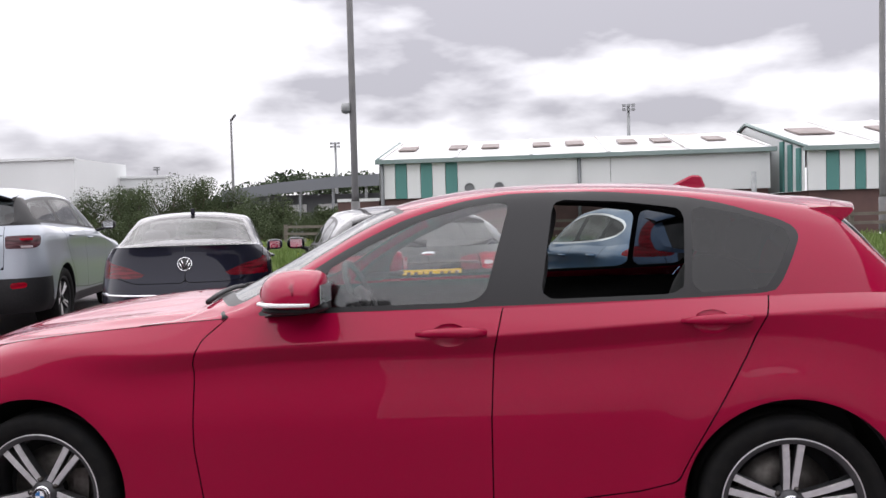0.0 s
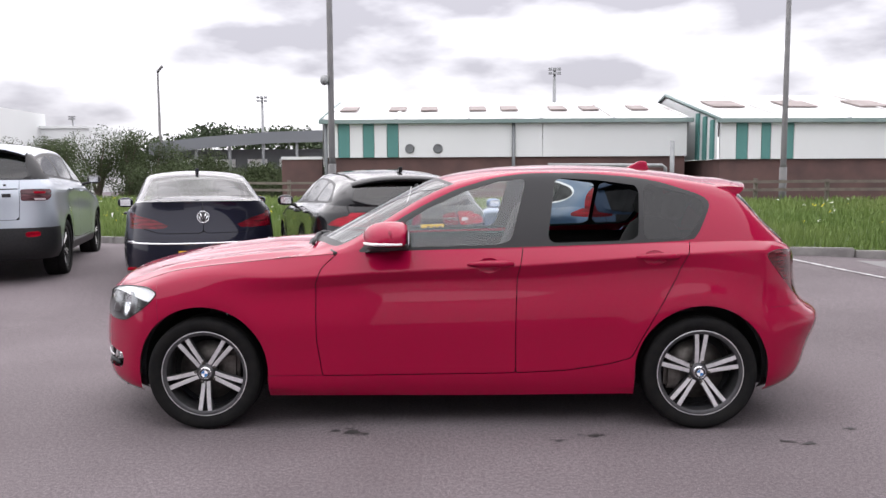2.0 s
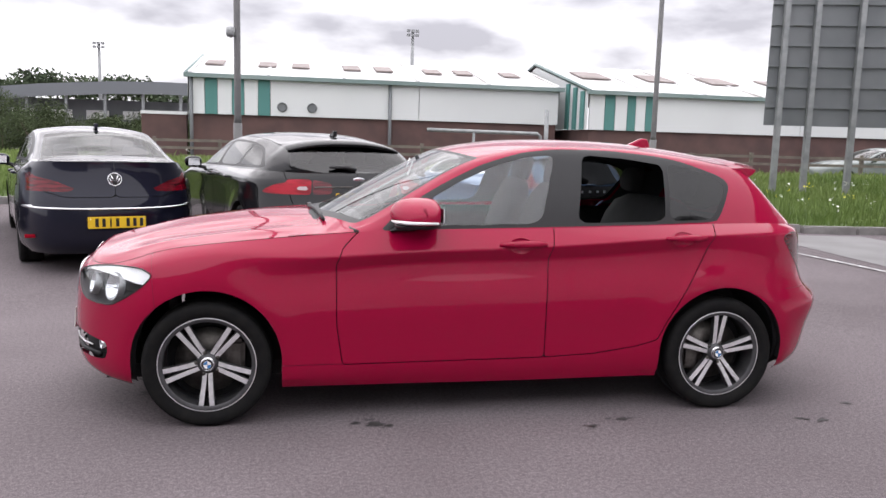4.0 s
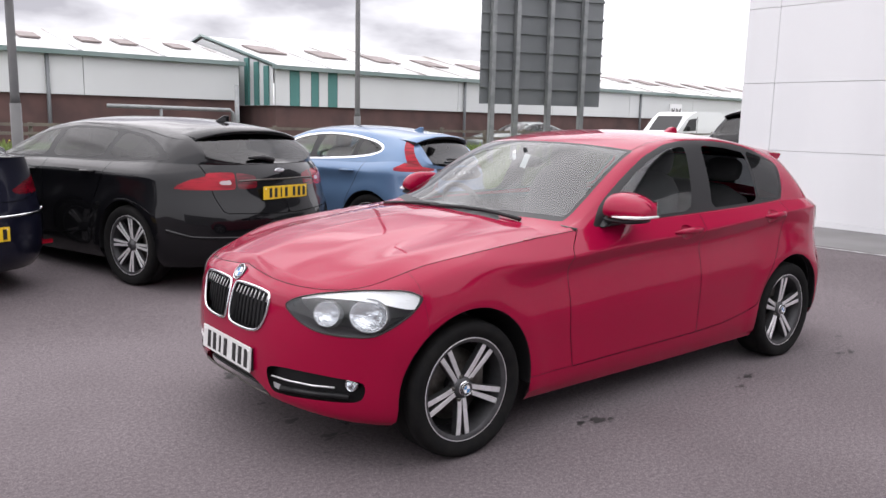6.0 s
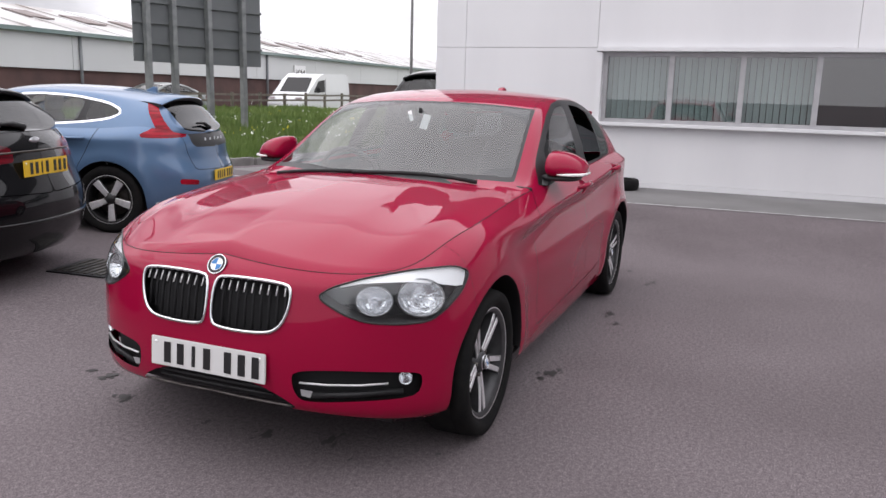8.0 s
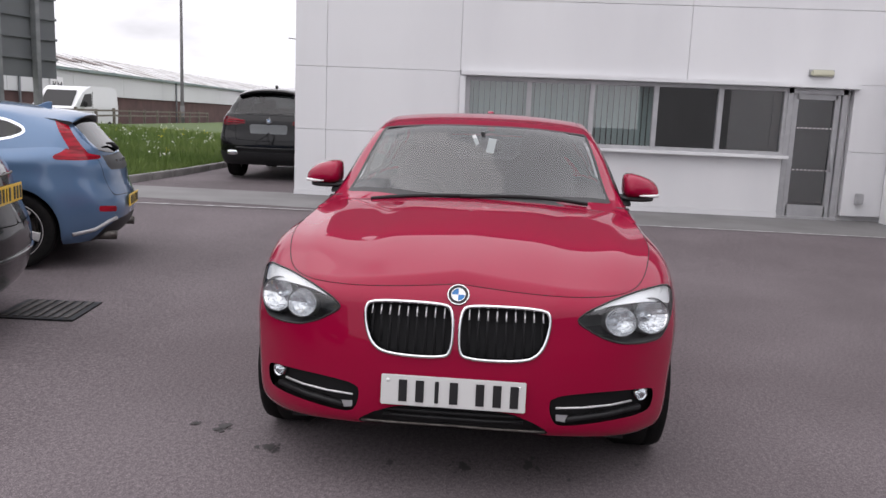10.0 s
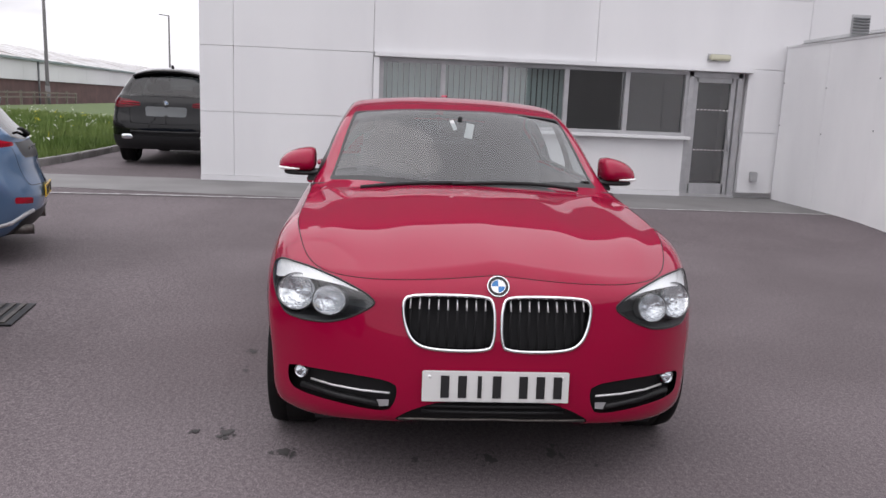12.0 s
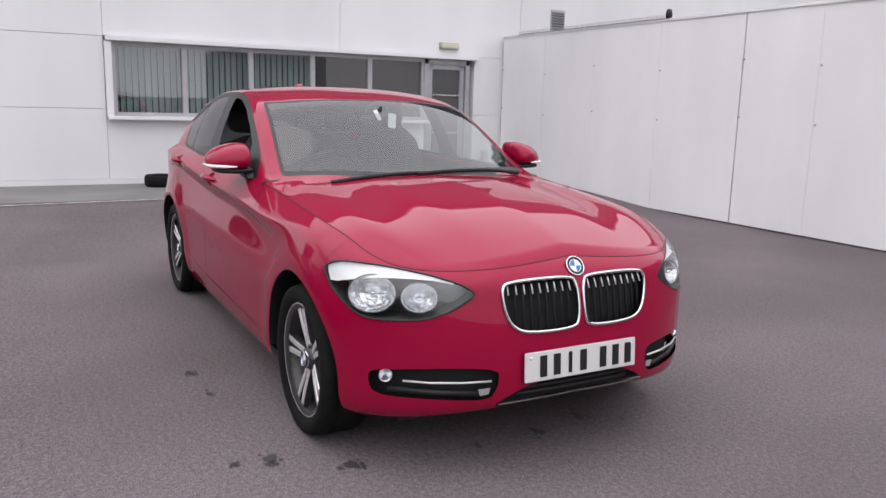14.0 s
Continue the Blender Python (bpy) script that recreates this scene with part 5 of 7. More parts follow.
def arch_parts(car, body, arches):
    """Rolled lips and dark liners of the wheel arches."""
    for xa, za, ra in arches:
        for sgn in (-1, 1):
            bm = bmesh.new()
            rows = []
            for k in range(33):
                a = math.radians(-8 + k * (196 / 32))
                x, z = xa + ra * math.cos(a), za + ra * math.sin(a)
                y = body.at(body.key(("x", x)), max(z, 0.2)).y
                rows.append([bm.verts.new((xa + (ra + d) * math.cos(a), abs(yy) * sgn, za + (ra + d) * math.sin(a))) for d, yy in ((0.002, abs(y) + 0.001), (0.0, abs(y) - 0.012), (0.012, abs(y) - 0.03), (0.02, 0.45))])
            for a, b in zip(rows, rows[1:]):
                for i in range(3):
                    bm.faces.new((a[i], b[i], b[i + 1], a[i + 1]))
            part("arch_liner", bm, SHELL, car, smooth=True)


# ---- the red hatchback ----
RED_SPEC = dict(
    w=0.8825, x0=-2.082, x1=2.18, af=0.757, nf=2.6, ar=0.72, nr=2.7, step=0.022, nv=62, crisp=(-1.25, 1.95, 0.75),
    stations=[
        (("y", 0.0), (0.272, 0.305, 0.40, 0.54, 0.66, 0.748, 0.796), (0.05, 0.012, 0.0, 0.004, 0.025, 0.058, 0.115)),
        (("y", 0.55), (0.232, 0.275, 0.40, 0.54, 0.66, 0.727, 0.767), (0.06, 0.012, 0.0, 0.004, 0.018, 0.036, 0.078)),
        (("y", 0.745), (0.20, 0.255, 0.40, 0.54, 0.66, 0.740, 0.784), (0.075, 0.014, 0.003, 0.004, 0.012, 0.040, 0.098)),
        (("x", -1.60), (0.185, 0.25, 0.40, 0.55, 0.68, 0.79, 0.850), (0.06, 0.014, 0.0, -0.002, 0.010, 0.042, 0.122)),
        (("x", -1.345), (0.185, 0.26, 0.42, 0.58, 0.73, 0.838, 0.890), (0.05, 0.012, 0.0, -0.002, 0.010, 0.040, 0.110)),
        (("x", -0.95), (0.185, 0.26, 0.43, 0.60, 0.755, 0.838, 0.930), (0.05, 0.016, 0.012, 0.013, 0.034, 0.022, 0.105)),
        (("x", -0.45), (0.185, 0.28, 0.45, 0.64, 0.795, 0.859, 0.966), (0.052, 0.020, 0.013, 0.016, 0.048, 0.015, 0.088)),
        (("x", 0.35), (0.185, 0.29, 0.46, 0.66, 0.823, 0.895, 0.982), (0.052, 0.022, 0.014, 0.015, 0.048, 0.012, 0.082)),
        (("x", 0.95), (0.19, 0.31, 0.48, 0.68, 0.865, 0.937, 1.002), (0.052, 0.022, 0.014, 0.012, 0.042, 0.009, 0.085)),
        (("x", 1.345), (0.19, 0.30, 0.46, 0.66, 0.880, 0.962, 1.014), (0.052, 0.015, 0.0, -0.006, 0.024, 0.012, 0.098)),
        (("x", 1.70), (0.20, 0.28, 0.44, 0.60, 0.80, 0.965, 1.015), (0.07, 0.015, -0.002, 0.002, 0.036, 0.040, 0.105)),
        (("r", 0.60), (0.22, 0.29, 0.43, 0.585, 0.70, 0.90, 0.985), (0.17, 0.085, 0.040, 0.002, 0.105, 0.135, 0.19)),
        (("r", 0.0), (0.22, 0.30, 0.43, 0.585, 0.69, 0.88, 0.985), (0.18, 0.095, 0.045, 0.0, 0.095, 0.14, 0.20)),
    ],
    flares=((-1.345, 0.40, 0.32, 0.008), (1.345, 0.40, 0.32, 0.010)),
    hood=((-2.1, 0.79), (-1.98, 0.822), (-1.8, 0.872), (-1.6, 0.915), (-1.4, 0.948), (-1.2, 0.972), (-1.0, 0.99), (-0.7, 1.008)),
    green=dict(
        x0=-0.96, x1=1.985, crown=2.3,
        centre=((-0.96, 0.925), (-0.80, 1.005), (-0.50, 1.165), (-0.25, 1.295), (-0.10, 1.362), (0.10, 1.405), (0.35, 1.432), (0.62, 1.440), (0.95, 1.432), (1.25, 1.405), (1.55, 1.362), (1.66, 1.342), (1.71, 1.285), (1.95, 1.03), (1.985, 0.99)),
        rail_z=((-0.96, 0.90), (-0.60, 0.985), (-0.45, 1.062), (-0.30, 1.155), (-0.15, 1.243), (0.0, 1.312), (0.22, 1.368), (0.46, 1.394), (0.80, 1.392), (1.10, 1.366), (1.40, 1.322), (1.57, 1.288), (1.62, 1.255), (1.86, 1.015), (1.93, 0.985), (1.985, 0.98)),
        rail_y=((-0.96, 0.78), (-0.60, 0.735), (-0.45, 0.712), (-0.30, 0.690), (0.0, 0.648), (0.3, 0.625), (0.8, 0.615), (1.3, 0.598), (1.6, 0.575), (1.85, 0.60), (1.985, 0.40)),
    ),
)
ARCHES = ((-1.345, 0.325, 0.356), (1.345, 0.325, 0.356))
GAP = 0.0022


def red_hatchback():
    car = empty("red_car")
    tagged(car, "glossy red five-door hatchback parked on the tarmac", "car")
    b = Body(RED_SPEC)
    k = b.key
    lower = arch_cut(grid_mesh(b.P), ARCHES)
    xz = lambda vf: vf[0][:, [0, 2]]
    sz = lambda vf: vf[0][:, [3, 2]]

    # outlines on the front, as arc and height
    yk, xk = (lambda y, z: (k(("y", y)), z)), (lambda x, z: (k(("x", x)), z))
    head = rounded([(0.432, 0.692), (0.49, 0.728), (0.60, 0.754), (0.72, 0.767), (0.86, 0.777), (1.01, 0.779), (1.085, 0.750), (1.025, 0.686), (0.935, 0.630), (0.86, 0.594), (0.74, 0.594), (0.62, 0.604), (0.53, 0.635)], 2, 0.2)
    kidney = rounded([(0.342, 0.705), (0.318, 0.733), (0.05, 0.736), (0.013, 0.715), (0.012, 0.575), (0.038, 0.547), (0.24, 0.547), (0.300, 0.572), (0.330, 0.63)], 2)
    fog = rounded([(0.355, 0.425), (0.56, 0.434), (0.80, 0.412), (0.835, 0.395), (0.825, 0.335), (0.79, 0.316), (0.60, 0.316), (0.40, 0.304), (0.365, 0.32), (0.345, 0.38)], 2)
    intake = rounded([(-0.3, 0.362), (0.10, 0.362), (0.205, 0.357), (0.30, 0.318), (0.36, 0.278), (0.34, 0.262), (-0.3, 0.268)], 2, 0.2)
    tail_lamp = rounded([xk(1.70, 0.938), xk(1.72, 0.960), xk(1.80, 0.972), xk(1.90, 0.962), (k(("r", 0.50)), 0.945), (k(("r", 0.46)), 0.84), (k(("r", 0.54)), 0.715), xk(1.97, 0.705), xk(1.90, 0.755), xk(1.80, 0.835)], 2, 0.2)

    grips = [[(k(("x", cx + 0.066 * math.cos(q * math.pi / 12))), cz + 0.040 * math.sin(q * math.pi / 12)) for q in range(24)] for cx, cz in ((0.205, 0.896), (1.09, 0.934))]
    lens = clip(lower, inside_of(sz(lower), head))
    shell_front = lower
    for o in (head, kidney, fog, intake, tail_lamp, *grips):
        lower = clip(lower, -inside_of(sz(lower), o))
    lamp_r = clip(shell_front, inside_of(sz(shell_front), tail_lamp))

    # doors, sill, bumpers and wings
    d_front = [(-0.695, 0.302), (-0.725, 0.50), (-0.728, 0.80), (-0.695, 0.885), (-0.62, 0.955), (-0.52, 1.02), (-0.45, 1.2), (0.43, 1.2), (0.392, 0.99), (0.358, 0.83), (0.347, 0.60), (0.347, 0.315)]
    d_rear = [(0.347, 0.315), (0.347, 0.60), (0.358, 0.83), (0.392, 0.99), (0.43, 1.2), (1.36, 1.2), (1.30, 1.03), (1.265, 0.96), (1.20, 0.82), (1.09, 0.63), (1.02, 0.50), (0.97, 0.40), (0.85, 0.362), (0.62, 0.328)]
    body_side = lambda vf: vf[0][:, 1] < -0.5
    for nm, poly in (("front_door", d_front), ("rear_door", d_rear)):
        g = inside_of(xz(lower), poly)
        g = np.where(body_side(lower), g, -1.0)
        panel(nm, clip(lower, g - GAP), RED, car, "two")
        lower = clip(lower, -g - GAP)
    nose = clip(lower, (-1.588 + 0.10 * (0.70 - lower[0][:, 2])) - lower[0][:, 0] - 0.0006)
    rest = clip(lower, lower[0][:, 0] - (-1.588 + 0.10 * (0.70 - lower[0][:, 2])) - 0.0006)
    panel("front_bumper", nose, RED, car)
    wing = clip(rest, np.minimum(-0.40 - rest[0][:, 0], rest[0][:, 2] - 0.3055))
    panel("front_wing", wing, RED, car, "two")
    rest2 = clip(rest, np.maximum(rest[0][:, 0] + 0.40, 0.303 - rest[0][:, 2]))
    back = clip(rest2, rest2[0][:, 0] - 1.715)
    panel("tail_panel", clip(back, back[0][:, 2] - 0.665 - 0.0008), RED, car)
    panel("rear_bumper", clip(back, 0.665 - back[0][:, 2] - 0.0008), RED, car)
    side = clip(rest2, 1.715 - rest2[0][:, 0])
    panel("rear_quarter", clip(side, side[0][:, 0] - 0.9), RED, car, "two")
    panel("sill", clip(side, 0.9 - side[0][:, 0]), RED, car, "two")
    inner = arch_cut(grid_mesh(b.P[::3, ::3]), ARCHES, 0.02)
    inner = clip(inner, -inside_of(sz(inner), head))
    panel("inner_shell", clip(inner, 0.97 - inner[0][:, 2]), SHELL, car, inset=0.045)
    arch_parts(car, b, ARCHES)
    box("underbody", (0, 0, 0.235), (3.7, 1.3, 0.07), SHELL, car)

    # bonnet
    hood = b.bonnet(("y", 0.70), ("x", -0.62), -0.80, 1.003, 0.010)
    hv = grid_mesh(hood)
    panel("bonnet", hv, RED, car)
    edge_line = [tuple(q[:3]) for q in hood[0]] + [tuple(q[:3]) for q in hood[1:, -1]]
    full_line = [(x, -y, z - 0.0005) for x, y, z in edge_line[::-1]] + [(x, y, z - 0.0005) for x, y, z in edge_line[1:]]
    tube("bonnet_gap", full_line, 0.0019, SHELL, car, seg=6)

    # greenhouse: glass, pillars, roof
    top = grid_mesh(b.T)
    w_of = lambda vf: vf[0][:, 4]
    x_of = lambda vf: vf[0][:, 0]
    y_of = lambda vf: vf[0][:, 1]
    side_zone = lambda vf: (0.47 - w_of(vf)) * 0.6
    dlo = rounded([(-0.52, 0.955), (-0.30, 0.972), (0.40, 0.990), (1.0, 1.008), (1.31, 1.022), (1.345, 1.06), (1.385, 1.13), (1.428, 1.21), (1.418, 1.242), (1.375, 1.268), (1.19, 1.330), (1.03, 1.363), (0.72, 1.389), (0.43, 1.388), (0.24, 1.364), (0.03, 1.301), (-0.10, 1.240), (-0.215, 1.180), (-0.393, 1.072)], 1, 0.15)
    front_glass = rounded([(-0.30, 0.990), (0.322, 1.005), (0.420, 1.357), (0.27, 1.342), (0.09, 1.292), (-0.095, 1.210), (-0.245, 1.125), (-0.275, 1.07)], 1, 0.08)
    rear_glass = rounded([(0.522, 1.010), (1.012, 1.024), (1.040, 1.316), (0.82, 1.347), (0.60, 1.360), (0.575, 1.34)], 1, 0.08)
    quarter_glass = rounded([(1.040, 1.026), (1.275, 1.034), (1.30, 1.05), (1.345, 1.115), (1.395, 1.20), (1.385, 1.232), (1.345, 1.256), (1.216, 1.296), (1.068, 1.328)], 1, 0.1)
    in_dlo = np.minimum(inside_of(xz(top), dlo), side_zone(top))
    trim = clip(top, in_dlo)
    for nm, poly, gm in (("front_window", front_glass, SIDEGLASS), ("rear_window", rear_glass, REARGLASS), ("quarter_window", quarter_glass, QUARTERGLASS)):
        g = inside_of(xz(trim), poly)
        piece = clip(trim, g)
        trim = clip(trim, -g)
        other = mirrored(piece)
        # the near rear window and the far front window are wound down
        for side, vf in ((-1, piece), (1, other)):
            if (nm, side) not in (("rear_window", -1), ("front_window", 1)):
                ob_from(nm, *vf, gm, car, "", True).visible_shadow = False
    panel("window_surround", trim, TRIM, car, "two", "satin black window surround and pillars")
    roof = clip(top, -in_dlo)
    # windscreen, drawn from above
    yr = lambda x: soft(*zip(*RED_SPEC["green"]["rail_y"]), x)
    xs, ys = x_of(roof), np.abs(y_of(roof))
    g = np.minimum.reduce([yr(xs) - 0.042 - ys, (-0.095 + 0.10 * (ys / 0.55) ** 2) - xs, xs - (-0.86 + 0.22 * (ys / 0.7) ** 2), (w_of(roof) - 0.46)])
    screen = clip(roof, g)
    roof = clip(roof, -g)
    g2 = np.minimum.reduce([yr(x_of(screen)) - 0.060 - np.abs(y_of(screen)), (-0.122 + 0.10 * (np.abs(y_of(screen)) / 0.55) ** 2) - x_of(screen), x_of(screen) - (-0.80 + 0.21 * (np.abs(y_of(screen)) / 0.7) ** 2)])
    ws = panel("windscreen", clip(screen, g2), SCREEN, car)
    ws.visible_shadow = False
    panel("windscreen_surround", clip(screen, -g2), TRIM, car, label="black windscreen edge band")
    # rear screen
    v = roof[0]
    g = np.minimum.reduce([v[:, 0] - (1.592 + 0.985 * np.maximum(1.27 - v[:, 2], 0)), 1.31 - v[:, 2], 1.925 - v[:, 0]])
    rear = panel("rear_screen", clip(roof, g), TINT, car)
    rear.visible_shadow = False
    roof = clip(roof, -g)
    # roof skin and the pillars beside it
    line = yr(x_of(roof)) - 0.055 - np.abs(y_of(roof))
    on_roof = np.minimum.reduce([line, x_of(roof) + 0.16, 1.64 - x_of(roof)])
    panel("roof", clip(roof, on_roof - 0.0015), RED, car)
    panel("pillar", clip(roof, -on_roof - 0.0015), RED, car, "two")
    lining = clip(grid_mesh(b.T[::2, ::2]), np.ones(b.T[::2, ::2].shape[0] * b.T[::2, ::2].shape[1]))
    g = -np.minimum(inside_of(lining[0][:, [0, 2]], dlo) + 0.01, (0.47 - lining[0][:, 4]) * 0.6)
    lining = clip(lining, g)
    g = np.minimum.reduce([lining[0][:, 0] + 0.05, 1.7 - lining[0][:, 0]])
    lining = clip(lining, g)
    lining[0][:, 2] -= 0.02
    panel("headlining", lining, INTERIOR, car, inset=0.02)
    fin = prism("roof_aerial", [(1.08, 0.0), (1.26, 0.0), (1.24, 0.055), (1.20, 0.06)], -0.022, 0.022, RED, car, axis="y", m=Matrix.Translation((0, 0, 1.405)), bevel=0.008)

    # headlamps
    for sgn in (1, -1):
        vf = lens if sgn == 1 else mirrored(lens)
        hl = ob_from("headlamp", *vf, LENS, car, "clear headlamp with twin round reflectors", True)
        hl.visible_shadow = False
        hv2 = vf[0].copy()
        hv2[:, 0] += 0.105
        hv2[:, 1] *= 0.880
        low = 0.640 + 0.02 * np.clip((hv2[:, 3] - 0.9) / 0.2, 0, 1) - hv2[:, 2]
        ob_from("housing", *clip((hv2, vf[1]), -low), HOUSING, hl, "", True)
        ob_from("bezel", *clip((hv2, vf[1]), low), BEZEL, hl, "dark grey lower bezel", True)
        # the dark walls between the lens and the housing
        bm = bmesh.new()
        rim = [b.at(ps, pz, -0.003) for ps, pz in head]
        rings = [[bm.verts.new((q.x + dx, q.y * f * sgn, q.z)) for q in rim] for dx, f in ((0.0, 1.0), (0.055, 0.945), (0.112, 0.873))]
        for p, q in zip(rings, rings[1:]):
            for i in range(len(rim)):
                bm.faces.new((p[i], p[(i + 1) % len(rim)], q[(i + 1) % len(rim)], q[i]))
        part("lamp_wall", bm, BEZEL, hl, "dark grey inner lamp wall", True)
        for yy, zz, r in ((0.842, 0.676, 0.083), (0.650, 0.674, 0.064)):
            p = b.at(yy, zz, -0.030)
            m = Matrix.Translation((p.x, p.y * sgn, p.z)) @ pose(0, 0, 0, 0, 0, -90 + (32 if yy > 0.7 else 22) * sgn) @ pose(0, 0, 0, -14) @ Matrix.Diagonal((1.0, 1, 0.80, 1))
            bowl = lathe("reflector", [(0.001, 0.034), (r * 0.35, 0.030), (r * 0.62, 0.021), (r * 0.86, 0.006), (r * 0.99, -0.006), (r * 1.01, -0.006), (r * 1.03, 0.02)], 14, REFLECTOR, hl, "bright faceted round reflector", m=m)
            bowl.data.polygons.foreach_set("use_smooth", [False] * len(bowl.data.polygons))
            lathe("bulb", [(0.001, -0.004), (r * 0.15, 0.002), (r * 0.18, 0.014), (r * 0.18, 0.034)], 16, CHROME, hl, m=m)
            lathe("reflector_ring", [(r * 1.0, -0.006), (r * 1.03, -0.011), (r * 1.07, -0.006), (r * 1.07, 0.02)], 40, HOUSING, hl, m=m)
        bm = bmesh.new()
        up = [(0.52, 0.733), (0.60, 0.750), (0.70, 0.761), (0.80, 0.769), (0.90, 0.775), (1.0, 0.774), (1.05, 0.762), (1.07, 0.752)]
        lo = [(0.52, 0.724), (0.60, 0.737), (0.70, 0.739), (0.80, 0.737), (0.90, 0.725), (1.0, 0.704), (1.04, 0.702), (1.06, 0.730)]
        ra = [[bm.verts.new((q.x, q.y * sgn, q.z)) for q in (b.at(s, z, -0.010) for s, z in row)] for row in (up, lo)]
        for i in range(len(up) - 1):
            bm.faces.new((ra[0][i], ra[0][i + 1], ra[1][i + 1], ra[1][i]))
        part("brow_light", bm, BADGEWHITE, hl, "white light strip along the lamp's upper edge", True)
    outline_tube("headlamp_seal", b, head, 0.0035, TRIM, car, 0.0)

    # twin grilles
    for sgn in (1, -1):
        pts = [b.at(s, z, 0.004) for s, z in kidney]
        gr = tube("grille", [(p.x, p.y * sgn, p.z) for p in pts], 0.0066, CHROME, car, "chrome framed kidney shaped grille", 8, True)
        inner_pts = [b.at(s, z, -0.035) for s, z in kidney]
        bm = bmesh.new()
        bm.faces.new([bm.verts.new((p.x, p.y * sgn, p.z)) for p in inner_pts])
        part("grille_mesh", bm, SHELL, gr)
        for i in range(9):
            y = 0.045 + i * 0.0335
            zt = 0.722
            zb2 = 0.552 if y < 0.25 else 0.58
            pt, pm, pb = b.at(k(("y", y)), zt, -0.020), b.at(k(("y", y)), 0.66, -0.016), b.at(k(("y", y)), zb2, -0.020)
            bm = bmesh.new()
            add_tube(bm, [(pt.x, pt.y * sgn, pt.z), (pm.x, pm.y * sgn, pm.z), (pb.x, pb.y * sgn, pb.z)], 0.0055, 6)
            part("grille_bar", bm, SHELL, gr, smooth=True)
            tip = b.at(k(("y", y)), 0.685, 0.001)
            tp2 = b.at(k(("y", y)), 0.718, -0.006)
            tube("bar_tip", [(tp2.x, tp2.y * sgn, tp2.z), (tip.x, tip.y * sgn, tip.z)], 0.003, ALLOY, gr, seg=5)

    # lower grilles and fog lamps
    for sgn in (1, -1):
        p = b.at(0.768, 0.388, -0.012)
        m = Matrix.Translation((p.x, p.y * sgn, p.z)) @ pose(0, 0, 0, 0, 0, -90 + 26 * sgn)
        fl = lathe("fog_lamp", [(0.001, 0.03), (0.013, 0.024), (0.020, 0.006), (0.023, -0.002), (0.025, -0.002), (0.027, 0.03)], 24, CHROME, car, "round clear fog lamp", m=m)
        lathe("fog_lens", [(0.001, -0.006), (0.016, -0.005), (0.026, -0.001)], 20, LENS, fl, m=m)
        line = [b.at(q, z, -0.006) for q, z in ((0.70, 0.376), (0.60, 0.374), (0.48, 0.374), (0.375, 0.376))]
        tube("fog_grille_bar", [(q.x, q.y * sgn, q.z) for q in line], 0.0042, ALLOY, car, "thin silver grille bar")
        tri = [b.at(k(("y", y)), z, -0.010) for y, z in ((0.42, 0.345), (0.375, 0.350), (0.378, 0.325), (0.41, 0.318))]
        bm = bmesh.new()
        bm.faces.new([bm.verts.new((q.x, q.y * sgn, q.z)) for q in tri])
        part("air_duct", bm, ALU, car)
        line = [b.at(q, z, -0.014) for q, z in ((0.76, 0.338), (0.58, 0.336), (0.42, 0.328))]
        tube("fog_grille_slat", [(q.x, q.y * sgn, q.z) for q in line], 0.012, PLASTIC, car)
    line = [b.at(k(("y", abs(y))), 0.286 - 0.006 * (y / 0.34) ** 4, 0.0) for y in np.linspace(0, 0.34, 9)]
    full = [(q.x, -q.y, q.z) for q in line[::-1]] + [(q.x, q.y, q.z) for q in line[1:]]
    tube("lower_grille_bar", full, 0.005, STEEL, car, "thin dull metal lower grille bar")
    for z in (0.312, 0.335):
        line = [b.at(k(("y", y)), z, -0.02) for y in np.linspace(0, 0.26, 5)]
        tube("lower_grille_slat", [(q.x, -q.y, q.z) for q in line[::-1]] + [(q.x, q.y, q.z) for q in line[1:]], 0.006, PLASTIC, car)
    plate(car, pose(-2.089, 0, 0.421, 0, 0, -90) @ pose(0, 0, 0, -4, 0, 0), PLATEW, 7)
    box("plate_holder", (-2.069, 0, 0.421), (0.03, 0.50, 0.10), PLASTIC, car)
    pb = b.at(0.0, 0.764, 0.003)
    roundel(car, Matrix.Translation(pb) @ pose(0, 0, 0, 0, 0, -90) @ pose(0, 0, 0, -34, 0, 0), 0.039)

    # tail lamps
    for sgn in (1, -1):
        ob_from("tail_lamp", *(lamp_r if sgn == 1 else mirrored(lamp_r)), LAMPDARK, car, "wrap-round red tail lamp", True)
    outline_tube("lamp_seal", b, tail_lamp, 0.002, TRIM, car, 0.0)
    # roof spoiler over the rear screen
    roof_lip(car, RED_SPEC["green"], 1.50, 0.572, (1.757, 1.332), (1.652, 1.300), RED, RED)
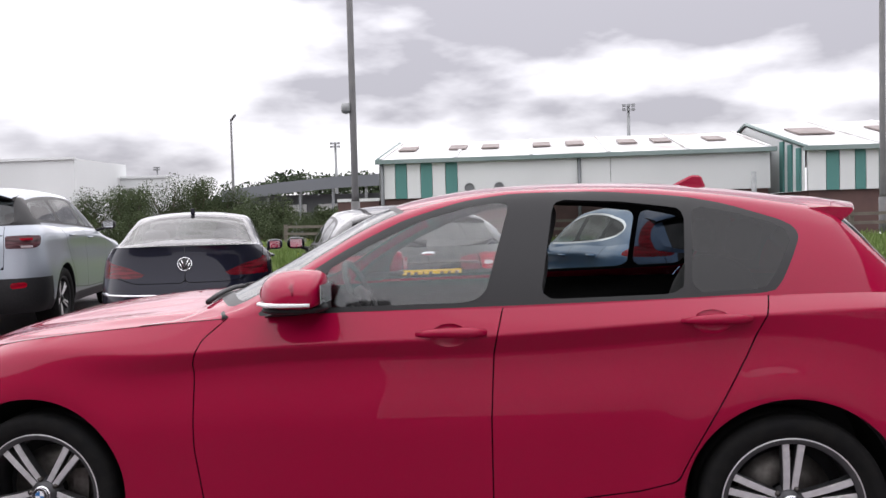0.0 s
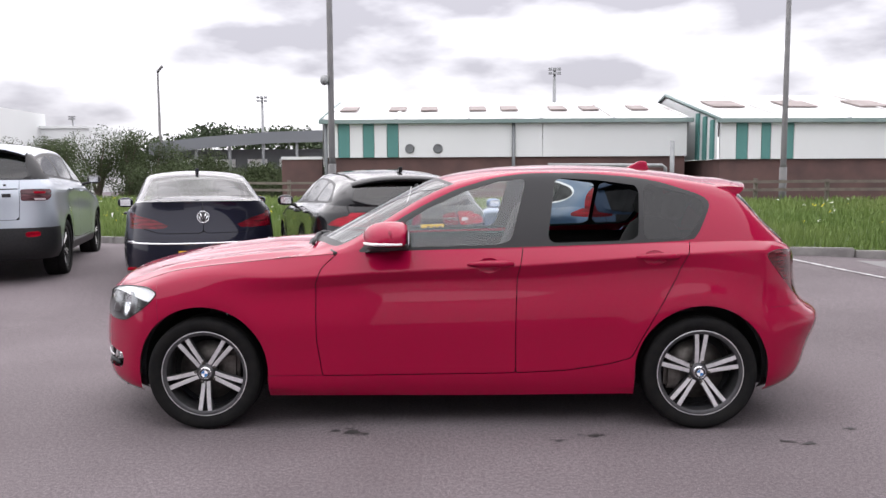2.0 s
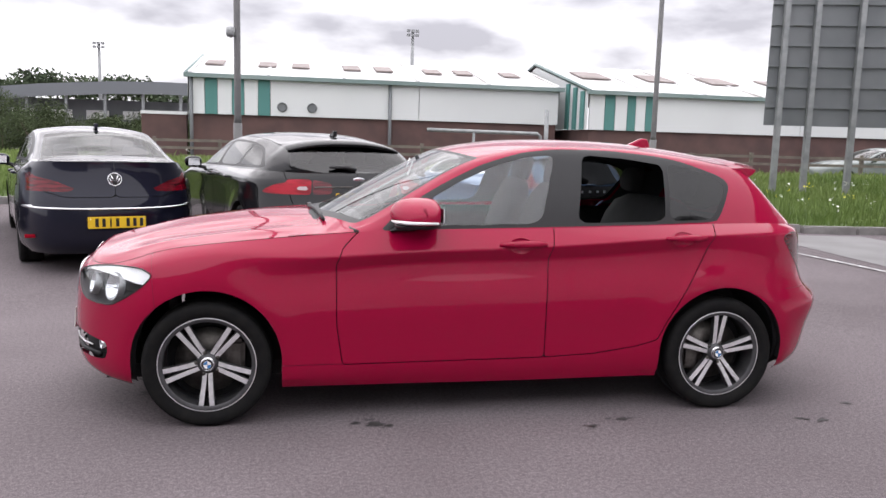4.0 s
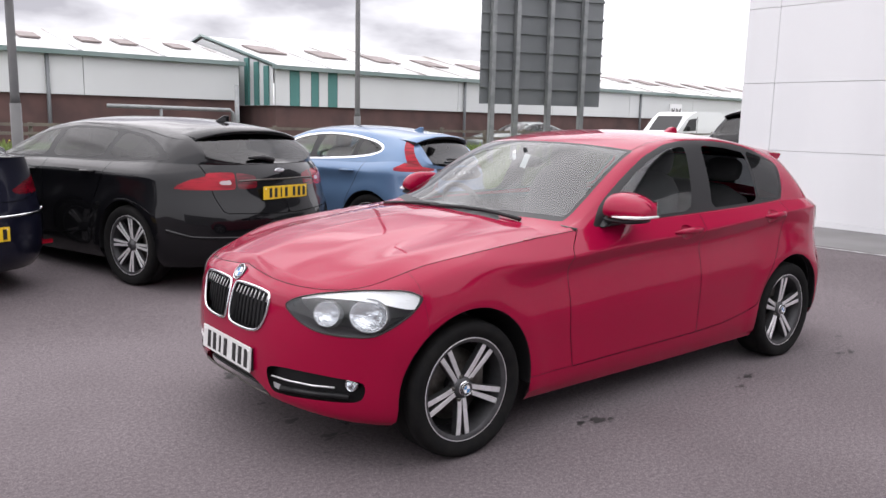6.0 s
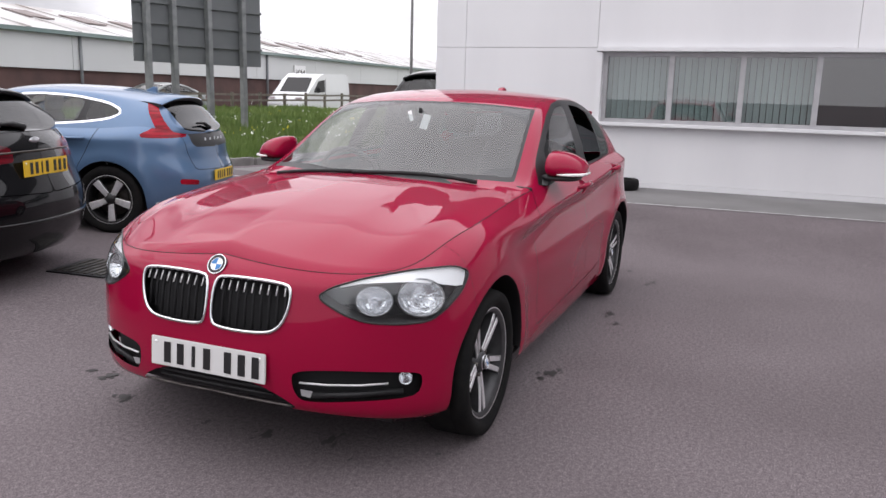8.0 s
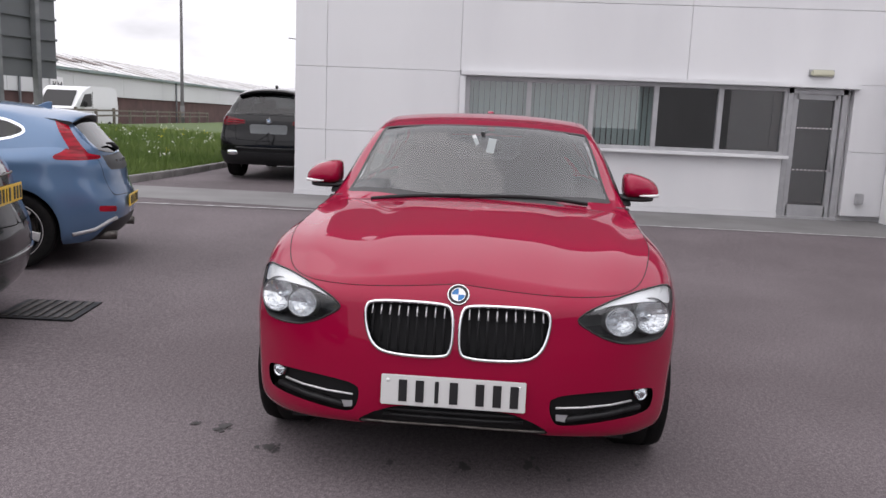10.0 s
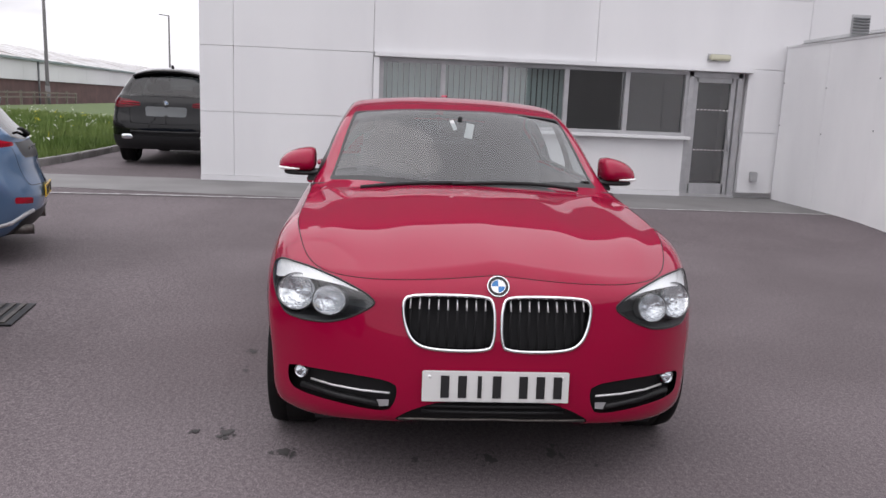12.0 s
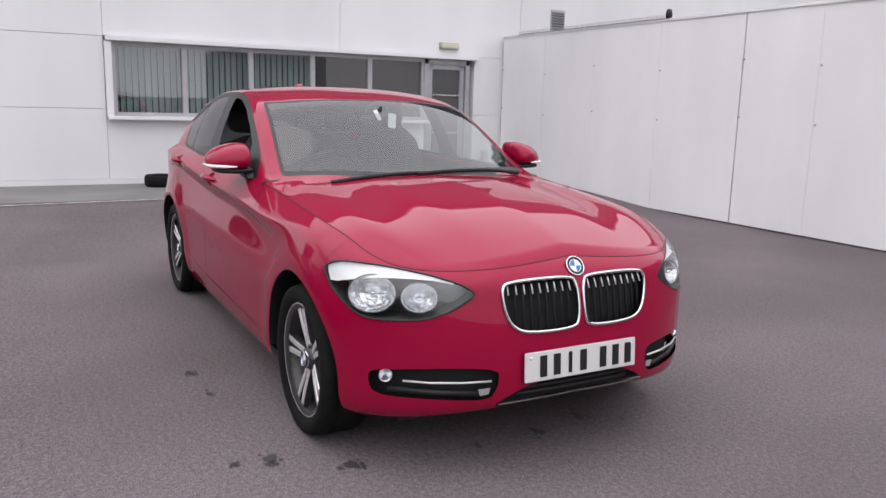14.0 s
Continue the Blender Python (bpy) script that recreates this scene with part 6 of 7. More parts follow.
    # door mirrors: a shell lofted outwards from the door, its top falling to the outer tip
    for sgn in (-1, 1):
        bm = bmesh.new()
        rings = []
        for u, grow in ((0.0, 0.55), (0.03, 0.82), (0.10, 0.96), (0.25, 1.0), (0.45, 1.0), (0.65, 1.0), (0.80, 0.98), (0.92, 0.88), (0.98, 0.68), (1.0, 0.40)):
            y = 0.795 + 0.195 * u
            zb, zt = 1.004, 1.136 - 0.062 * u**2.4
            xf, xr = -0.470 + 0.085 * u**2.2, -0.222 - 0.012 * u
            cx, cz, ax, az = (xf + xr) / 2, (zb + zt) / 2, (xr - xf) / 2 * grow, (zt - zb) / 2 * grow
            ring = []
            for q in range(28):
                w = q * 2 * math.pi / 28
                c, d = math.cos(w), math.sin(w)
                p = 5.0 if c > 0 else 2.5
                r = (abs(c) ** p + abs(d) ** p) ** (-1 / p)
                ring.append(bm.verts.new((cx + ax * r * c + 0.02 * d * (c < 0), sgn * y, cz + az * r * d)))
            rings.append(ring)
        for p, q in zip(rings, rings[1:]):
            for i in range(28):
                bm.faces.new((p[i], p[(i + 1) % 28], q[(i + 1) % 28], q[i]))
        bm.faces.new(rings[0])
        bm.faces.new(rings[-1])
        dm = part("door_mirror", bm, RED, car, "red door mirror with a white indicator strip", True)
        block("mirror_base", (-0.335, sgn * 0.862, 1.000), (0.225, 0.20, 0.034), PLASTIC, dm, "black mirror underside", power=3.0)
        prism("mirror_arm", [(-0.47, 0.962), (-0.33, 0.968), (-0.29, 1.0), (-0.41, 1.0)], 0.735, 0.83, PLASTIC, dm, axis="y", m=Matrix.Diagonal((1, sgn, 1, 1)), bevel=0.008)
        tube("indicator", [(-0.462, sgn * 0.870, 1.022), (-0.448, sgn * 0.925, 1.022), (-0.405, sgn * 0.975, 1.022), (-0.34, sgn * 0.988, 1.022), (-0.25, sgn * 0.988, 1.022)], [0.004, 0.0075, 0.0085, 0.0085, 0.006], BADGEWHITE, dm, "white indicator strip", seg=8)
        box("mirror_glass", (-0.219, sgn * 0.885, 1.055), (0.004, 0.14, 0.066), CHROME, dm)
    # handles
    for sgn in (1, -1):
        for x0, x1, z in ((0.09, 0.335, 0.906), (0.985, 1.21, 0.944)):
            pts = [b.at(k(("x", x)), z + dz, o) for x, dz, o in ((x0, -0.004, 0.002), (x0 + 0.05, 0.0, 0.020), ((x0 + x1) / 2, 0.003, 0.026), (x1 - 0.05, 0.003, 0.022), (x1, 0, 0.004))]
            h = tube("door_handle", [(q.x, q.y * sgn, q.z) for q in pts], [0.007, 0.015, 0.018, 0.018, 0.012], RED, car, seg=12)
            grip = grips[0 if x0 < 0.5 else 1]
            gs, gz = sum(p[0] for p in grip) / 24, sum(p[1] for p in grip) / 24
            bm = bmesh.new()
            rings = [[bm.verts.new((v.x, v.y * sgn, v.z)) for v in (b.at(gs + (ps - gs) * f, gz + (pz - gz) * f, o) for ps, pz in grip)] for f, o in ((1.06, -0.001), (0.90, -0.008), (0.62, -0.017), (0.30, -0.020))]
            for p, q in zip(rings, rings[1:]):
                for i in range(24):
                    bm.faces.new((p[i], p[(i + 1) % 24], q[(i + 1) % 24], q[i]))
            bm.faces.new(rings[-1])
            part("handle_recess", bm, RED, h, "shaded grip hollow", True)
    # wipers and cowl
    tube("cowl", [(x - 0.004, y, z - 0.002) for x, y, z in [(q[0], -q[1], q[2]) for q in hood[-1][::-1, :3]] + [tuple(q[:3]) for q in hood[-1][1:, :3]]], 0.013, PLASTIC, car, seg=8)
    for x0, y0, x1, y1 in ((-0.85, 0.08, -0.785, -0.56), (-0.85, 0.53, -0.84, 0.02)):
        pts = []
        for t in np.linspace(0, 1, 6):
            x, y = x0 + (x1 - x0) * t, y0 + (y1 - y0) * t
            z = float(soft(*zip(*RED_SPEC["green"]["centre"]), [x + 0.03])[0])
            rz = float(soft(*zip(*RED_SPEC["green"]["rail_z"]), [x + 0.03])[0])
            f = abs(y) / 0.72
            pts.append((x, y, rz + (z - rz) * (1 - f**2.3) + 0.014))
        tube("wiper", pts, 0.011, PLASTIC, car, seg=6)
    # mirror behind the screen, and white cards that imitate a reflection in the glass
    rm = block("rear_view_mirror", (-0.20, 0.0, 1.245), (0.05, 0.24, 0.07), PLASTIC, car)
    tube("mirror_stem", [(-0.20, 0, 1.27), (-0.22, 0, 1.325)], 0.012, PLASTIC, rm)
    for yy, z, w, h, tilt in ((0.040, 1.280, 0.022, 0.060, -24), (-0.050, 1.250, 0.045, 0.085, 10)):
        box("label_card", (0, 0, 0), (0.004, w, h), BADGEWHITE, rm, m=pose(-0.262, yy, z, tilt, 20, 0))
    cabin(car, 0.12, 0.95, 0.36, 0.26, 1)
    style = dict(key="red_car_spoke", n=5, pair=(-1, 1), w0=0.021, w1=0.024, o0=0.0125, o1=0.0275, start=-90, cap=CHROME, emblem=True)
    for x, y, t in ((-1.345, -0.755, 2), (1.345, -0.765, 182), (-1.345, 0.755, 20), (1.345, 0.765, 50)):
        wheel(car, x, y, 0.308, 0.311, 0.234, 0.215, style, turn=t)
    for xa in (-1.345, 1.345):
        tube("axle", [(xa, -0.7, 0.308), (xa, 0.7, 0.308)], 0.04, SHELL, car)
    # exhaust tip
    tube("exhaust_tip", [(1.88, -0.45, 0.25), (1.995, -0.45, 0.25)], 0.032, STEEL, car, seg=14)
    return car


red_hatchback()


# ---- the other parked cars ----
FR = (0.0, 0.12, 0.33, 0.55, 0.76, 0.90, 1.0)


def plain_spec(w, x0, x1, zb, hood0, hood1, belt, rear_z, rear_e, green, af=0.8, nf=2.5, ar=0.7, nr=3.0, arch=0.37, wheels=(-1.35, 1.35), under=0.02, wheel_z=0.33, corner_e=None):
    """Sections for an ordinary car: hood0, hood1: bonnet edge at nose and cowl; belt: heights at front door, rear door, tail."""
    lev = lambda top: tuple(zb + (top - zb) * f for f in FR)
    xf, xr = wheels
    door = lambda u: (0.06, 0.022, 0.013, 0.012, under + u, 0.016, 0.085)
    st = [
        (("y", 0.0), lev(hood0), (0.10, 0.02, 0.0, 0.005, 0.025, 0.06, 0.13)),
        (("y", 0.55), lev(hood0 - 0.02), (0.10, 0.02, 0.0, 0.005, 0.02, 0.05, 0.11)),
        (("x", xf - 0.30), lev((hood0 + hood1) / 2 - 0.01), (0.06, 0.015, 0.0, 0.0, 0.012, 0.05, 0.16)),
        (("x", xf), lev(hood1 - 0.06), (0.05, 0.012, 0.0, -0.002, 0.008, 0.045, 0.16)),
        (("x", xf + 0.42), lev(hood1 - 0.02), (0.06, 0.018, 0.012, 0.012, 0.02, 0.03, 0.13)),
        (("x", xf + 0.90), lev(belt[0]), door(0.004)),
        (("x", xf + 1.70), lev(belt[1]), door(0.004)),
        (("x", xr - 0.42), lev(belt[1] + 0.01), door(0.0)),
        (("x", xr), lev(belt[1] + 0.02), (0.06, 0.015, 0.0, -0.005, 0.006, 0.02, 0.10)),
        (("x", xr + 0.36), lev(belt[2]), (0.07, 0.018, 0.0, 0.0, 0.016, 0.035, 0.11)),
        (("r", w * 0.68), rear_z, corner_e or rear_e),
        (("r", 0.0), rear_z, tuple(e + 0.01 for e in rear_e)),
    ]
    return dict(w=w, x0=x0, x1=x1, af=af, nf=nf, ar=ar, nr=nr, step=0.04, nv=34, stations=st, flares=((xf, arch + 0.05, wheel_z, 0.008), (xr, arch + 0.05, wheel_z, 0.010)), hood=((x0, hood0 - 0.03), (x0 + 0.12, hood0), ((x0 + green["x0"]) / 2, (hood0 + hood1) / 2 + 0.05), (green["x0"] + 0.4, hood1 + 0.04)), green=green)


def parked_car(name, label, spec, place, heading, paint_mat, f):
    """A parked car seen mainly from behind: f holds its windows, lamps and trim."""
    th = math.atan2(-math.cos(math.radians(heading)), -math.sin(math.radians(heading)))
    rot = Matrix.Rotation(th, 4, "Z")
    car = empty(name, Matrix.Translation(Vector((*place, rise(*place) + 0.012)) - rot @ Vector((spec["x1"], 0, 0))) @ rot)
    tagged(car, label, "car", group="parked cars")
    b = Body(spec)
    k = b.key
    pt = lambda q: (k((q[0], q[1])), q[2])
    arches = f["arches"]
    lower = arch_cut(grid_mesh(b.P), arches)
    xz, sz = (lambda vf: vf[0][:, [0, 2]]), (lambda vf: vf[0][:, [3, 2]])
    # lamps and lower trim are cut out of the skin
    for nm, m, poly, times in f["patches"]:
        o = rounded([pt(q) for q in poly], times) if times else np.array([pt(q) for q in poly])
        g = inside_of(sz(lower), o)
        piece = clip(lower, g)
        lower = clip(lower, -g)
        if nm.endswith("lamp"):
            panel(nm, piece, m, car, "two")
        else:
            panel(nm, piece, m, car)
    if "black_below" in f:
        g = f["black_below"](lower[0]) - lower[0][:, 2]
        panel("lower_cladding", clip(lower, g), PLASTIC, car, label="black lower bumper and sills")
        lower = clip(lower, -g)
    for poly in f["doors"]:
        g = np.where(lower[0][:, 1] < -0.4, inside_of(xz(lower), poly), -1.0)
        panel("door", clip(lower, g - 0.003), paint_mat, car, "two")
        lower = clip(lower, -g - 0.003)
    ts = f["tailgate"]
    g = inside_of(np.c_[np.abs(lower[0][:, 1]), lower[0][:, 2]], ts)
    g = np.where(lower[0][:, 0] > spec["x1"] - 0.6, g, -1.0)
    panel("tailgate", clip(lower, g - 0.003), paint_mat, car)
    lower = clip(lower, -g - 0.003)
    panel("body_side", lower, paint_mat, car)
    inner = arch_cut(grid_mesh(b.P[::2, ::2]), arches, 0.02)
    panel("inner_shell", clip(inner, min(spec["stations"][5][1][6], spec["stations"][10][1][6]) - 0.03 - inner[0][:, 2]), SHELL, car, inset=0.045)
    arch_parts(car, b, arches)
    box("underbody", ((spec["x0"] + spec["x1"]) / 2, 0, spec["stations"][0][1][0] + 0.06), (spec["x1"] - spec["x0"] - 0.7, spec["w"] * 1.5, 0.08), SHELL, car)
    hx = spec["green"]["x0"] + 0.18
    panel("bonnet", grid_mesh(b.bonnet(("y", spec["w"] * 0.78), ("x", hx + 0.16), hx, spec["hood"][-1][1] - 0.01, 0.008)), paint_mat, car)
    # glass house
    top = grid_mesh(b.T)
    w_of, x_of, y_of = (lambda vf: vf[0][:, 4]), (lambda vf: vf[0][:, 0]), (lambda vf: np.abs(vf[0][:, 1]))
    dlo = rounded(f["dlo"], 1, 0.2)
    g = np.minimum(inside_of(xz(top), dlo), (0.47 - w_of(top)) * 0.6)
    trim, roof = clip(top, g), clip(top, -g)
    for poly, gm in f["windows"]:
        gg = inside_of(xz(trim), rounded(poly, 1, 0.12))
        piece = clip(trim, gg)
        trim = clip(trim, -gg)
        for o in panel("side_window", piece, gm, car, "two"):
            o.visible_shadow = False
    if "moulding" in f:
        ring = 0.020 - inside_of(xz(trim), dlo)
        panel("window_moulding", clip(trim, ring), f["moulding"], car, "two", "thin chrome window moulding")
        trim = clip(trim, -ring)
    panel("window_surround", trim, TRIM, car, "two")
    yr = lambda x: soft(*zip(*spec["green"]["rail_y"]), x)
    xh = f["header"]
    g = np.minimum.reduce([yr(x_of(roof)) - 0.05 - y_of(roof), (xh + 0.10 * (y_of(roof) / 0.55) ** 2) - x_of(roof), w_of(roof) - 0.46])
    ws = panel("windscreen", clip(roof, g), GLASS, car)
    ws.visible_shadow = False
    roof = clip(roof, -g)
    rx0, rx1, ry0, ry1 = f["rear_screen"]
    frac = np.clip((x_of(roof) - rx0) / (rx1 - rx0), 0, 1)
    g = np.minimum.reduce([x_of(roof) - rx0 - 0.04 * (1 - (y_of(roof) / ry0) ** 2) * f.get("screen_bow", 1), rx1 - x_of(roof), ry0 + (ry1 - ry0) * frac - y_of(roof), w_of(roof) - 0.40])
    scr = clip(roof, g)
    roof = clip(roof, -g)
    rs = panel("rear_screen", scr, f.get("rear_glass", TINT), car)
    rs.visible_shadow = False
    for nm, m, gf in f.get("roof_patches", ()):
        g = gf(roof[0])
        panel(nm, clip(roof, g), m, car, "two" if nm.endswith("lamp") else "join")
        roof = clip(roof, -g)
    panel("roof", roof, f.get("roof_paint", paint_mat), car)
    cabin(car, f["seats"][0], f["seats"][1], spec["w"] * 0.42, f["seats"][2], 1)
    # spoiler over the rear screen
    if "lip" in f:
        roof_lip(car, spec["green"], *f["lip"], paint_mat, TRIM)
    # mirrors, handles, plate, wheels
    mx, mz = f["mirror"]
    for sgn in (-1, 1):
        dm = block("door_mirror", (mx, sgn * (spec["w"] + 0.08), mz), (0.11, 0.20, 0.135), f.get("mirror_mat", paint_mat), car, power=2.8)
        tube("mirror_arm", [(mx, sgn * (spec["w"] - 0.10), mz - 0.08), (mx, sgn * (spec["w"] + 0.02), mz - 0.05)], 0.022, PLASTIC, dm)
        box("mirror_glass", (mx + 0.054, sgn * (spec["w"] + 0.08), mz), (0.006, 0.13, 0.085), CHROME, dm)
        for x, z in f["handles"]:
            pts = [b.at(k(("x", x + dx)), z, o) for dx, o in ((-0.10, 0.004), (-0.05, 0.03), (0.05, 0.03), (0.10, 0.004))]
            tube("door_handle", [(q.x, q.y * sgn, q.z) for q in pts], 0.013, f.get("handle_mat", paint_mat), car, seg=8)
    pz = f["plate_z"]
    pp = b.at(b.S, pz, 0.014)
    if f.get("plated", True):
        plate(car, pose(pp.x, 0, pz, 0, 0, 90), PLATEY, 7)
    for bar in f.get("bars", ()):
        nm, m, r, pts = bar
        keys = [pt(p) for p in pts]
        fine = [tuple(np.array(u) * (1 - t) + np.array(v) * t) for u, v in zip(keys, keys[1:]) for t in np.linspace(0, 1, 8)[:-1]] + [keys[-1]]
        q = [b.at(*p, 0.004) for p in fine]
        line = [(v.x, v.y, v.z) for v in q] + [(v.x, -v.y, v.z) for v in q[::-1][(1 if pts[-1][1] == 0.0 else 0):]]
        tube(nm, line, r, m, car, seg=6)
    for nm, m, z, y, r in f.get("pipes", ()):
        for sgn in (-1, 1):
            tube(nm, [(spec["x1"] - 0.30, sgn * y, z), (spec["x1"] - 0.07, sgn * y, z)], r, m, car, seg=14)
    for nm, m, c, size in f.get("boxes", ()):
        box(nm, c, size, m, car, bevel=0.006)
    fin = f.get("fin")
    if fin:
        prism("roof_aerial", [(fin[0] - 0.10, 0), (fin[0] + 0.07, 0), (fin[0] + 0.07, 0.06), (fin[0] + 0.03, 0.06)], -0.02, 0.02, f.get("fin_mat", paint_mat), car, axis="y", m=Matrix.Translation((0, 0, fin[1])), bevel=0.006)
    r, rim, wid, style = f["wheel"]
    for (xa, za, ra) in arches:
        for sgn in (-1, 1):
            wheel(car, xa, sgn * (spec["w"] - wid / 2 - 0.012), r, r, rim, wid, style, f.get("rim_mat", ALLOY), f.get("rim_dark", ALLOYD), turn=20 + 40 * sgn + xa * 13)
    for q in f.get("extra", ()):
        q(car, b)
    return car


def round_badge(car, m):
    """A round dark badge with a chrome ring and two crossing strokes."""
    bd = lathe("badge", [(0.001, -0.002), (0.052, -0.002), (0.066, 0.006)], 28, INK, car, m=m)
    lathe("badge_ring", [(0.056, -0.003), (0.059, -0.008), (0.064, -0.007), (0.067, 0.004)], 28, CHROME, bd, m=m)
    for a, b in (((-0.032, 0.038), (-0.006, -0.02)), ((0.032, 0.038), (0.006, -0.02)), ((-0.045, 0.012), (-0.022, -0.042)), ((0.045, 0.012), (0.022, -0.042))):
        tube("badge_stroke", [(a[0], -0.005, a[1]), (b[0], -0.005, b[1])], 0.0055, CHROME, bd, seg=5).matrix_basis = m
    return bd


MULTI = dict(key="multi_spoke", n=8, pair=(-1, 1), w0=0.017, w1=0.024, o0=0.009, o1=0.022)
FIVE = dict(key="five_spoke", n=5, pair=(-1, 1), w0=0.022, w1=0.030, o0=0.010, o1=0.030)
BLADE = dict(key="blade_spoke", n=5, pair=(0,), w0=0.05, w1=0.075, o0=0.0, o1=0.0)

# -- dark saloon coupe --
cc_green = dict(
    x0=-0.95, x1=2.33, crown=2.3,
    centre=((-0.95, 0.93), (-0.75, 1.03), (-0.35, 1.23), (0.0, 1.36), (0.3, 1.41), (0.6, 1.42), (0.95, 1.405), (1.3, 1.35), (1.65, 1.235), (1.95, 1.125), (2.1, 1.092), (2.33, 1.085)),
    rail_z=((-0.95, 0.90), (-0.60, 1.0), (-0.2, 1.2), (0.1, 1.31), (0.5, 1.365), (0.9, 1.35), (1.3, 1.28), (1.65, 1.17), (1.95, 1.075), (2.33, 1.05)),
    rail_y=((-0.95, 0.76), (-0.5, 0.70), (0.0, 0.615), (0.5, 0.57), (1.0, 0.56), (1.6, 0.58), (2.33, 0.64)),
)
cc = plain_spec(0.815, -2.305, 2.495, 0.19, 0.76, 0.99, (0.98, 1.01, 1.05), (0.20, 0.30, 0.46, 0.63, 0.80, 0.98, 1.075), (0.10, 0.02, 0.0, 0.008, 0.05, 0.09, 0.10), cc_green, wheels=(-1.355, 1.355), ar=0.85, nr=2.7)
cc_f = dict(
    arches=((-1.355, 0.33, 0.365), (1.355, 0.33, 0.365)),
    patches=[
        ("tail_lamp", LAMPDARK, [("r", 0.36, 0.80), ("r", 0.36, 0.825), ("r", 0.55, 0.895), ("r", 0.74, 0.94), ("x", 2.12, 0.965), ("x", 1.98, 0.955), ("x", 2.04, 0.86), ("r", 0.78, 0.795), ("r", 0.5, 0.795)], 0),
    ],
    doors=[[(-0.62, 0.32), (-0.66, 0.8), (-0.5, 1.2), (0.52, 1.2), (0.44, 0.9), (0.42, 0.34)], [(0.42, 0.34), (0.44, 0.9), (0.52, 1.2), (1.5, 1.2), (1.35, 0.95), (1.08, 0.62), (0.98, 0.42)]],
    tailgate=[(0.0, 0.745), (0.44, 0.745), (0.62, 0.80), (0.70, 0.96), (0.72, 1.2), (0.0, 1.2)],
    dlo=[(-0.52, 1.0), (0.4, 1.03), (1.3, 1.05), (1.62, 1.075), (1.50, 1.17), (1.2, 1.27), (0.8, 1.335), (0.45, 1.345), (0.1, 1.285), (-0.2, 1.17)],
    windows=[([(-0.38, 1.03), (0.38, 1.05), (0.42, 1.31), (0.1, 1.25), (-0.15, 1.15)], GLASS), ([(0.48, 1.06), (1.3, 1.075), (1.42, 1.12), (1.15, 1.23), (0.8, 1.305), (0.5, 1.31)], GLASS)],
    header=-0.02, rear_screen=(1.18, 1.93, 0.51, 0.61), screen_bow=1.5, rear_glass=BACKGLASS,
    seats=(0.15, 1.05, 0.22), mirror=(-0.45, 1.0), handles=((0.25, 0.90), (1.12, 0.92)), plate_z=0.51,
    bars=[("chrome_strip", CHROME, 0.011, [("x", 2.20, 0.655), ("r", 0.78, 0.645), ("r", 0.5, 0.64), ("r", 0.25, 0.638), ("r", 0.0, 0.638)])],
    boxes=[("roof_sensor", PLASTIC, (1.08, 0, 1.41), (0.06, 0.035, 0.03))],
    fin=(1.08, 1.39), wheel=(0.325, 0.235, 0.225, FIVE),
    extra=[
        lambda car, b: round_badge(car, Matrix.Translation(b.at(b.S, 0.915, 0.004)) @ pose(0, 0, 0, 0, 0, 90) @ pose(0, 0, 0, -12)),
        lambda car, b: [box("reflector", (b.at(b.key(("r", 0.70)), 0.37, 0.0).x, sy * 0.70, 0.37), (0.02, 0.16, 0.035), LAMPRED, car, bevel=0.004) for sy in (-1, 1)],
    ],
)
parked_car("dark_saloon", "dark navy four-door saloon coupe with smoked tail lamps", cc, (-2.62, 3.25), -20, NAVY, cc_f)

# -- black estate --
xf_green = dict(
    x0=-1.0, x1=2.42, crown=2.4,
    centre=((-1.0, 0.95), (-0.8, 1.044), (-0.4, 1.218), (-0.02, 1.355), (0.3, 1.41), (0.7, 1.43), (1.2, 1.425), (1.7, 1.395), (2.02, 1.35), (2.12, 1.296), (2.30, 1.139), (2.42, 1.039)),
    rail_z=((-1.0, 0.93), (-0.6, 1.026), (-0.2, 1.2), (0.15, 1.315), (0.6, 1.37), (1.1, 1.36), (1.6, 1.32), (2.0, 1.27), (2.15, 1.2), (2.30, 1.096), (2.42, 1.035)),
    rail_y=((-1.0, 0.82), (-0.5, 0.75), (0.0, 0.67), (0.5, 0.63), (1.2, 0.62), (1.8, 0.60), (2.42, 0.62)),
)
xf = plain_spec(0.9385, -2.365, 2.605, 0.20, 0.80, 1.02, (1.0, 1.03, 1.055), (0.21, 0.31, 0.47, 0.63, 0.79, 0.94, 1.045), (0.12, 0.035, 0.0, 0.006, 0.06, 0.10, 0.17), xf_green, wheels=(-1.4545, 1.60), ar=0.8, nr=2.35, wheel_z=0.345, arch=0.385)
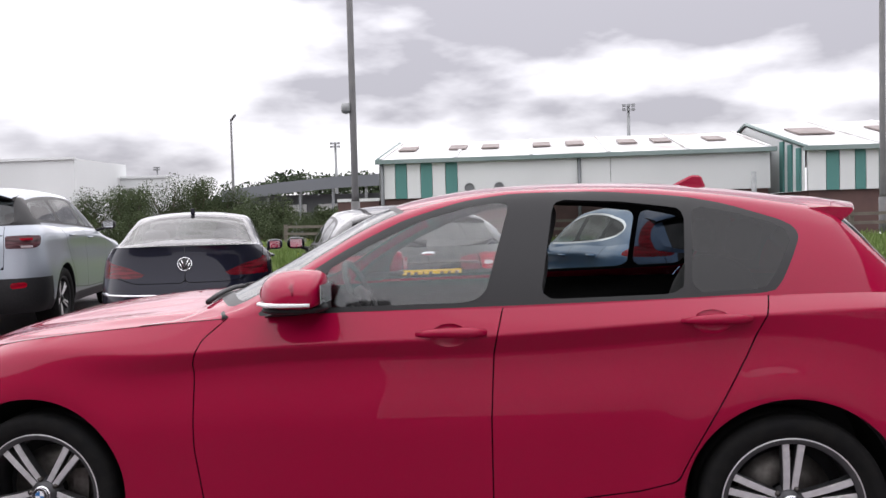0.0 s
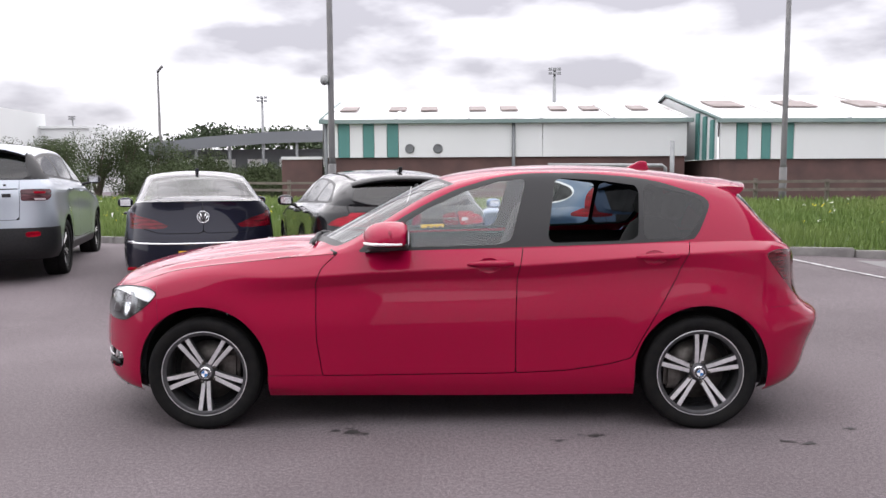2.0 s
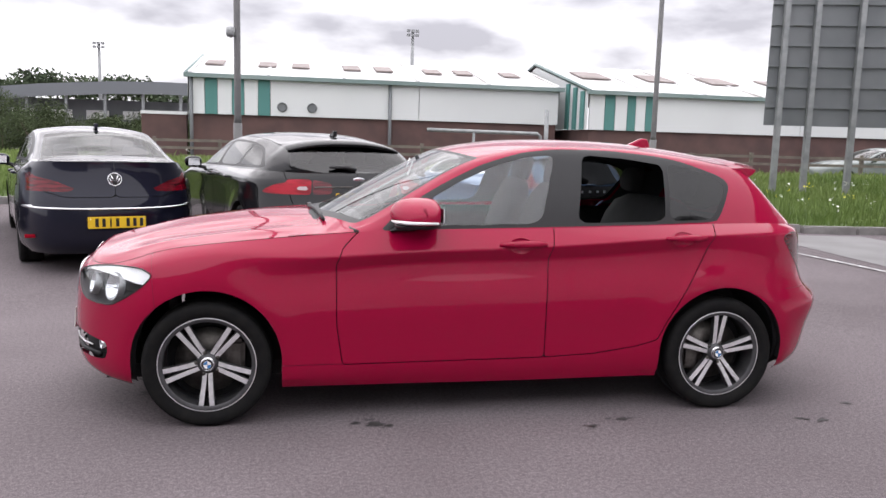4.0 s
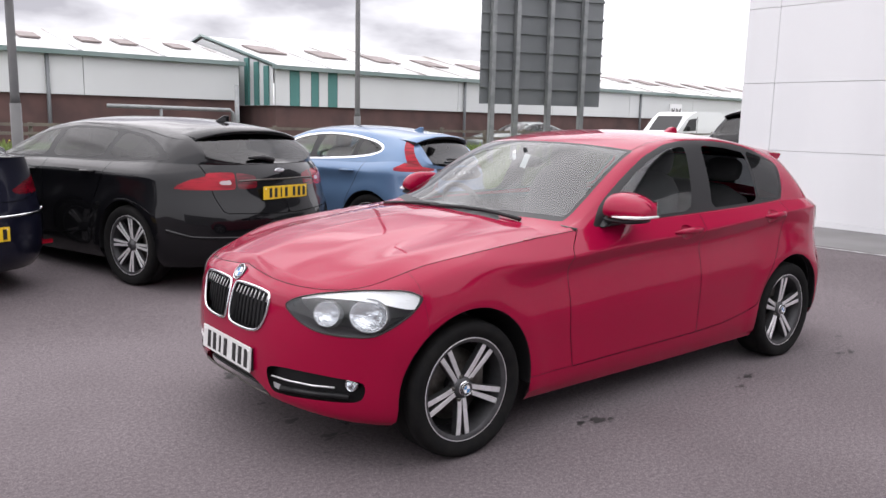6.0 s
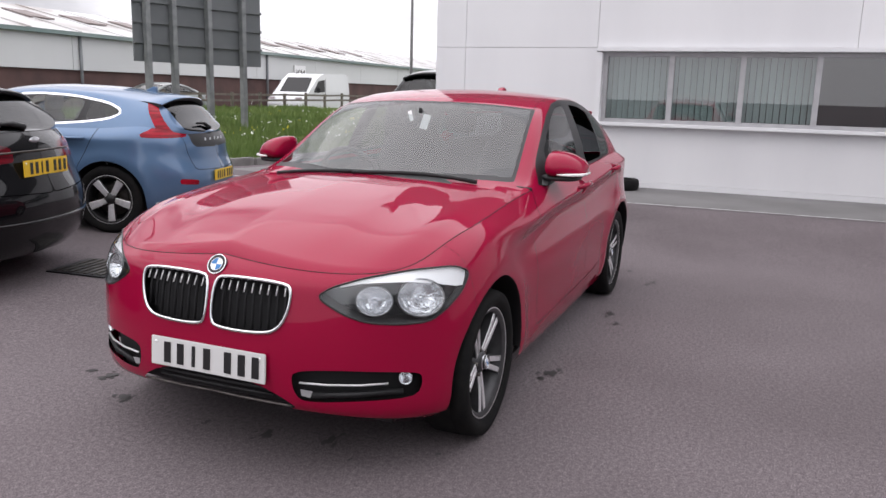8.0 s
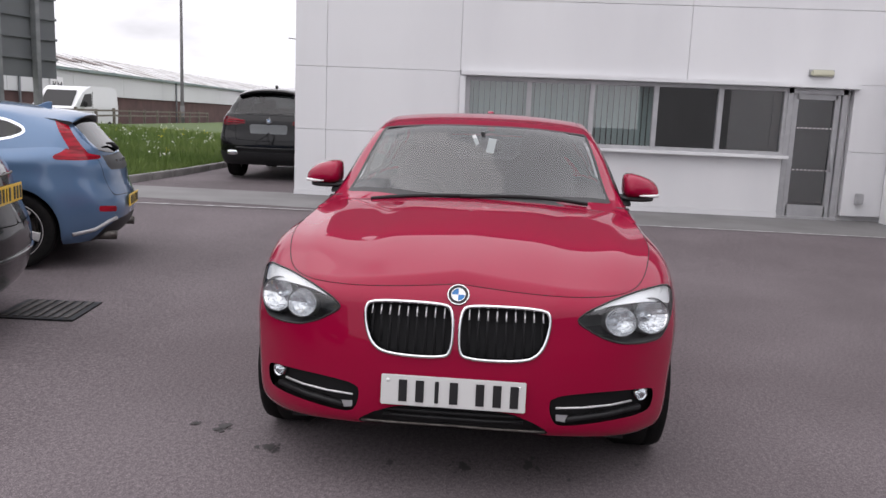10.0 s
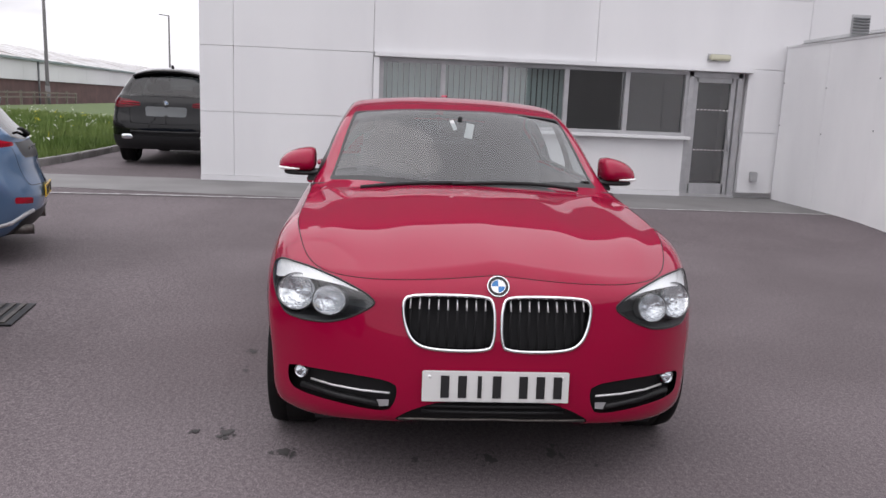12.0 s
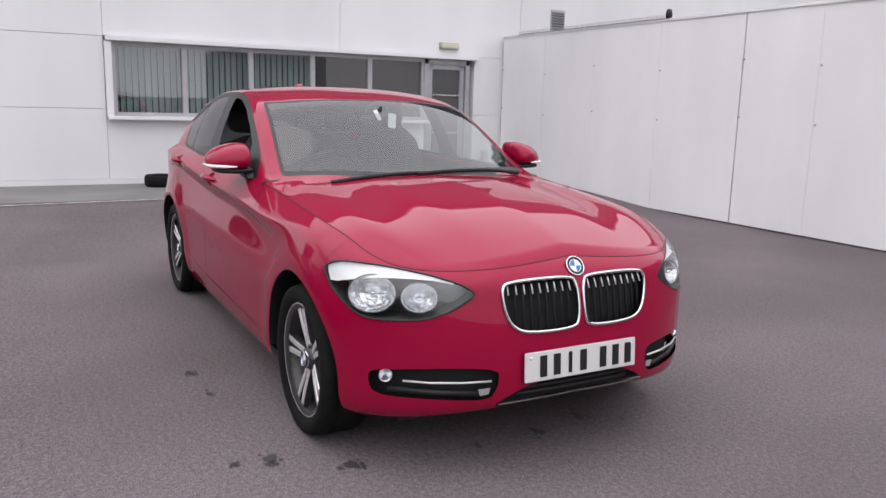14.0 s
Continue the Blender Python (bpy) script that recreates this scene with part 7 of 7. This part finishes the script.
xf_f = dict(
    arches=((-1.4545, 0.345, 0.385), (1.60, 0.345, 0.385)),
    patches=[
        ("clear_lamp", LAMPCLEAR, [("r", 0.525, 0.885), ("r", 0.525, 0.925), ("r", 0.64, 0.92), ("r", 0.64, 0.89)], 0),
        ("tail_lamp", LAMPRED, [("r", 0.50, 0.848), ("r", 0.50, 0.985), ("r", 0.60, 0.988), ("r", 0.74, 0.982), ("x", 2.40, 0.965), ("x", 2.28, 0.935), ("x", 2.18, 0.888), ("x", 2.13, 0.860), ("x", 2.24, 0.849), ("r", 0.72, 0.846)], 0),
        ("tailgate_lamp", LAMPDARK, [("r", 0.29, 0.855), ("r", 0.29, 0.955), ("r", 0.485, 0.985), ("r", 0.485, 0.848)], 0),
    ],
    doors=[[(-0.72, 0.33), (-0.76, 0.8), (-0.6, 1.25), (0.42, 1.25), (0.36, 0.9), (0.34, 0.35)], [(0.34, 0.35), (0.36, 0.9), (0.42, 1.25), (1.42, 1.25), (1.32, 0.98), (1.12, 0.66), (1.04, 0.42)]],
    tailgate=[(0.0, 0.63), (0.60, 0.66), (0.64, 0.80), (0.68, 1.2), (0.0, 1.2)],
    dlo=[(-0.60, 1.013), (0.4, 1.039), (1.4, 1.061), (1.98, 1.074), (2.02, 1.096), (1.85, 1.192), (1.60, 1.27), (1.2, 1.32), (0.6, 1.34), (0.2, 1.292), (-0.15, 1.187)],
    windows=[([(-0.45, 1.039), (0.32, 1.057), (0.36, 1.301), (0.15, 1.261), (-0.12, 1.166)], GLASS), ([(0.42, 1.061), (1.18, 1.078), (1.24, 1.296), (0.9, 1.31), (0.46, 1.31)], TINT), ([(1.25, 1.083), (1.93, 1.096), (1.80, 1.174), (1.58, 1.248), (1.31, 1.288)], TINT)],
    header=-0.05, rear_screen=(2.06, 2.40, 0.55, 0.66),
    seats=(0.1, 1.0, 0.24), mirror=(-0.25, 1.05), handles=((0.18, 0.93), (1.08, 0.95)), plate_z=0.81,
    bars=[("chrome_strip", STEEL, 0.007, [("r", 0.47, 0.915), ("r", 0.25, 0.92), ("r", 0.0, 0.92)]), ("bumper_strip", BLACKP, 0.012, [("x", 2.1, 0.52), ("r", 0.80, 0.47), ("r", 0.45, 0.455), ("r", 0.0, 0.45)])],
    lip=(1.80, 0.585, (2.18, 1.325), (2.10, 1.255)), fin=(1.76, 1.39), wheel=(0.345, 0.255, 0.245, MULTI), rim_mat=ALLOY, rim_dark=ALLOYD,
    extra=[
        lambda car, b: block("leaping_badge", b.at(b.S, 0.99, 0.004), (0.012, 0.12, 0.04), CHROME, car, power=2.0),
        lambda car, b: tube("rear_wiper", [(2.40, 0, 1.075), (2.37, -0.10, 1.10), (2.375, -0.26, 1.10)], [0.025, 0.018, 0.01], PLASTIC, car),
    ],
)
parked_car("black_estate", "glossy black estate car with red tail lamps", xf, (-0.30, 2.76), -18, BLACKP, xf_f)

# -- blue hatchback --
v_green = dict(
    x0=-0.92, x1=2.05, crown=2.4,
    centre=((-0.92, 0.95), (-0.75, 1.04), (-0.35, 1.24), (0.0, 1.385), (0.3, 1.43), (0.6, 1.442), (1.0, 1.43), (1.4, 1.39), (1.62, 1.36), (1.74, 1.31), (1.90, 1.12), (2.05, 0.98)),
    rail_z=((-0.92, 0.92), (-0.55, 1.03), (-0.15, 1.24), (0.2, 1.355), (0.6, 1.39), (1.0, 1.37), (1.4, 1.31), (1.65, 1.26), (1.78, 1.19), (1.92, 1.05), (2.05, 0.97)),
    rail_y=((-0.92, 0.79), (-0.5, 0.72), (0.0, 0.645), (0.5, 0.61), (1.0, 0.60), (1.5, 0.56), (2.05, 0.55)),
)
v40 = plain_spec(0.901, -2.20, 2.165, 0.21, 0.80, 1.0, (0.97, 1.01, 1.05), (0.22, 0.31, 0.46, 0.60, 0.74, 0.88, 0.985), (0.13, 0.045, 0.0, 0.006, 0.05, 0.07, 0.13), v_green, wheels=(-1.3235, 1.3235), ar=0.75, nr=2.6, under=0.03)
v_f = dict(
    arches=((-1.3235, 0.34, 0.375), (1.3235, 0.34, 0.375)),
    patches=[
        ("tail_lamp", LAMPRED, [("r", 0.52, 1.02), ("r", 0.52, 0.955), ("r", 0.62, 0.945), ("x", 1.88, 0.94), ("x", 1.70, 0.945), ("x", 1.655, 0.955), ("x", 1.66, 0.985), ("x", 1.73, 1.01), ("x", 1.80, 1.05), ("x", 1.84, 1.10), ("x", 1.95, 1.10)], 1),
        ("reflector_lamp", LAMPRED, [("r", 0.50, 0.47), ("r", 0.50, 0.52), ("r", 0.70, 0.545), ("r", 0.70, 0.49)], 0),
        ("rear_gloss_panel", TRIM, [("r", 0.50, 0.99), ("r", 0.50, 0.88), ("r", 0.44, 0.845), ("r", 0.0, 0.83), ("r", 0.0, 1.0)], 0),
        ("diffuser", PLASTIC, [("r", 0.0, 0.20), ("r", 0.0, 0.42), ("r", 0.45, 0.40), ("r", 0.62, 0.34), ("r", 0.72, 0.20)], 0),
    ],
    doors=[[(-0.65, 0.32), (-0.69, 0.8), (-0.5, 1.25), (0.42, 1.25), (0.36, 0.9), (0.34, 0.34)], [(0.34, 0.34), (0.36, 0.9), (0.42, 1.25), (1.30, 1.25), (1.20, 0.95), (1.03, 0.64), (0.94, 0.42)]],
    tailgate=[(0.0, 0.60), (0.50, 0.62), (0.56, 0.82), (0.58, 1.2), (0.0, 1.2)],
    dlo=[(-0.50, 1.0), (0.4, 1.03), (1.0, 1.065), (1.30, 1.105), (1.42, 1.16), (1.40, 1.22), (1.25, 1.285), (0.9, 1.345), (0.5, 1.36), (0.15, 1.315), (-0.15, 1.20)],
    windows=[([(-0.36, 1.025), (0.36, 1.05), (0.40, 1.33), (0.15, 1.285), (-0.1, 1.18)], GLASS), ([(0.46, 1.055), (1.0, 1.085), (1.04, 1.29), (0.8, 1.325), (0.5, 1.33)], GLASS), ([(1.08, 1.095), (1.28, 1.13), (1.38, 1.175), (1.34, 1.22), (1.10, 1.285)], TINT)],
    moulding=CHROME, header=-0.02, rear_screen=(1.70, 2.03, 0.47, 0.50),
    seats=(0.12, 0.95, 0.26), mirror=(-0.45, 1.03), handles=((0.20, 0.90), (1.02, 0.93)), plate_z=0.545,
    roof_patches=[("upper_tail_lamp", LAMPRED, lambda v: np.minimum.reduce([v[:, 0] - 1.60 - 0.62 * np.maximum(1.30 - v[:, 2], -0.02), 1.66 + 0.72 * np.maximum(1.32 - v[:, 2], -0.02) - v[:, 0], 1.325 - v[:, 2], 0.50 - v[:, 4]]))],
    lip=(1.50, 0.545, (1.82, 1.335), (1.755, 1.262)), fin=(1.40, 1.375), wheel=(0.335, 0.24, 0.225, BLADE), rim_mat=ALLOY, rim_dark=TRIM,
    pipes=[("exhaust_tip", STEEL, 0.255, 0.52, 0.042)],
    bars=[],
    extra=[
        lambda car, b: tube("rear_wiper", [(2.03, 0, 1.02), (1.99, -0.06, 1.07), (1.985, -0.24, 1.075)], [0.025, 0.016, 0.01], PLASTIC, car),
        lambda car, b: [box("maker_letter_bar", (b.at(b.key(("r", abs(y))), 0.915, 0.004).x, y, 0.915), (0.008, 0.035, 0.028), CHROME, car) for y in (-0.22, -0.11, 0.0, 0.11, 0.22)],
        lambda car, b: [tube("silver_lip", [(q.x, q.y * sy, q.z) for q in (b.at(b.key(("r", y)), z, 0.006) for y, z in ((0.84, 0.30), (0.72, 0.33), (0.60, 0.39), (0.50, 0.41)))], 0.018, ALU, car) for sy in (1, -1)],
    ],
)
blue_car = parked_car("blue_hatchback", "light metallic blue hatchback with tall red lamps", v40, (2.25, 3.20), -18, BLUE, v_f)
blue_car.scale = (0.95, 0.95, 0.95)

# -- silver off-roader --
rr_green = dict(
    x0=-1.05, x1=2.36, crown=3.0,
    centre=((-1.05, 1.10), (-0.85, 1.18), (-0.45, 1.42), (-0.15, 1.62), (0.1, 1.72), (0.5, 1.765), (1.0, 1.775), (1.6, 1.76), (2.05, 1.73), (2.13, 1.68), (2.25, 1.45), (2.36, 1.29)),
    rail_z=((-1.05, 1.08), (-0.65, 1.19), (-0.3, 1.42), (0.0, 1.58), (0.4, 1.68), (1.0, 1.695), (1.6, 1.67), (2.05, 1.62), (2.17, 1.52), (2.28, 1.36), (2.36, 1.28)),
    rail_y=((-1.05, 0.88), (-0.5, 0.80), (0.0, 0.73), (0.6, 0.70), (1.4, 0.69), (2.0, 0.67), (2.36, 0.72)),
)
rr = plain_spec(0.99, -2.36, 2.49, 0.30, 1.0, 1.17, (1.20, 1.25, 1.29), (0.30, 0.42, 0.60, 0.76, 0.96, 1.14, 1.29), (0.10, 0.02, 0.0, 0.01, 0.03, 0.05, 0.11), rr_green, wheels=(-1.4615, 1.4615), ar=0.55, nr=3.2, arch=0.43, wheel_z=0.385)
rr_f = dict(
    arches=((-1.4615, 0.39, 0.435), (1.4615, 0.39, 0.435)),
    patches=[
        ("tail_lamp", LAMPSMOKE, [("r", 0.63, 1.03), ("r", 0.63, 1.175), ("r", 0.85, 1.18), ("x", 2.18, 1.175), ("x", 2.22, 1.06), ("r", 0.9, 1.03)], 0),
        ("reflector_lamp", LAMPRED, [("r", 0.66, 0.585), ("r", 0.66, 0.65), ("r", 0.82, 0.655), ("r", 0.82, 0.59)], 0),
        ("dark_strip", PLASTIC, [("r", 0.0, 1.165), ("r", 0.61, 1.165), ("r", 0.61, 1.185), ("r", 0.0, 1.185)], 0),
    ],
    black_below=lambda v: np.where(v[:, 0] > 2.0, 0.70, 0.42),
    doors=[[(-0.75, 0.45), (-0.78, 0.9), (-0.6, 1.5), (0.45, 1.5), (0.38, 1.0), (0.36, 0.45)], [(0.36, 0.45), (0.38, 1.0), (0.45, 1.5), (1.40, 1.5), (1.32, 1.1), (1.12, 0.80), (1.02, 0.5)]],
    tailgate=[(0.0, 0.80), (0.60, 0.80), (0.61, 1.02), (0.60, 1.4), (0.0, 1.4)],
    dlo=[(-0.62, 1.225), (0.4, 1.27), (1.4, 1.305), (2.10, 1.325), (2.30, 1.34), (2.16, 1.56), (1.6, 1.635), (1.0, 1.66), (0.4, 1.645), (0.0, 1.55), (-0.3, 1.40)],
    windows=[([(-0.46, 1.25), (0.34, 1.29), (0.38, 1.60), (0.05, 1.53), (-0.25, 1.39)], GLASS), ([(0.44, 1.295), (1.24, 1.325), (1.28, 1.61), (0.9, 1.625), (0.46, 1.61)], TINT), ([(1.34, 1.335), (2.12, 1.365), (2.04, 1.55), (1.38, 1.61)], TINT)],
    roof_patches=[("pillar_cover", TRIM, lambda v: np.minimum.reduce([v[:, 0] - 1.98, 1.615 - v[:, 2]]))],
    header=-0.12, rear_screen=(2.10, 2.34, 0.63, 0.70), mirror_mat=TRIM,
    seats=(0.1, 1.0, 0.45), mirror=(-0.55, 1.29), handles=((0.2, 1.12), (1.1, 1.16)), plate_z=1.075,
    lip=(1.85, 0.655, (2.29, 1.70), (2.23, 1.60)), fin=(1.75, 1.74), wheel=(0.385, 0.275, 0.27, FIVE), rim_mat=ALLOYD, rim_dark=TRIM,
    extra=[
        lambda car, b: [box("maker_letter_bar", (b.at(b.key(("r", abs(y))), 1.225, 0.004).x, y, 1.225), (0.006, 0.034, 0.024), INK, car) for y in (-0.47, -0.39, -0.31, -0.23, -0.15, 0.05, 0.15, 0.25, 0.35, 0.45)],
        lambda car, b: box("maker_badge", (b.at(b.key(("r", 0.47)), 1.10, 0.006).x, 0.47, 1.10), (0.008, 0.10, 0.045), INK, car, bevel=0.003),
        lambda car, b: [box("lamp_band", (b.at(b.key(("r", 0.80)), z, 0.003).x, 0.76 * sy, z), (0.012, 0.26, h), lm, car) for sy in (-1, 1) for z, h, lm in ((1.052, 0.024, LAMPCLEAR), (1.135, 0.026, LAMPRED))],
    ],
    pipes=[("exhaust_tip", STEEL, 0.47, 0.62, 0.04)],
)
parked_car("silver_off_roader", "silver blue off-roader with a black lower bumper", rr, (-5.85, 4.30), -17, SILVER, rr_f)

# -- black off-roader by the office --
x5_green = dict(
    x0=-1.05, x1=2.30, crown=3.0,
    centre=((-1.05, 1.08), (-0.8, 1.18), (-0.4, 1.42), (-0.1, 1.61), (0.2, 1.70), (0.6, 1.74), (1.1, 1.75), (1.6, 1.73), (1.95, 1.69), (2.04, 1.63), (2.18, 1.38), (2.30, 1.20)),
    rail_z=((-1.05, 1.05), (-0.65, 1.15), (-0.3, 1.38), (0.0, 1.54), (0.4, 1.64), (1.0, 1.66), (1.6, 1.63), (1.95, 1.58), (2.08, 1.47), (2.20, 1.28), (2.30, 1.18)),
    rail_y=((-1.05, 0.86), (-0.5, 0.78), (0.0, 0.70), (0.6, 0.67), (1.4, 0.66), (2.0, 0.63), (2.30, 0.68)),
)
x5 = plain_spec(0.969, -2.35, 2.46, 0.28, 0.98, 1.15, (1.15, 1.18, 1.21), (0.28, 0.40, 0.58, 0.75, 0.92, 1.08, 1.20), (0.12, 0.03, 0.0, 0.01, 0.05, 0.07, 0.13), x5_green, wheels=(-1.4665, 1.4665), ar=0.5, nr=3.6, arch=0.43, wheel_z=0.38)
x5_f = dict(
    arches=((-1.4665, 0.385, 0.43), (1.4665, 0.385, 0.43)),
    patches=[
        ("tail_lamp", LAMPDARK, [("r", 0.44, 1.03), ("r", 0.44, 1.10), ("r", 0.72, 1.15), ("x", 2.26, 1.165), ("x", 2.12, 1.16), ("x", 2.18, 1.02), ("r", 0.78, 0.99)], 0),
        ("plate_recess", SIGNBACK, [("r", 0.0, 0.86), ("r", 0.34, 0.86), ("r", 0.36, 1.03), ("r", 0.0, 1.03)], 0),
    ],
    black_below=lambda v: np.where(v[:, 0] > 2.0, 0.52, 0.42),
    doors=[[(-0.75, 0.45), (-0.78, 0.9), (-0.6, 1.5), (0.45, 1.5), (0.38, 1.0), (0.36, 0.45)], [(0.36, 0.45), (0.38, 1.0), (0.45, 1.5), (1.40, 1.5), (1.32, 1.1), (1.12, 0.80), (1.02, 0.5)]],
    tailgate=[(0.0, 0.72), (0.60, 0.74), (0.62, 1.0), (0.62, 1.4), (0.0, 1.4)],
    dlo=[(-0.62, 1.175), (0.4, 1.205), (1.4, 1.23), (1.85, 1.25), (1.90, 1.28), (1.80, 1.50), (1.5, 1.58), (1.0, 1.62), (0.4, 1.60), (0.0, 1.51), (-0.3, 1.36)],
    windows=[([(-0.46, 1.2), (0.34, 1.225), (0.38, 1.56), (0.05, 1.49), (-0.25, 1.35)], GLASS), ([(0.44, 1.23), (1.24, 1.25), (1.28, 1.565), (0.9, 1.58), (0.46, 1.57)], TINT), ([(1.34, 1.26), (1.78, 1.28), (1.72, 1.48), (1.38, 1.55)], TINT)],
    header=-0.10, rear_screen=(2.02, 2.28, 0.60, 0.67),
    seats=(0.1, 1.0, 0.42), mirror=(-0.55, 1.20), handles=((0.2, 1.06), (1.1, 1.09)), plate_z=0.90, plated=False,
    bars=[("bumper_strip", PLASTIC, 0.02, [("r", 0.6, 0.60), ("r", 0.3, 0.59), ("r", 0.0, 0.59)])],
    lip=(1.75, 0.615, (2.17, 1.655), (2.11, 1.555)), fin=(1.7, 1.71), wheel=(0.38, 0.27, 0.27, FIVE), rim_mat=ALLOYD, rim_dark=TRIM, roof_paint=BLACKP,
    pipes=[("exhaust_tip", STEEL, 0.45, 0.66, 0.04)],
    extra=[
        lambda car, b: roundel(car, Matrix.Translation(b.at(b.S, 1.10, 0.004)) @ pose(0, 0, 0, 0, 0, 90), 0.045),
        lambda car, b: [tube("lamp_band", [(q.x, q.y * sy, q.z) for q in (b.at(b.key(("r", y)), z, 0.004) for y, z in ((0.46, zz), (0.62, zz + 0.01), (0.80, zz + 0.012)))], 0.012, LAMPRED, car, seg=6) for sy in (1, -1) for zz in (1.045, 1.085)],
        lambda car, b: [block("exhaust_trim", (b.at(b.key(("r", 0.66)), 0.50, 0.0).x, sy * 0.66, 0.50), (0.05, 0.20, 0.09), CHROME, car, power=4.0) for sy in (1, -1)],
    ],
)
parked_car("black_off_roader", "black off-roader parked beside the white building", x5, (9.5, 4.30), 86, BLACKP, x5_f)


# -- grey saloon on the road behind the fence --
gs_f = dict(cc_f)
gs_f.update(plated=False, extra=[], wheel=(0.325, 0.235, 0.225, BLADE))
parked_car("grey_saloon", "grey green saloon standing on the road behind the fence", cc, (20.4, 18.7), -88, GREYP, gs_f)


# -- white van further along the road --
def white_van(x, y, heading):
    van = empty("white_van", pose(x, y, 0.0, 0, 0, heading))
    tagged(van, "white panel van standing on the road behind the fence", "van", group="parked cars")
    side = rounded([(-2.55, 0.35), (-2.6, 0.75), (-2.5, 1.05), (-1.75, 1.28), (-1.0, 2.02), (-0.6, 2.2), (2.2, 2.24), (2.42, 2.12), (2.5, 1.2), (2.48, 0.35)], 1, 0.12)
    prism("body", [tuple(q) for q in side], -0.92, 0.92, WHITEP, van, axis="y", bevel=0.07)
    for sy in (-1, 1):
        prism("cab_window", [(-1.42, 1.30), (-0.92, 1.84), (-0.30, 1.90), (-0.28, 1.32)], sy * 0.925 - 0.008, sy * 0.925 + 0.008, TRIM, van, axis="y")
        prism("door_line", [(-0.20, 0.45), (-0.17, 0.45), (-0.17, 1.98), (-0.20, 1.98)], sy * 0.923 - 0.005, sy * 0.923 + 0.005, PLASTIC, van, axis="y")
        box("sill_strip", (0.1, sy * 0.925, 0.46), (3.0, 0.03, 0.16), PLASTIC, van, bevel=0.01)
        box("headlamp", (-2.44, sy * 0.70, 0.98), (0.16, 0.34, 0.18), LAMPCLEAR, van, bevel=0.03)
        box("tail_lamp", (2.46, sy * 0.80, 1.15), (0.08, 0.12, 0.6), LAMPRED, van, bevel=0.02)
        block("door_mirror", (-1.15, sy * 1.05, 1.42), (0.12, 0.18, 0.26), PLASTIC, van)
        for xa in (-1.62, 1.5):
            wheel(van, xa, sy * 0.83, 0.33, 0.33, 0.21, 0.2, BLADE, ALLOYD, TRIM)
    ob_from("windscreen", [(-1.76, -0.72, 1.30), (-1.76, 0.72, 1.30), (-1.06, 0.66, 2.00), (-1.06, -0.66, 2.00)], [(0, 1, 2, 3)], TRIM, van)
    box("front_bumper", (-2.56, 0, 0.52), (0.16, 1.7, 0.26), PLASTIC, van, bevel=0.04)
    return van


white_van(29.6, 19.5, 4)
